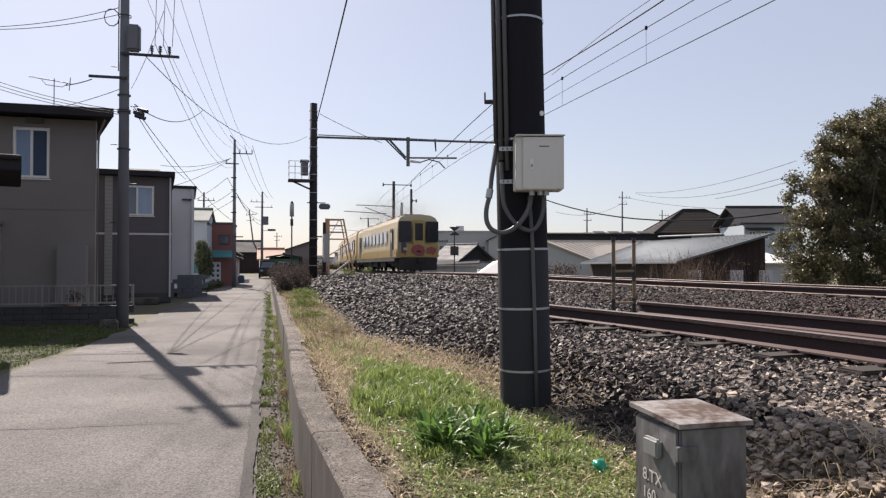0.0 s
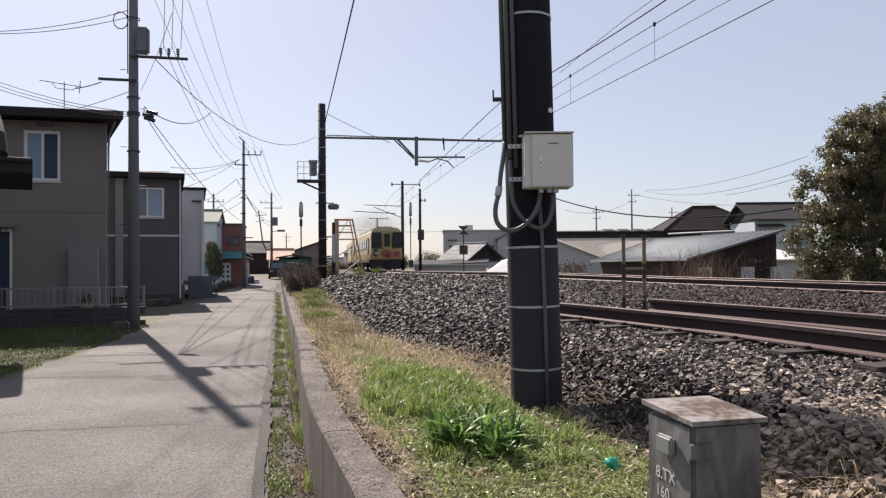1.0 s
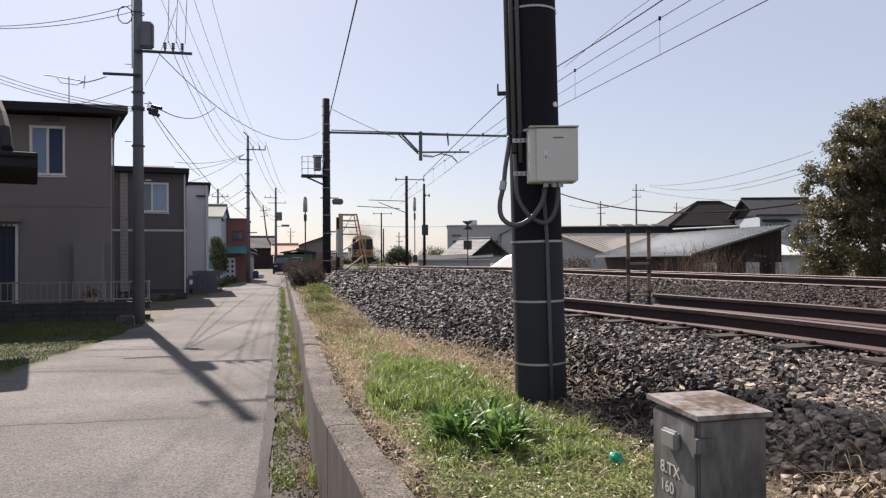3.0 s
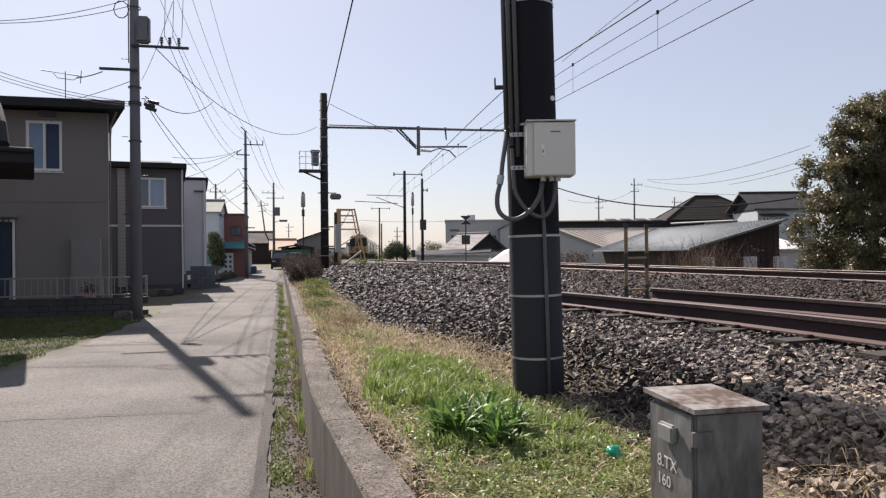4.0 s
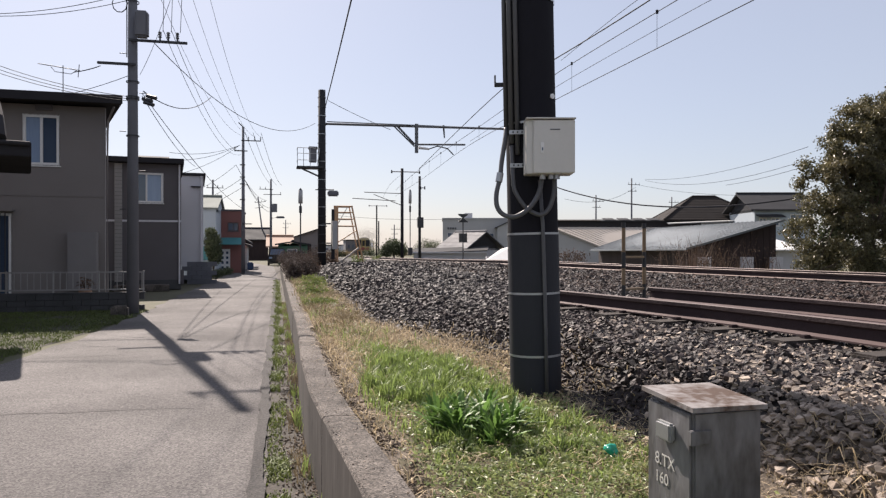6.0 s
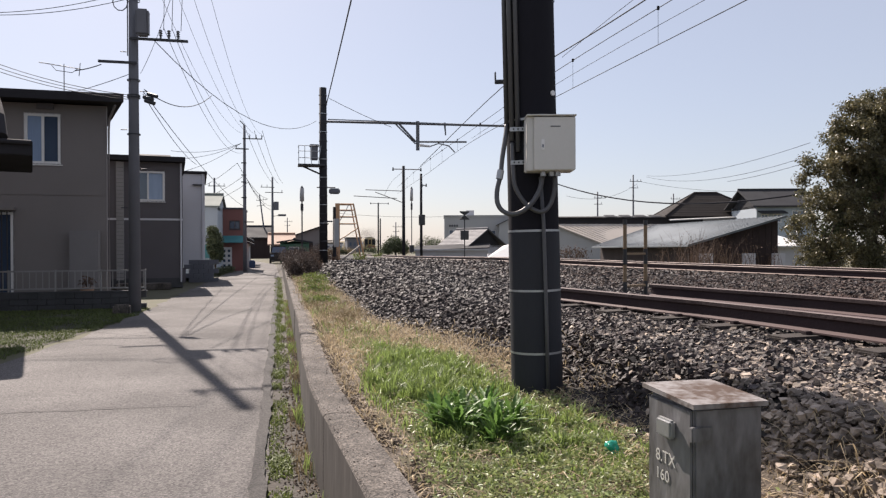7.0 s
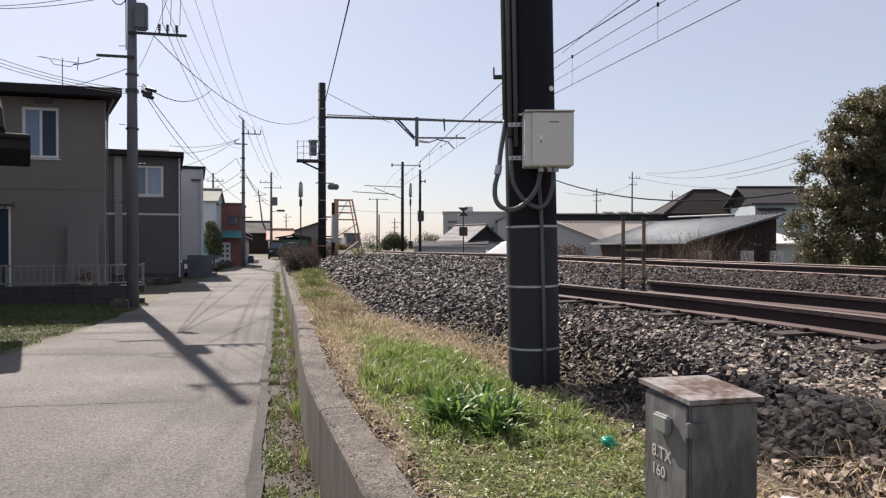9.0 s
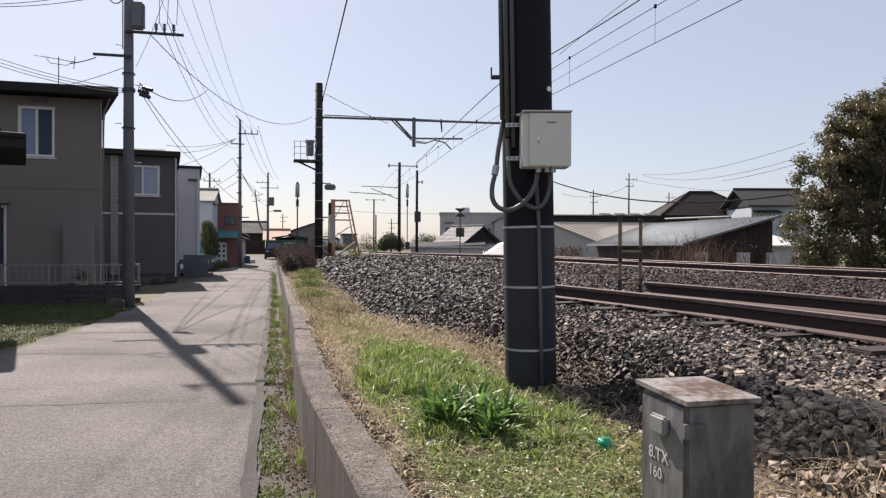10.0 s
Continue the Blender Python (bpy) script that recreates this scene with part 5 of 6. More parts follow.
    part("roof", slab([(4.25, -0.2, 2.72), (L, -0.2, 2.72), (L, 4, 3.0), (4.25, 4, 3.0)], 0.1), M["tile"], th)
    for k in range(5):
        part("roof_light", slab([(4.6 + 1.4 * k, 0.1, 2.79), (5.6 + 1.4 * k, 0.1, 2.79), (5.6 + 1.4 * k, 1.6, 3.02), (4.6 + 1.4 * k, 1.6, 3.02)], 0.03), M["tile"], th)
    # hip-roofed house
    th = thing("house", (43.6, 57.3, 1.47), "two-storey house with a brown tiled hip roof", "house", g, turn=-16)
    win = [(-3.2, -2.0, 1.3, 2.2), (-6.5, -5.0, 1.3, 2.2)]
    part("wall", holed(-8.2, 0, -1.5, 2.7, win, 0, 0.15), M["wall_white"], th)
    part("wall", box(-0.15, 0, 0.15, 7, -1.5, 2.7), M["wall_white"], th)
    part("wall", box(-8.2, -8.05, 0.15, 7, -1.5, 2.7), M["wall_white"], th)
    for w_ in win:
        window(th, *w_, 0.03)
    part("eave_roof", slab([(-8.6, -1.5, 2.3), (-2.4, -1.5, 2.55), (-2.4, -0.72, 2.62), (-8.6, -0.72, 2.4)], 0.08), M["wall_white"], th, "pale lean-to canopy")
    hip_roof(th, 8.2, 6, 2.7, 2.35, 0.6, "tile_brown")
    # white gabled house
    th = thing("house", (44.24, 51.25, 1.47), "white-walled house with a dark tiled gable roof", "house", g, turn=-14)
    win = [(-4.5, -3.9, 1.9, 2.6), (-3.5, -2.8, 1.9, 2.6), (-1.9, -0.6, 2.0, 2.9)]
    shell(th, 4.9, 5.4, 3.3, "wall_mint", win, -1.5)
    for w_ in win:
        window(th, *w_, 0.03)
    gable_roof(th, 4.9, 5.4, 3.3, 1.55, 0.5, "tile", True, gable="tile")
    part("porch_canopy", slab([(-4.8, -0.8, 2.68), (-2.6, -0.8, 2.68), (-2.6, 0, 2.9), (-4.8, 0, 2.9)], 0.08), M["tile"], th)
    # small hut right of the shed
    th = thing("hut", (24.68, 29.14, 1.43), "small grey hut with a white roof", "hut", g, turn=-13)
    part("wall", box(-1.6, 0, 0, 1.5, -1.5, 0.02), M["wall_grey"], th)
    part("roof", slab([(-1.8, -0.3, 0.0), (0.15, -0.3, 0.0), (-0.9, 1.6, 0.6), (-1.8, 1.6, 0.6)], 0.06), M["white"], th)
    # white office block
    th = thing("office_block", (33.35, 99.00, 1.50), "white flat-roofed two-storey block with dark windows", "building", g, turn=-13.2)
    wins = [(-9.1, -7.8, 1.3, 2.3), (-6.6, -5.0, 0.2, 2.4), (-3.5, -2.3, 0.6, 2.2)]
    shell(th, 9.8, 8, 4.2, "wall_white", wins, -1.5)
    for w_ in wins:
        window(th, *w_, 0.03, frame_mat="wall_grey")
    part("parapet", box(-9.9, 0.1, -0.1, 8.1, 4.203, 4.45), M["wall_white"], th)
    part("roof_hut", box(-6.6, -5.4, 1, 3, 4.453, 5.2), M["wall_grey"], th)
    for k in range(4):
        part("sign_letter", box(-9.1 + 0.35 * k, -8.85 + 0.35 * k, -0.06, -0.003, 2.75, 3.05), M["conduit"], th, "unreadable dark sign mark")
    part("wing_gable", prism([(-1.9, -1.5), (3, -1.5), (3, 3.3), (1.0, 4.4), (-1.9, 3.0)], -1.5, -0.2), M["wall_white"], th)
    part("wing_roof", slab([(-2.2, -1.7, 3.0), (1.05, -1.7, 4.5), (1.05, 0, 4.5), (-2.2, 0, 3.0)], 0.1), M["tile"], th)
    # tiled low house before it
    th = thing("house", (18.9, 69.5, 1.5), "low old house with a pale grey tiled gable roof", "house", g, turn=-65)
    shell(th, 4.4, 4.6, 0.0, "wall_grey", [], -1.5)
    gable_roof(th, 4.4, 4.6, 0.0, 1.75, 0.4, "tile_pale", True, 0.12, "tile")
    for k in range(1, 12):  # raised tile courses
        part("tile_course", rod((-4.8, -0.4 + 0.225 * k, 1.75 * k / 12 + 0.03), (0.4, -0.4 + 0.225 * k, 1.75 * k / 12 + 0.012), 0.016, None, 4), M["tile_pale"], th)
    th = thing("annexe", (22.6, 69.0, 1.50), "long low annexe with a grey lean-to roof", "building", g, turn=-20)
    part("lower_roof_edge", box(-9.4, -1.6, -2.28, -2.2, -0.5, -0.36), M["wall_grey"], th)
    part("lower_roof", slab([(-9.5, -2.2, -0.45), (-1.5, -2.2, -0.2), (-1.5, -0.5, 0.2), (-9.0, -0.5, 0.0)], 0.1), M["tile"], th)
    part("lower_wall", box(-9.0, -1.6, -1.8, -0.52, -1.5, -0.5), M["wall_grey"], th)
    th = thing("white_tarp_roof", (17.23, 57.59, 0.56), "white sheet roof slope behind the ballast", "roof", g, turn=-13)
    part("roof", slab([(-0.3, 0, -0.3), (2.4, 0, -0.3), (2.4, 2.5, 1.1), (1.6, 2.5, 0.9)], 0.06), M["white"], th)
    part("wall", box(0.2, 2.3, 1.2, 2.4, -1.3, 0.2), M["wall_grey"], th)


def far_block(at, w, h, material, label):
    th = thing("far_building", at, label, "building", "hazy far buildings")
    part("wall", box(-w, 0, 0, 6, 0, h), M[material], th)
    part("roof", box(-w - 0.2, 0.2, -0.2, 6.2, h, h + 0.25), M["tile"], th)
    for k in range(3):
        part("window", box(-w * (0.85 - 0.3 * k), -w * (0.7 - 0.3 * k), -0.04, -0.003, h * 0.45, h * 0.7), M["glass"], th)


# ---- trees and brush ----
def tree(name, at, blobs, trunk_h, r, n, size, label, leaf="leaf", limbs=7, shell_=0.5):
    th = thing(name, at, label, "tree")
    part("trunk", tube([(0, 0, -0.2), (0.06, 0, trunk_h * 0.4), (-0.05, 0.05, trunk_h * 0.75), (0.05, 0, trunk_h)], r, 9), M["bark"], th, smooth=True)
    for k in range(limbs):
        b = blobs[k % len(blobs)]
        s = Vector((0, 0, trunk_h * (0.25 + 0.7 * k / limbs)))
        e = Vector((b[0] + 0.3 * b[3] * math.sin(k * 2.1), b[1] + 0.3 * b[4] * math.cos(k * 2.1), b[2] + 0.3 * b[5]))
        mid = s.lerp(e, 0.5) + Vector((0.1 * math.sin(k), 0.1 * math.cos(k), -0.1))
        part("limb", tube(spline([s, mid, e], 0.25), r * (0.35 if k < 9 else 0.14), 5), M["bark"], th)
    v, f = leaves(blob_points(n, blobs, shell_), size)
    ob = new("crown", many("crown", v, f, M[leaf]))
    ob.parent = th
    return th


def clump(name, at, blobs, n, size, material, label, category="bush", group=""):
    v, f = leaves(blob_points(n, blobs, 0.3), size)
    ob = new(name, many(name, v, f, M[material]))
    ob.matrix_world = pose(*at)
    return tagged(ob, label, category, group, "stuff")


def greenery():
    big = [(-1.5, 0, 2.1, 1.15, 1.2, 1.2), (-1.15, 0.2, 3.4, 1.0, 1.1, 1.1), (-0.75, 0, 4.6, 0.85, 1.0, 0.9), (0, 0, 5.5, 0.9, 1.0, 0.75), (1.0, 0.1, 5.95, 0.9, 1.1, 0.7), (1.9, 0, 5.8, 0.9, 1.1, 0.9),
           (0.3, -0.3, 3.0, 1.5, 1.2, 1.5), (1.5, 0, 4.2, 1.5, 1.3, 1.5), (-0.9, 0.2, 1.0, 1.4, 1.0, 0.8), (0.7, -0.2, 0.9, 1.3, 1.0, 0.8), (2.0, 0, 1.5, 1.2, 1.1, 1.3), (2.1, 0.1, 3.0, 1.2, 1.1, 1.4)]
    sprigs = []
    for k in range(680):  # leafy twig ends over the outside, with gaps between
        b = big[k % len(big)]
        d = Vector(rng.normal(size=3)).normalized()
        r = float(rng.uniform(0.6, 1.1))
        sprigs.append((b[0] + d.x * b[3] * r, b[1] + d.y * b[4] * r, max(0.4, b[2] + d.z * b[5] * r), *(rng.uniform(0.17, 0.42, 3) * (1, 1, 0.85))))
    tree("tree", (18.35, 18.75, 0), sprigs, 5.4, 0.1, 130000, 0.046, "bushy evergreen tree with glossy olive leaves beyond the track", limbs=60, shell_=0.2)
    inside = [(0.2, 0.3, 3.4, 1.2, 0.8, 1.7), (1.5, 0.5, 3.8, 1.3, 0.8, 1.7), (-0.9, 0.4, 2.0, 0.9, 0.7, 0.9)]
    v, f = leaves(blob_points(9000, inside, 0.0), 0.07)
    ob = new("inner_leaves", many("inner_leaves", v, f, M["leaf_far"]))
    ob.parent = bpy.data.objects["tree"]
    tree("tree", (21.6, 17.4, 0), [(0, 0, 4.6, 1.8, 1.6, 2.0), (-1.0, -0.3, 3.6, 1.3, 1.2, 1.5), (0.8, 0, 3.0, 1.7, 1.4, 1.7)], 5.0, 0.13, 14000, 0.08, "tall evergreen tree with brownish olive leaves", limbs=8)
    brush = ((0.5, 21.6, 0.5, 0.4), (0.75, 22.6, 0.6, 0.5), (0.55, 24.0, 0.6, 0.5), (1.0, 24.6, 0.6, 0.55), (0.6, 26.4, 0.65, 0.6), (1.2, 27.2, 0.6, 0.6), (0.6, 29.5, 0.6, 0.6), (1.3, 31.5, 0.6, 0.6), (0.55, 34.0, 0.6, 0.7),
             (1.9, 35.5, 0.8, 0.7), (1.1, 37.0, 0.7, 0.8), (2.7, 37.0, 0.7, 0.6), (0.6, 40.0, 0.6, 0.8), (2.2, 41.0, 0.7, 0.8), (1.2, 44.0, 0.8, 1.0), (0.5, 48.0, 0.7, 1.1), (2.5, 47.0, 0.8, 1.0))
    for k, (x, y, h, r) in enumerate(brush):
        clump("brush", (x, y, 0.45), [(0, 0, h * 0.7, r * 0.7, r * 0.8, h * 0.8), (0.3 * r, 0.4 * r, h * 0.45, r * 0.6, r * 0.7, h * 0.5)], 2200, 0.032, "brush" if k % 6 != 5 else "twig", "tangled dry brown brush on the railway bank", "brush", "brush on the bank")
    for k, (x, y, h, r) in enumerate(((0.75, 14.8, 0.25, 0.35), (0.9, 17.5, 0.3, 0.4), (1.0, 20.0, 0.3, 0.4), (0.7, 12.0, 0.18, 0.3))):
        clump("weed_tuft", (x, y, 0.5), [(0, 0, h * 0.4, r, r * 1.4, h * 0.6)], 700, 0.03, "gutter_green", "small green weed tuft on the verge", "weeds", "weeds on the verge")
    # trees beyond the line
    for k, (p_, s, n) in enumerate((((15.3, 94.05, 0.88), 1.9, 5000), ((26.10, 117.14, 1.13), 2.0, 1500), ((25.23, 121.45, 1.03), 2.2, 1500), ((26.93, 209.38, 0.85), 3, 1200), ((37.52, 227.44, 0.90), 3, 1200))):
        x, y, z = p_
        tree("tree", (x, y, 0), [(0, 0, s * 0.9, s * 0.7, s * 0.7, s * 0.6), (0.5 * s, 0, s * 0.7, s * 0.6, s * 0.6, s * 0.5), (-0.5 * s, 0, s * 0.6, s * 0.5, s * 0.5, s * 0.5)], s, 0.12, n, 0.11, "round leafy tree beyond the line", "leaf_far", 4)
    x, y, z = (-3.26, 39.28, 0.74)
    tree("garden_tree", (x, y, 0), [(0, 0, 1.7, 0.45, 0.5, 0.7), (0.1, 0, 1.1, 0.4, 0.4, 0.5), (-0.1, 0, 2.3, 0.3, 0.3, 0.3)], 1.6, 0.05, 6000, 0.06, "small dark clipped garden tree by the lane", "leaf_far", 4)
    for k, (a, b, c) in enumerate(((-2.89, 39.71, 0.06), (-2.99, 37.68, -0.01), (-2.67, 41.71, 0.08))):
        clump("garden_shrub", (a, b, 0), [(0, 0, 0.2, 0.35, 0.3, 0.25)], 500, 0.05, "leaf_far", "low grey-green shrub at the lane's edge", "shrub", "shrubs by the lane")
    # scrub beside the far line
    for k in range(9):
        x, y = (9.2 + 0.9 * (k % 4), 126 + 3.0 * (k // 4)) if k < 4 else (16.2 + 2.9 * (k - 4), 128.0 + 1.5 * (k % 2))
        h = 1.1 + 0.35 * math.sin(k * 2.1)
        clump("scrub", (x, y, 0), [(0, 0, h * 0.5, 1.5, 1.0, h * 0.6), (0.9, 0.2, h * 0.4, 1.1, 0.8, h * 0.55)], 1100, 0.09, "leaf_far" if k % 3 else "dull_straw", "low olive scrub beside the far line", "scrub", "scrub along the line")
    # dry weeds before the sheds
    for k in range(16):
        x, y, z = [((14.67, 24.29, 1.12)), ((15.40, 24.12, 1.12)), ((15.54, 23.06, 1.12)), ((17.60, 23.60, 1.10))][k % 4]
        x += 0.9 * math.sin(k * 1.7); y += 0.8 * math.cos(k * 2.3)
        n = 13
        pts = np.stack([x + rng.normal(size=n) * 0.25, y + rng.normal(size=n) * 0.25, np.zeros(n)], 1)
        v, f = blades(pts, rng.uniform(0.9, 2.3 if k % 4 < 3 else 1.8, n), 0.011, 0.6, 0.1)
        w, g = leaves(blob_points(150, [(x, y, 1.0, 0.4, 0.4, 0.9)], 0.1), 0.028)
        tagged(new("dry_seedheads", many("dry_seedheads", w, g, M["twig"])), "brown seed heads of dry weeds before the shed", "weeds", "dry weeds by the shed", "stuff")
        tagged(new("dry_weeds", many("dry_weeds", v, f, M["twig"])), "tall dry brown weed stalks before the shed", "weeds", "dry weeds by the shed")
    clump("ivy", (16.14, 37.30, 0.99), [(0, 0, 0, 1.2, 0.5, 0.5)], 700, 0.06, "twig", "brown creeper over a low wall", "creeper")


def verge_plants():
    """Grass, straw and low weeds on the strip between wall and ballast."""
    def strip(n, y0, y1, x0, x1):
        x, y = scatter(n, x0, x1, y0, y1)
        return x, y
    # dense green grass
    x, y = strip(95000, 2.0, 7.6, 0.5, 2.3)
    patch = np.array([0.55 * noise.noise((a * 1.5, b * 1.3, 3.0)) + 0.65 * noise.noise((a * 7, b * 6, 8.0)) for a, b in zip(x, y)])
    inner = 0.62 + 0.22 * np.sin(y * 2.3) * 0.4
    dens = np.clip((x - inner) / 0.22, 0, 1) * np.clip((toe_x(y) - np.interp(y, [3.8, 5], [0.05, 0.32]) - x) / 0.25, 0, 1) * np.clip((y - 2.5) / 0.9, 0.25, 1) * np.clip((7.3 - y) / 1.2, 0, 1)
    keep = rng.uniform(size=len(x)) < dens * np.clip(0.45 + 2.2 * patch, 0.03, 1)
    x, y, patch = x[keep], y[keep], patch[keep]
    h = 0.11 * (0.7 + 1.3 * patch.clip(-0.4, 0.6)) * rng.uniform(0.4, 1.25, len(x)) * np.interp(y, [2, 3.2, 4.2, 5.8, 7.5], [0.4, 0.5, 1.1, 1.25, 0.8])
    v, f = blades(np.stack([x, y, bank_z(x, y)], 1), h, 0.0045, 0.8)
    tagged(new("grass", many("grass", v, f, M["grass"])), "fresh bright green grass on the verge", "grass", kind="stuff")
    x, y = strip(30000, 6.8, 24, 0.45, 2.2)
    patch = np.array([0.6 * noise.noise((a * 1.1, b * 0.8, 13.0)) + 0.5 * noise.noise((a * 5, b * 4, 8.0)) for a, b in zip(x, y)])
    keep = (x < toe_x(y) - 0.05) & (rng.uniform(size=len(x)) < np.clip(-0.02 + 1.6 * patch, 0.03, 0.9))
    x, y = x[keep], y[keep]
    v, f = blades(np.stack([x, y, bank_z(x, y)], 1), rng.uniform(0.05, 0.17, len(x)), 0.0042, 0.9)
    tagged(new("verge_grass", many("verge_grass", v, f, M["grass"])), "patchy green grass along the farther verge", "grass", kind="stuff")
    for k, (a, b) in enumerate(((4.2, 38), (6.4, 47), (5.2, 49))):
        clump("track_weeds", (a, b, 0.75), [(0, 0, 0.1, 0.35, 0.4, 0.16), (0.3, 0.3, 0.15, 0.22, 0.3, 0.22)], 350, 0.035, "gutter_green", "yellow-green weeds growing in the ballast", "weeds", "weeds in the ballast")
    n = 9000
    x, y = scatter(n, 0.55, 1.9, -6, 2.1)
    v, f = blades(np.stack([x, y, bank_z(x, y)], 1), rng.uniform(0.03, 0.1, n), 0.004, 1.0)
    tagged(new("verge_grass", many("verge_grass", v, f, M["grass"])), "short green grass along the nearer verge", "grass", kind="stuff")
    # dry straw along the ballast's foot and on the far verge
    x, y = strip(95000, 2.0, 22, 0.45, 2.5)
    t = toe_x(y) - x
    dens = np.where(y < 9, np.exp(-((t - 0.05) / 0.22) ** 2) * np.interp(y, [2, 5.5, 6.3, 9], [0.8, 1.0, 2.2, 1.6]), 0.0)
    dens = dens + np.where((y > 6.3) & (t > -0.1), np.interp(y, [6.3, 7.2, 14, 22], [0, 0.4, 0.36, 0.25]), 0) + np.where((y < 9) & (x < 0.85), np.interp(y, [3.5, 5.5], [0.07, 0.28]), 0) + np.where(y < 4.2, 0.2, 0.1) * (t > 0)
    keep = (rng.uniform(size=len(x)) < dens) & (x > wall_x(y) + 0.2)
    x, y = x[keep], y[keep]
    v, f = blades(np.stack([x, y, bank_z(x, y)], 1), rng.uniform(0.04, 0.14, len(x)) * np.interp(y, [2, 4, 7, 22], [0.45, 0.55, 0.9, 0.9]), 0.004, 2.6, 0.85)
    tagged(new("dry_grass", many("dry_grass", v, f, M["straw"])), "dry straw-coloured grass at the ballast's foot", "grass", kind="stuff")
    # low weeds with small leaves
    x, y = strip(170000, 1.8, 16, 0.5, 2.2)
    dens = np.clip((toe_x(y) - x) / 0.25, 0, 1) * np.interp(y, [1.8, 3.6, 4.4, 6.5, 8, 16], [1, 0.9, 0.4, 0.3, 0.1, 0.1]) * np.clip((x - 0.58) / 0.2, 0, 1)
    keep = rng.uniform(size=len(x)) < dens
    x, y = x[keep], y[keep]
    v, f = leaves(np.stack([x, y, bank_z(x, y) + rng.uniform(0.005, 0.07, len(x)) * np.array([0.6 + 1.1 * noise.noise((a * 6, b * 6, 2.0)) for a, b in zip(x, y)]).clip(0.15, 1.4)], 1), 0.012, 0.5)
    tagged(new("low_weeds", many("low_weeds", v, f, M["clover"])), "low small-leaved weeds among the grass", "weeds", kind="stuff")
    # gutter weeds
    n = 44000
    x, y = scatter(n, -0.1, 0.06, 2.5, 34)
    gaps = np.array([noise.noise((0.0, b * 1.7, 9.0)) for b in y])
    keep = rng.uniform(size=n) < np.clip(0.25 + 2.0 * gaps, 0.03, 1)
    x, y = x[keep] + 0.03 * np.sin(y[keep] * 3), y[keep]
    v, f = blades(np.stack([x, y, np.full(len(x), -0.012)], 1), rng.uniform(0.015, 0.085, len(x)) * np.clip(0.5 + gaps[keep], 0.3, 1.2), 0.0055, 1.4, 0.5)
    tagged(new("gutter_weeds", many("gutter_weeds", v, f, M["gutter_green"])), "green weeds growing along the gutter", "weeds", kind="stuff")
    n = 2600
    x, y = scatter(n, 0.0, 1.0, 1.8, 12)
    x = -0.06 + (wall_x(y) + 0.05) * (1 - 0.75 * x * x)
    g = rng.uniform(0.003, 0.012, n)
    v, f = stones(np.stack([x, y, -0.012 + g * 0.4], 1), g)
    tagged(new("gutter_debris", many("gutter_debris", v, f, M["crumb"])), "dark soil crumbs and chips lying in the gutter", "debris", kind="stuff")
    n = 5000
    x, y = scatter(n, -0.12, 0.02, 1.8, 20)
    x = x + wall_x(y)
    gaps = np.array([noise.noise((7.0, b * 1.5, 4.0)) for b in y])
    keep = rng.uniform(size=n) < np.clip(0.35 + 1.6 * gaps, 0.05, 1)
    x, y = x[keep], y[keep]
    v, f = blades(np.stack([x, y, np.full(len(x), -0.01)], 1), rng.uniform(0.02, 0.11, len(x)), 0.0035, 1.2, 0.5)
    tagged(new("gutter_straw", many("gutter_straw", v, f, M["dull_straw"])), "withered grass at the wall's foot", "grass", kind="stuff")
    n = 3500
    x, y = scatter(n, 0.14, 0.24, 2.5, 20)
    gaps = np.array([noise.noise((4.0, b * 1.2, 9.0)) for b in y])
    keep = rng.uniform(size=n) < np.clip(0.05 + 1.2 * gaps, 0, 1)
    x, y = x[keep], y[keep]
    v, f = blades(np.stack([x, y, np.full(len(x), -0.01)], 1), rng.uniform(0.05, 0.2, len(x)), 0.004, 0.6)
    tagged(new("gutter_grass", many("gutter_grass", v, f, M["grass"])), "thin grass at the wall's foot", "grass", kind="stuff")
    n = 7000
    x, y = scatter(n, -0.03, 0.13, 8.0, 34)
    gaps = np.array([noise.noise((a * 2, b * 0.9, 21.0)) for a, b in zip(x, y)])
    keep = rng.uniform(size=n) < np.clip(0.3 + 1.8 * gaps, 0.02, 1)
    x, y = x[keep], y[keep]
    v, f = blades(np.stack([x, y, np.full(len(x), -0.012)], 1), rng.uniform(0.03, 0.17, len(x)), 0.005, 1.3)
    tagged(new("gutter_grass", many("gutter_grass", v, f, M["gutter_green"])), "tall green grass filling the gutter farther on", "grass", kind="stuff")
    # tall dry tufts on the farther verge
    tx, ty = scatter(340, 0.5, 2.0, 7.6, 26)
    ok = (tx < toe_x(ty) - 0.12) & (rng.uniform(size=len(tx)) < np.interp(ty, [7.6, 10, 26], [0.4, 1, 1]))
    tx, ty = np.repeat(tx[ok], 60), np.repeat(ty[ok], 60)
    x, y = tx + 0.07 * rng.normal(size=len(tx)), ty + 0.07 * rng.normal(size=len(tx))
    v, f = blades(np.stack([x, y, bank_z(x, y)], 1), rng.uniform(0.04, 0.19, len(x)), 0.0055, 1.7, 0.6)
    tagged(new("dry_tufts", many("dry_tufts", v, f, M["dull_straw"])), "tall dull straw tufts on the verge", "grass", kind="stuff")
    # lawn strip before the garden wall
    n = 52000
    x, y = scatter(n, -7.2, -2.7, 10.6, 18.6)
    edge = np.interp(y, [10, 13, 15, 17.6, 18.6], [-3.65, -3.4, -3.15, -3.0, -3.0]) + 0.08 * np.sin(y * 5)
    gaps = np.array([noise.noise((a * 1.4, b * 1.4, 5.0)) for a, b in zip(x, y)])
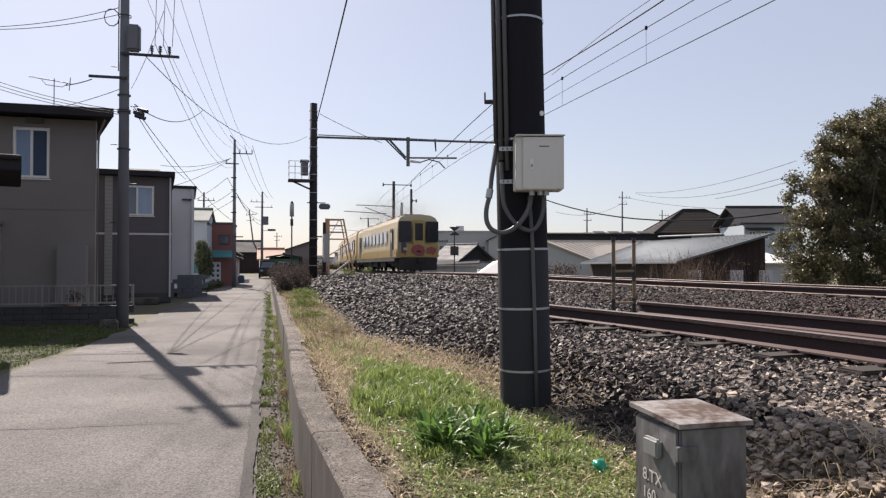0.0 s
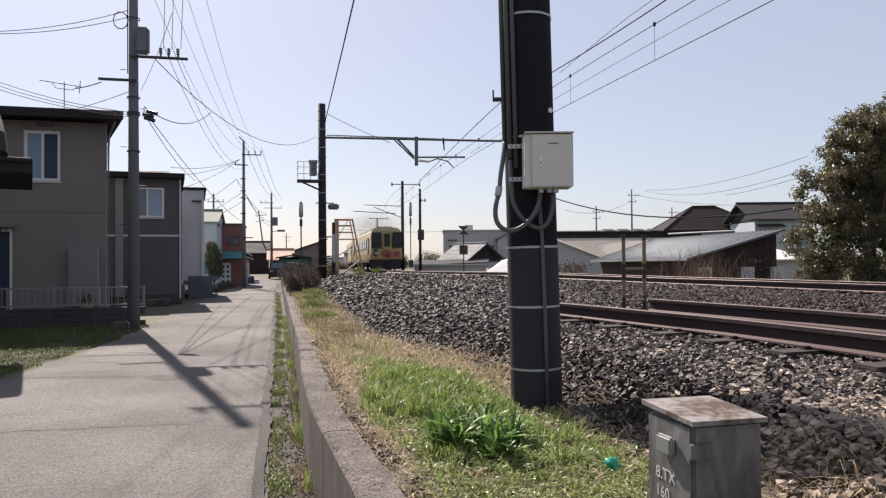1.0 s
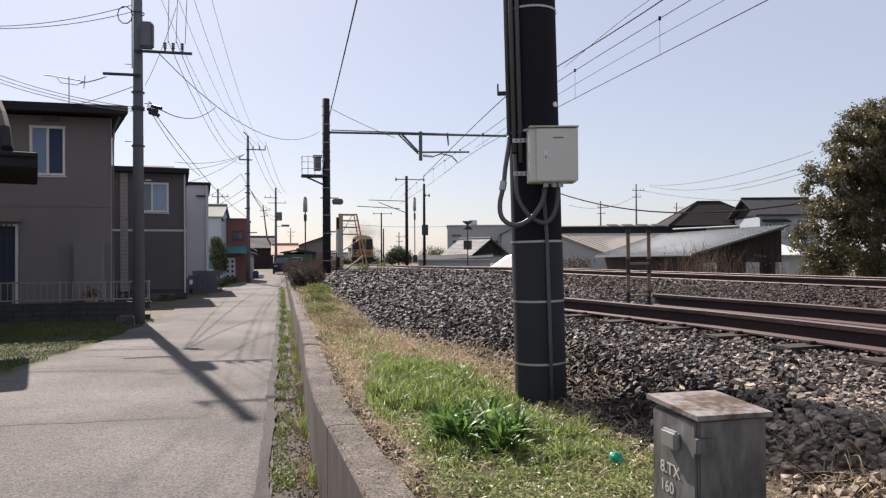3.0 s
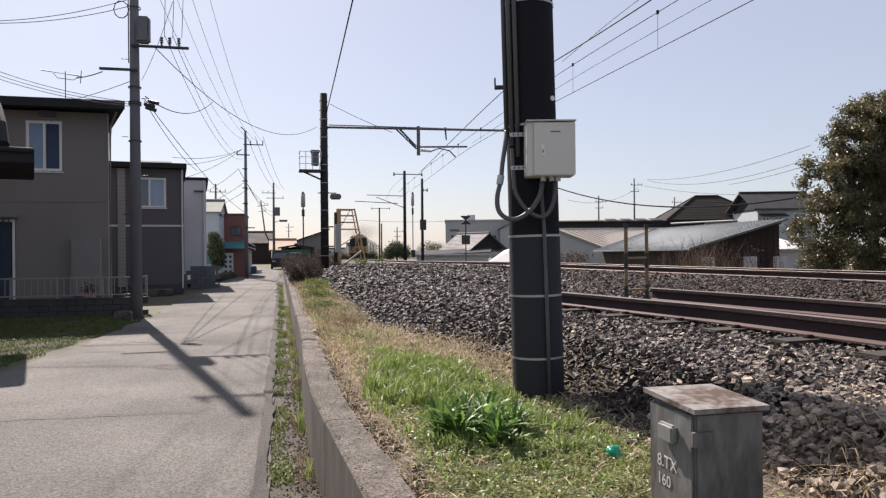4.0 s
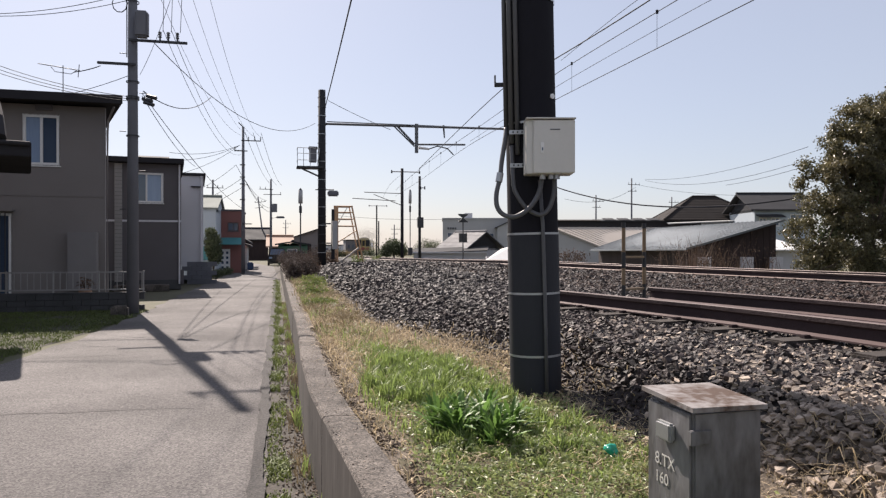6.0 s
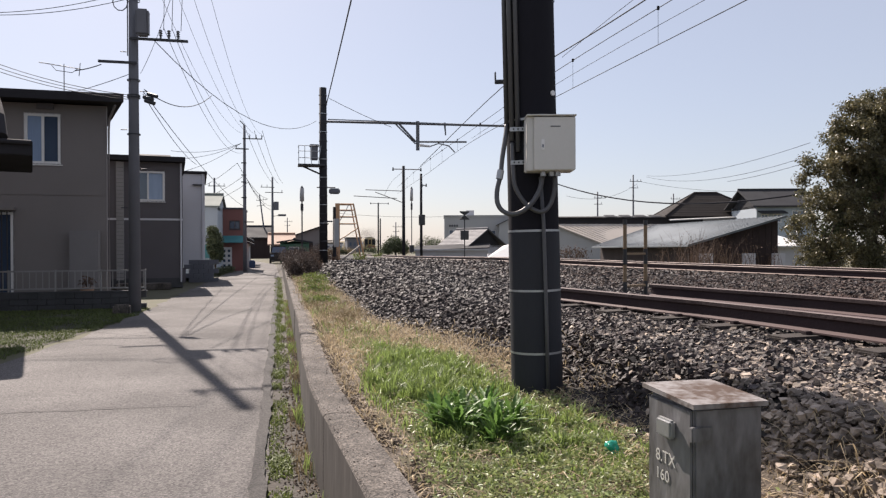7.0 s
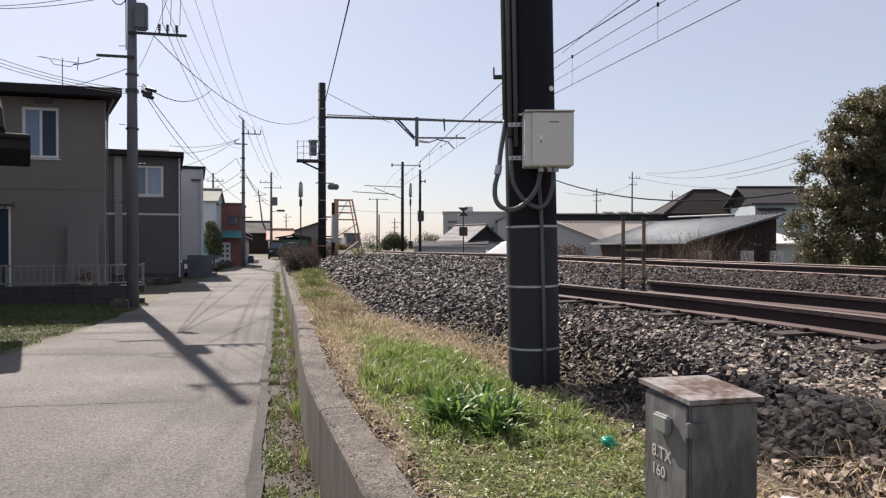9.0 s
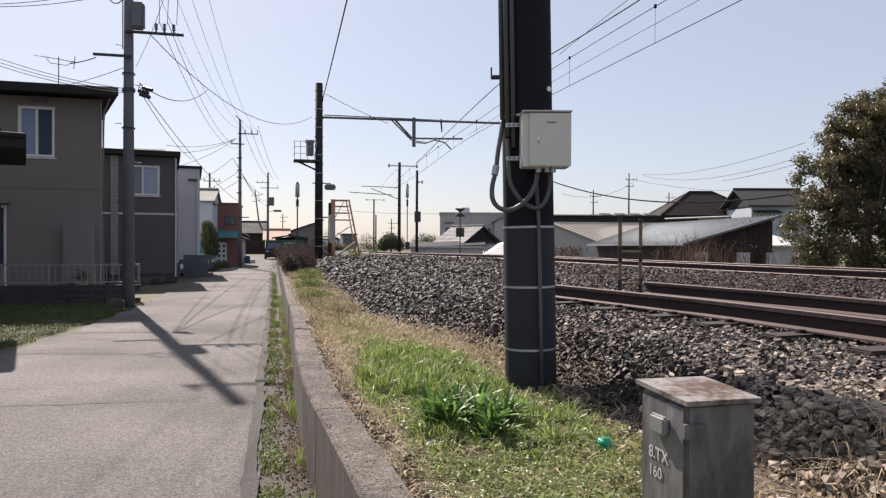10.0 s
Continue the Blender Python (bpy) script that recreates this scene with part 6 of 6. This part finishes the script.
    keep = (x < edge) & (rng.uniform(size=n) < np.clip(0.75 + 1.2 * gaps, 0.05, 1))
    x, y = x[keep], y[keep]
    v, f = blades(np.stack([x, y, np.full(len(x), -0.02)], 1), rng.uniform(0.02, 0.065, len(x)), 0.006, 1.7, 0.6)
    tagged(new("lawn", many("lawn", v, f, M["lawn"])), "short patchy lawn before the block wall", "grass", kind="stuff")
    # broad-leaved dock plant
    th = thing("dock_plant", (1.07, 3.75, 0.46), "leafy dark green broad-leaved dock plant in the grass", "plant")
    hearts = [(-0.13, -0.05), (0.04, -0.2), (0.2, 0.03), (0.1, 0.22), (-0.06, 0.16), (-0.19, 0.12), (0.02, 0.02)]
    for k in range(520):
        a = k * 2.399
        lean, ln, w, rise = rng.uniform(0.2, 1.35), rng.uniform(0.06, 0.17), rng.uniform(0.008, 0.017), 0.14 * rng.uniform(0, 1) ** 1.5
        heart = hearts[k % 7]
        bm = bmesh.new()
        rows = []
        for i in range(9):
            s = i / 8
            wd = w * math.sin(math.pi * min(0.98, 0.12 + 0.88 * s)) ** 0.8 * (1.25 if i % 2 else 0.75)
            x_ = ln * math.sin(lean) * s * (1 + 0.35 * s)
            z_ = ln * math.cos(lean) * s * (1 - 0.28 * s * lean)
            rp = 0.25 * wd * math.sin(i * 2.0 + k)
            rows.append([bm.verts.new((x_, -wd, z_ + 0.3 * wd + rp)), bm.verts.new((x_, 0, z_)), bm.verts.new((x_, wd, z_ + 0.3 * wd - rp))])
        for p_, q_ in zip(rows, rows[1:]):
            for i in range(2):
                bm.faces.new((p_[i], p_[i + 1], q_[i + 1], q_[i]))
        if k % 26 == 0:
            part("stem", rod((heart[0], heart[1], -0.02), (heart[0] + 0.03 * math.sin(k), heart[1] + 0.03 * math.cos(k), 0.17), 0.004, 0.002, 5), M["weed"], th)
        lf = part("leaf", bm, M["weed"], th, smooth=True)
        lf.matrix_basis = pose(heart[0] + 0.03 * math.cos(a), heart[1] + 0.03 * math.sin(a), float(rise), 0, 0, math.degrees(a))
    # litter
    b = thing("crushed_bottle", (1.6, 3.22, 0.47), "crushed translucent green plastic bottle in the grass", "litter")
    bm = bmesh.new()
    bmesh.ops.create_icosphere(bm, subdivisions=3, radius=0.036)
    for q in bm.verts:
        q.co *= 1 + 0.35 * noise.noise(q.co * 40)
        q.co.z *= 0.9
    part("bottle", bm, M["teal_bottle"], b).location.z = 0.03
    part("label_scrap", box(-0.01, 0.05, -0.06, -0.02, 0.0, 0.012, 0.004), M["litter"], b).rotation_euler = (0.2, 0.1, 0.6)
    for k, (x, y) in enumerate(((1.95, 2.36), (0.86, 4.9), (0.7, 5.6))):
        lt = thing("litter", (x, y, float(bank_z(x, y)) + 0.02), "faded scrap of plastic litter on the ground", "litter", "scraps of litter")
        bm = bmesh.new()
        bmesh.ops.create_icosphere(bm, subdivisions=2, radius=0.045 - 0.012 * k)
        for q in bm.verts:
            q.co *= 1 + 0.5 * noise.noise(q.co * 30 + Vector((k, 0, 0)))
            q.co.z *= 0.5
        part("scrap", bm, M["litter"], lt)
    # long straw stalks beside the cabinet
    n = 320
    x, y = 2.15 + rng.normal(size=n) * 0.2, 2.2 + rng.normal(size=n) * 0.22
    v, f = blades(np.stack([x, y, bank_z(x, y) + 0.02], 1), rng.uniform(0.04, 0.11, n), 0.0026, 3.5, 0.95)
    tagged(new("straw_stalks", many("straw_stalks", v, f, M["straw"])), "pale straw stalks lying over the stones", "straw", kind="stuff")


# ---- wires ----
def wire(points, r, label, group="overhead wires", name="wire"):
    bm = tube(points, r, 5)
    solo(name, bm, M["wire"], label, "wire", group)


def wires():
    g1, g2 = "street cables", "railway overhead wires"
    lab, rl = "thin black street cable between poles", "railway overhead wire above the track"
    top1, p2 = (-3.17, 17.5), (-1.85, 42.4)
    # lane wires, high arms to the second pole
    for dx, z1, dx2, z2 in ((-0.2, 9.25, -0.1, 8.0), (0.0, 10.0, 0.3, 7.95), (0.7, 9.25, 0.65, 7.95), (1.2, 9.25, 0.98, 7.95)):
        wire(sag((top1[0] + dx, top1[1], z1), (p2[0] + dx2, p2[1], z2), 1.1), 0.006, lab, g1)
        wire(sag((top1[0] + dx, top1[1], z1), (top1[0] + dx - 4.5, -16, z1), 0.5), 0.007, lab, g1)
    for dx, z1, dx2, z2 in ((0.62, 6.55, -0.1, 6.9), (0.8, 6.55, 0.0, 7.2)):
        wire(sag((-3.17 + dx, 17.45, z1), (p2[0] + dx2, p2[1], z2), 0.9), 0.007, lab, g1)
    for dx in (0.62, 0.8, 1.0):
        wire(sag((-3.17 + dx, 17.45, 6.5), (-3.17 + dx * 1.1, 17.45, 9.05), 0.0), 0.007, lab, g1)
    wire(sag((-2.82, 17.71, 6.34), (1.77, 33.48, 7.31), 1.05), 0.01, "sagging cable from street pole to railway mast", g1)
    wire(sag((-3.01, 17.65, 5.15), (-2.24, 26.20, 6.81), 0.4), 0.012, lab, g1)
    wire(sag((-3.02, 17.55, 5.08), (-1.86, 43.58, 3.81), 0.35), 0.01, lab, g1)
    wire(sag((-3.02, 17.55, 5.02), (-3.34, 31.60, 4.96), 0.2), 0.009, lab, g1)
    wire(sag((-3.07, 17.56, 5.50), (-1.87, 13.79, 6.11), 0.1), 0.005, lab, g1)
    for a, b in (((-6.95, 19.09, 6.06), (-3.30, 17.62, 5.00)), ((-6.95, 19.09, 5.96), (-3.30, 17.62, 4.95)), ((-6.95, 19.09, 5.87), (-3.30, 17.62, 4.90)), ((-6.53, 17.97, 6.74), (-3.36, 17.63, 7.22)), ((-6.53, 17.97, 6.78), (-3.36, 17.63, 7.38))):
        wire(sag(a, b, 0.12), 0.008, lab, g1)
    wire(sag((-8.2, 22.5, 5.55), (-3.42, 18.26, 5.64), 0.2), 0.008, lab, g1)
    wire(sag((-4.49, 17.69, 5.52), (-3.93, 17.66, 5.69), 0.02), 0.012, lab, g1)
    # second and third poles
    for dx, z in ((-0.4, 6.3), (0, 5.6), (0.2, 5.2)):
        wire(sag((-1.85 + dx, 42.5, z), (-0.48 + dx, 70.6, z - 0.2), 0.5), 0.014, lab, g1)
        wire(sag((-1.85 + dx, 42.5, z), (-7.5, 54, z - 1.0), 0.5), 0.012, lab, g1)
    for dx in (0.1, 0.55, 1.0):
        wire(sag((-1.85 + dx, 42.5, 8.2), (-0.48 + dx, 70.6, 7.6), 0.5), 0.012, lab, g1)
    for a in ((-4.97, 36.09, 6.09), (-4.97, 36.09, 5.71), (-4.98, 36.09, 4.95)):
        wire(sag((-2.09, 43.63, 7.60), a, 0.25), 0.011, lab, g1)
    # from the far mast to the near pole's head, and feeder to the beam
    wire(sag((2.20, 33.17, 7.98), (1.7, 4.9, 8.5), 0.12), 0.022, "thick twisted feeder cable", g2)
    wire(sag((2.34, 32.94, 8.28), (4.96, 31.30, 6.78), 0.05), 0.012, rl, g2)
    # contact wire, messenger and feeders over the main line
    def chain(pts, r):
        wire(spline(pts, 1.0), r, rl, g2)
    contact = [(9.21, 7.70, 6.38), (9.12, 12.24, 6.37), (9.00, 21.82, 6.41), (8.94, 32.31, 6.40), (10.06, 49.00, 6.41), (11.79, 71.19, 6.76)]
    messenger = [(x, y, z + h) for (x, y, z), h in zip(contact, (0.95, 0.9, 0.85, 0.55, 0.85, 0.6))]
    chain(contact, 0.011)
    chain(messenger, 0.011)
    chain([(10.17, 12.00, 8.48), (9.97, 17.69, 8.30), (9.74, 23.70, 8.28), (9.59, 29.59, 8.42), (10.43, 51.99, 7.47)], 0.02)
    chain([(10.12, 14.06, 8.60), (10.17, 19.18, 8.67), (10.05, 24.35, 8.28)], 0.009)
    chain([(10.51, 12.74, 7.52), (10.38, 15.54, 7.59), (9.66, 23.41, 7.22), (9.29, 33.77, 6.76)], 0.008)
    cs, ms = spline(contact, 1.0), spline(messenger, 1.0)
    for k in range(3, 60, 5):
        q = min(ms, key=lambda w_: (w_ - cs[k]).xy.length)
        wire([cs[k], Vector((cs[k].x, cs[k].y, q.z))], 0.005, "thin dropper between contact wire and messenger", g2, "dropper")
        wire([Vector((cs[k].x, cs[k].y, q.z - 0.04)), Vector((cs[k].x, cs[k].y, q.z + 0.05))], 0.035, "small dark clamp on an overhead wire", g2, "wire_clamp")
    chain([(11.10, 63.13, 8.27), (11.24, 71.32, 7.92), (12.32, 83.39, 7.52)], 0.012)
    for a, b in (((6.92, 66.17, 6.15), (10.48, 63.28, 5.77)), ((8.87, 65.71, 6.50), (11.07, 63.14, 5.36)), ((8.00, 65.92, 6.72), (11.08, 63.14, 6.43))):
        wire([a, b], 0.035, "slim steel registration arm", g2, "registration_arm")
    wire(sag((5.16, 60.42, 4.25), (15.40, 58.02, 4.02), 0.2), 0.012, rl, g2)
    # heavy cable beyond the main line
    wire(sag((16.60, 41.30, 5.40), (21.19, 22.76, 3.75), 1.0, ), 0.035, "heavy black cable spanning the yard", "yard cables")
    for a, b, s in (((38.02, 68.12, 8.79), (29.23, 34.23, 7.22), 0.6), ((38.02, 68.12, 8.67), (29.54, 34.16, 6.61), 0.9), ((37.03, 68.35, 7.96), (23.79, 56.05, 5.67), 0.8), ((33.98, 48.52, 6.39), (28.91, 34.30, 6.07), 0.1), ((37.03, 68.35, 8.26), (42.42, 51.68, 6.07), 0.5)):
        wire(sag(a, b, s), 0.014, "thin far street cable", "yard cables")


# ---- train ----
def train_car(last):
    """One car, rail level at z = 0, its tail at y = -10."""
    th = thing("train_car", (0, 0, 0), "cream and yellow diesel railcar with large rear windows" if last else "cream and yellow passenger railcar of the train", "train car", "cars of the train")
    half = [(1.43, 0.95), (1.45, 1.6), (1.44, 2.9), (1.4, 3.38), (1.26, 3.62), (0.9, 3.78), (0.35, 3.84)]
    outline = half + [(-x, z) for x, z in reversed(half)]
    bm = prism(outline, -9.75, 9.75)
    end = [v for v in bm.verts if abs(v.co.y) > 9]
    for v in end:
        if abs(v.co.x) > 1.0 or v.co.z > 3.3:
            v.co.y -= math.copysign(0.22, v.co.y)
            v.co.x *= 0.97
    body = part("body", bm, M["train_cream"], th)
    part("roof_panel", prism([(1.2, 3.66), (0.9, 3.8), (0.35, 3.86), (-0.35, 3.86), (-0.9, 3.8), (-1.2, 3.66)], -9.4, 9.4), M["train_roof"], th)
    for y in (-7, -2.5, 2.5, 7):
        part("roof_unit", box(-0.7, 0.7, y - 1.1, y + 1.1, 3.85, 3.98, 0.05), M["train_roof"], th)
    for s in (-1, 1):
        x = 1.452 * s
        part("waist_band", box(x - 0.012, x + 0.012, -9.4, 9.4, 1.0, 1.5), M["train_yellow"], th, "deeper yellow lower band")
        for k in range(7):
            y = -5.2 + 1.72 * k
            part("side_window", box(x - 0.015, x + 0.015, y - 0.62, y + 0.5, 2.05, 2.9, 0.01), M["sheen_glass"], th)
        for y in (-7.6, 7.6):
            d = part("door", box(x - 0.02, x + 0.02, y - 0.45, y + 0.45, 1.05, 2.95, 0.01), M["train_under"], th)
            part("door_window", box(x - 0.025, x + 0.025, y - 0.28, y + 0.28, 1.95, 2.7), M["glass"], d)
        part("side_skirt", box(x - 0.1, x - 0.02 * s, -9.2, 9.2, 0.72, 0.94), M["train_under"], th)
    part("underframe", box(-1.15, 1.15, -9.3, 9.3, 0.55, 0.945), M["train_under"], th)
    for y in (-3, 0.5, 3.2):
        part("equipment_box", box(-1.25, 1.25, y - 1.1, y + 1.0, 0.3, 0.9, 0.04), M["train_under"], th)
    for y in (-6.8, 6.8):
        bg = part("bogie", box(-1.05, 1.05, y - 1.5, y + 1.5, 0.35, 0.62, 0.05), M["train_under"], th)
        for dy in (-1.05, 1.05):
            for s in (-1, 1):
                part("wheel", rod((s * 0.5, y + dy, 0.43), (s * 0.63, y + dy, 0.43), 0.43, 0.43, 20), M["train_under"], bg)
    if last:
        f = -9.78
        part("front_panel", box(-1.3, 1.3, f - 0.03, f + 0.1, 0.98, 1.85, 0.02), M["train_yellow"], th, "yellow lower end panel")
        for s in (-1, 1):
            w_ = part("end_window", box(s * 0.5 - (0.85 if s < 0 else 0), s * 0.5 + (0.85 if s > 0 else 0), f - 0.04, f + 0.02, 2.0, 3.38, 0.03), M["train_glass"], th, "large dark end window")
            tl = part("tail_lamp", rod((s * 0.95, f - 0.07, 1.22), (s * 0.95, f - 0.03, 1.22), 0.09, 0.09, 14), M["tail"], th)
        dr = part("gangway_door", box(-0.4, 0.4, f - 0.06, f, 1.05, 3.45, 0.02), M["train_yellow"], th)
        part("door_window", box(-0.27, 0.27, f - 0.07, f - 0.055, 2.1, 3.25), M["train_glass"], dr)
        # painted round shapes on the end
        part("painted_patch", prism([(-0.45, 1.25), (-0.1, 1.08), (0.3, 1.12), (0.42, 1.4), (0.3, 1.72), (-0.05, 1.85), (-0.38, 1.74), (-0.52, 1.5)], f - 0.085, f - 0.065), M["train_red"], th, "large faded red painted shape")
        part("painted_patch", prism([(0.5, 1.3), (0.8, 1.2), (1.15, 1.3), (1.2, 1.55), (0.85, 1.7), (0.55, 1.58)], f - 0.07, f - 0.035), M["train_red"], th)
        part("painted_patch", prism([(-0.2, 1.32), (0.1, 1.28), (0.12, 1.4), (-0.1, 1.46)], f - 0.092, f - 0.086), M["train_under"], th)
        part("painted_patch", box(-1.2, -0.85, f - 0.05, f - 0.032, 1.25, 1.95, 0.01), M["train_dark"], th)
        part("painted_patch", box(-1.05, -0.8, f - 0.06, f - 0.052, 1.45, 1.62, 0.01), M["train_cream"], th)
        part("skirt", box(-1.25, 1.25, f - 0.05, f + 0.5, 0.1, 0.96, 0.05), M["train_under"], th)
        part("coupler", box(-0.15, 0.15, f - 0.4, f, 0.65, 0.9, 0.03), M["train_under"], th)
    return th


LENGTHS = [0.0]
for a_, b_ in zip(MAIN, MAIN[1:]):
    LENGTHS.append(LENGTHS[-1] + (b_ - a_).length)


def along(s):
    k = min(int(s / 0.5), len(MAIN) - 2)
    return MAIN[k].lerp(MAIN[k + 1], (s - LENGTHS[k]) / max(1e-6, LENGTHS[k + 1] - LENGTHS[k]))


def car_rows(k):
    """The train draws away along the main line; k counts cars from its tail."""
    rows = []
    for i in range(21):
        t = i * 0.5
        tail_y = float(np.interp(t, [0, 0.5, 1.5, 2.7, 3.8, 5.0, 5.7, 6.8, 7.6, 10], [46.2, 53.2, 71.5, 91, 111, 135, 149, 171, 186, 232]))
        s = float(np.interp(tail_y, MAIN_Y, LENGTHS)) + 9.9 + 20.3 * k
        a, b, c = along(s - 6.8), along(s + 6.8), along(s)
        d = b - a
        mid = (a + b) / 2
        rows.append((t, pose(mid.x, mid.y, mid.z + RAIL_TOP, math.degrees(math.asin(d.z / d.length)), 0, math.degrees(math.atan2(d.y, d.x)) - 90)))
    return rows


def smoke_puffs():
    """Thin brownish exhaust drifting over the train, as many tiny flecks."""
    p = rng.normal(size=(22000, 3)) * (1.6, 2.6, 0.8)
    v, f = leaves(p, 0.013)
    me = many("exhaust_smoke", v, f, M["smoke"])
    return [tagged(new("exhaust_smoke", me), "thin pale exhaust smoke drifting over the train", "smoke", "exhaust of the train", "stuff") for _ in range(3)]


def motions():
    for k in range(3):
        walk(CARS[k], car_rows(k))
    for k in range(3):
        walk(PUFFS[k], [(t, pose(m.translation.x + 0.3 * k, m.translation.y + 5.0 * k - 3, m.translation.z + 4.2 + 0.05 * t + 0.3 * k)) for t, m in car_rows(0)])


# ---- build ----
ground()
road()
road_marks()
wall_and_gutter()
BANK = bank()
near_main = [i for i, p in enumerate(MAIN) if 2 < p.y < 60]
MAIN_RAIL = [p for i, p in enumerate(MAIN) if p.y < 30 or i % 4 == 0]
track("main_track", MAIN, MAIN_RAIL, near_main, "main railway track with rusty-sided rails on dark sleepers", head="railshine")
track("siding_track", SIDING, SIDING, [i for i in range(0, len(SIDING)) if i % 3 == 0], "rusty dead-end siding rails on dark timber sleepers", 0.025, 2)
near_pole()
cabinet()
pole_one()
far_mast()
ladder_frame()
stop_marker()
target_sign()
pl2 = utility_pole("utility_pole", (-1.85, 42.52, 0), 8.5, 0.115, [(7.7, 0.1, 1.0, (0.3, 0.65, 0.98)), (7.1, 0.5, 0.25, (-0.45,)), (2.9, 0.05, 0.5, ())], "grey concrete utility pole farther along the lane", False)
pl3 = utility_pole("utility_pole", (-0.48, 70.78, 0), 8.2, 0.14, [(7.2, 1.1, 0.2, (-1.0, -0.5)), (6.7, 0.7, 1.0, (0.9,))], "distant concrete utility pole at the lane's end", False)
part("pole_tip", rod((0, 0, 8.5), (-0.25, 0, 8.75), 0.03), M["darksteel"], pl2)
for z in (6.3, 5.6, 5.2, 4.3):
    part("cable_clamp", box(-0.18, 0.12, -0.17, -0.1, z - 0.03, z + 0.03, 0.01), M["darksteel"], pl2)
part("transformer", rod((0.35, -0.2, 5.0), (0.35, -0.2, 5.8), 0.25, 0.25, 14), M["pole_grey"], pl3, "grey drum transformer")
part("street_light", box(0.5, 1.3, -0.3, -0.1, 4.4, 4.6, 0.05), M["pole_grey"], pl3)
part("street_light_arm", rod((0.0, -0.1, 4.4), (0.7, -0.2, 4.5), 0.03), M["darksteel"], pl3)
for at, h, lean, label in (((-1.27, 94.80, 0.67), 8.2, -7, "leaning distant utility pole"), ((1.67, 128.00, 1.04), 6.5, 0, "far thin utility pole"), ((-5.20, 62.85, 1.24), 7.3, 0, "utility pole behind the houses"),
                           ((37.11, 69.36, 1.50), 9.0, 0, "street pole behind the sheds"), ((35.15, 73.93, 1.54), 7.5, 0, "thin street pole behind the sheds"), ((48.91, 80.97, 1.46), 8.0, 0, "thin street pole behind the houses"), ((17.05, 103.85, 0.98), 5, 0, "thin far pole beside the line")):
    th_ = utility_pole("utility_pole", (at[0], at[1], 0), h, 0.12, [(h - 0.7, 0.5, 0.9, (-0.4, 0.4, 0.8)), (h - 1.4, 0.5, 0.5, (0.4,))], label, False)
    if lean:
        th_.matrix_world = pose(at[0], at[1], 0, 0, lean, 0)
beacon_post((1.24, 37.71, 0.83), 3.8, "thin dark post with a pale cylinder head on the bank")
beacon_post((9.94, 53.13, 0.88), 5.1, "thin trackside post with a pale cylinder head")
m2, m3, m4 = (11.08, 63.14, 0.97), (13.41, 66.70, 0.92), (15.49, 111.41, 0.88)
small_mast("railway_mast", (m2[0], m2[1], 0.7), 8.0, 0.15, [(7.7, -0.95, 1.6, 0.0)], "dark railway mast with a top crossarm")
t3 = small_mast("railway_mast", (m3[0], m3[1], 0.5), 7.9, 0.14, [(6.8, 0.1, 0.5, 0.0)], "dark railway mast carrying an equipment box")
part("equipment_box", box(-0.28, 0.3, -0.45, -0.15, 2.95, 3.95, 0.03), M["darksteel"], t3)
small_mast("railway_mast", (m4[0], m4[1], 0.3), 8.0, 0.13, [(7.9, -1.2, 1.6, 0.0)], "far railway mast with a small crossarm")
small_mast("railway_mast", (m4[0] + 0.6, m4[1] + 2, 0.3), 5.6, 0.12, [], "shorter far railway mast")
house_one()
garden_wall()
porch()
house_two()
house_three()
house_four()
lane_end()
far_side()
far_block((19.3, 168.0, 0), 3.3, 3.3, "pole_grey", "hazy two-storey block beside the far line")
far_block((26.68, 260.8, 0), 9, 2.6, "wall_grey", "hazy low building beyond the line")
far_block((17.73, 201.27, 0), 5, 2.2, "wall_grey", "hazy far shed beyond the line")
greenery()
wires()
CARS = [train_car(k == 0) for k in range(3)]
PUFFS = smoke_puffs()
verge_plants()
ballast(BANK)
motions()
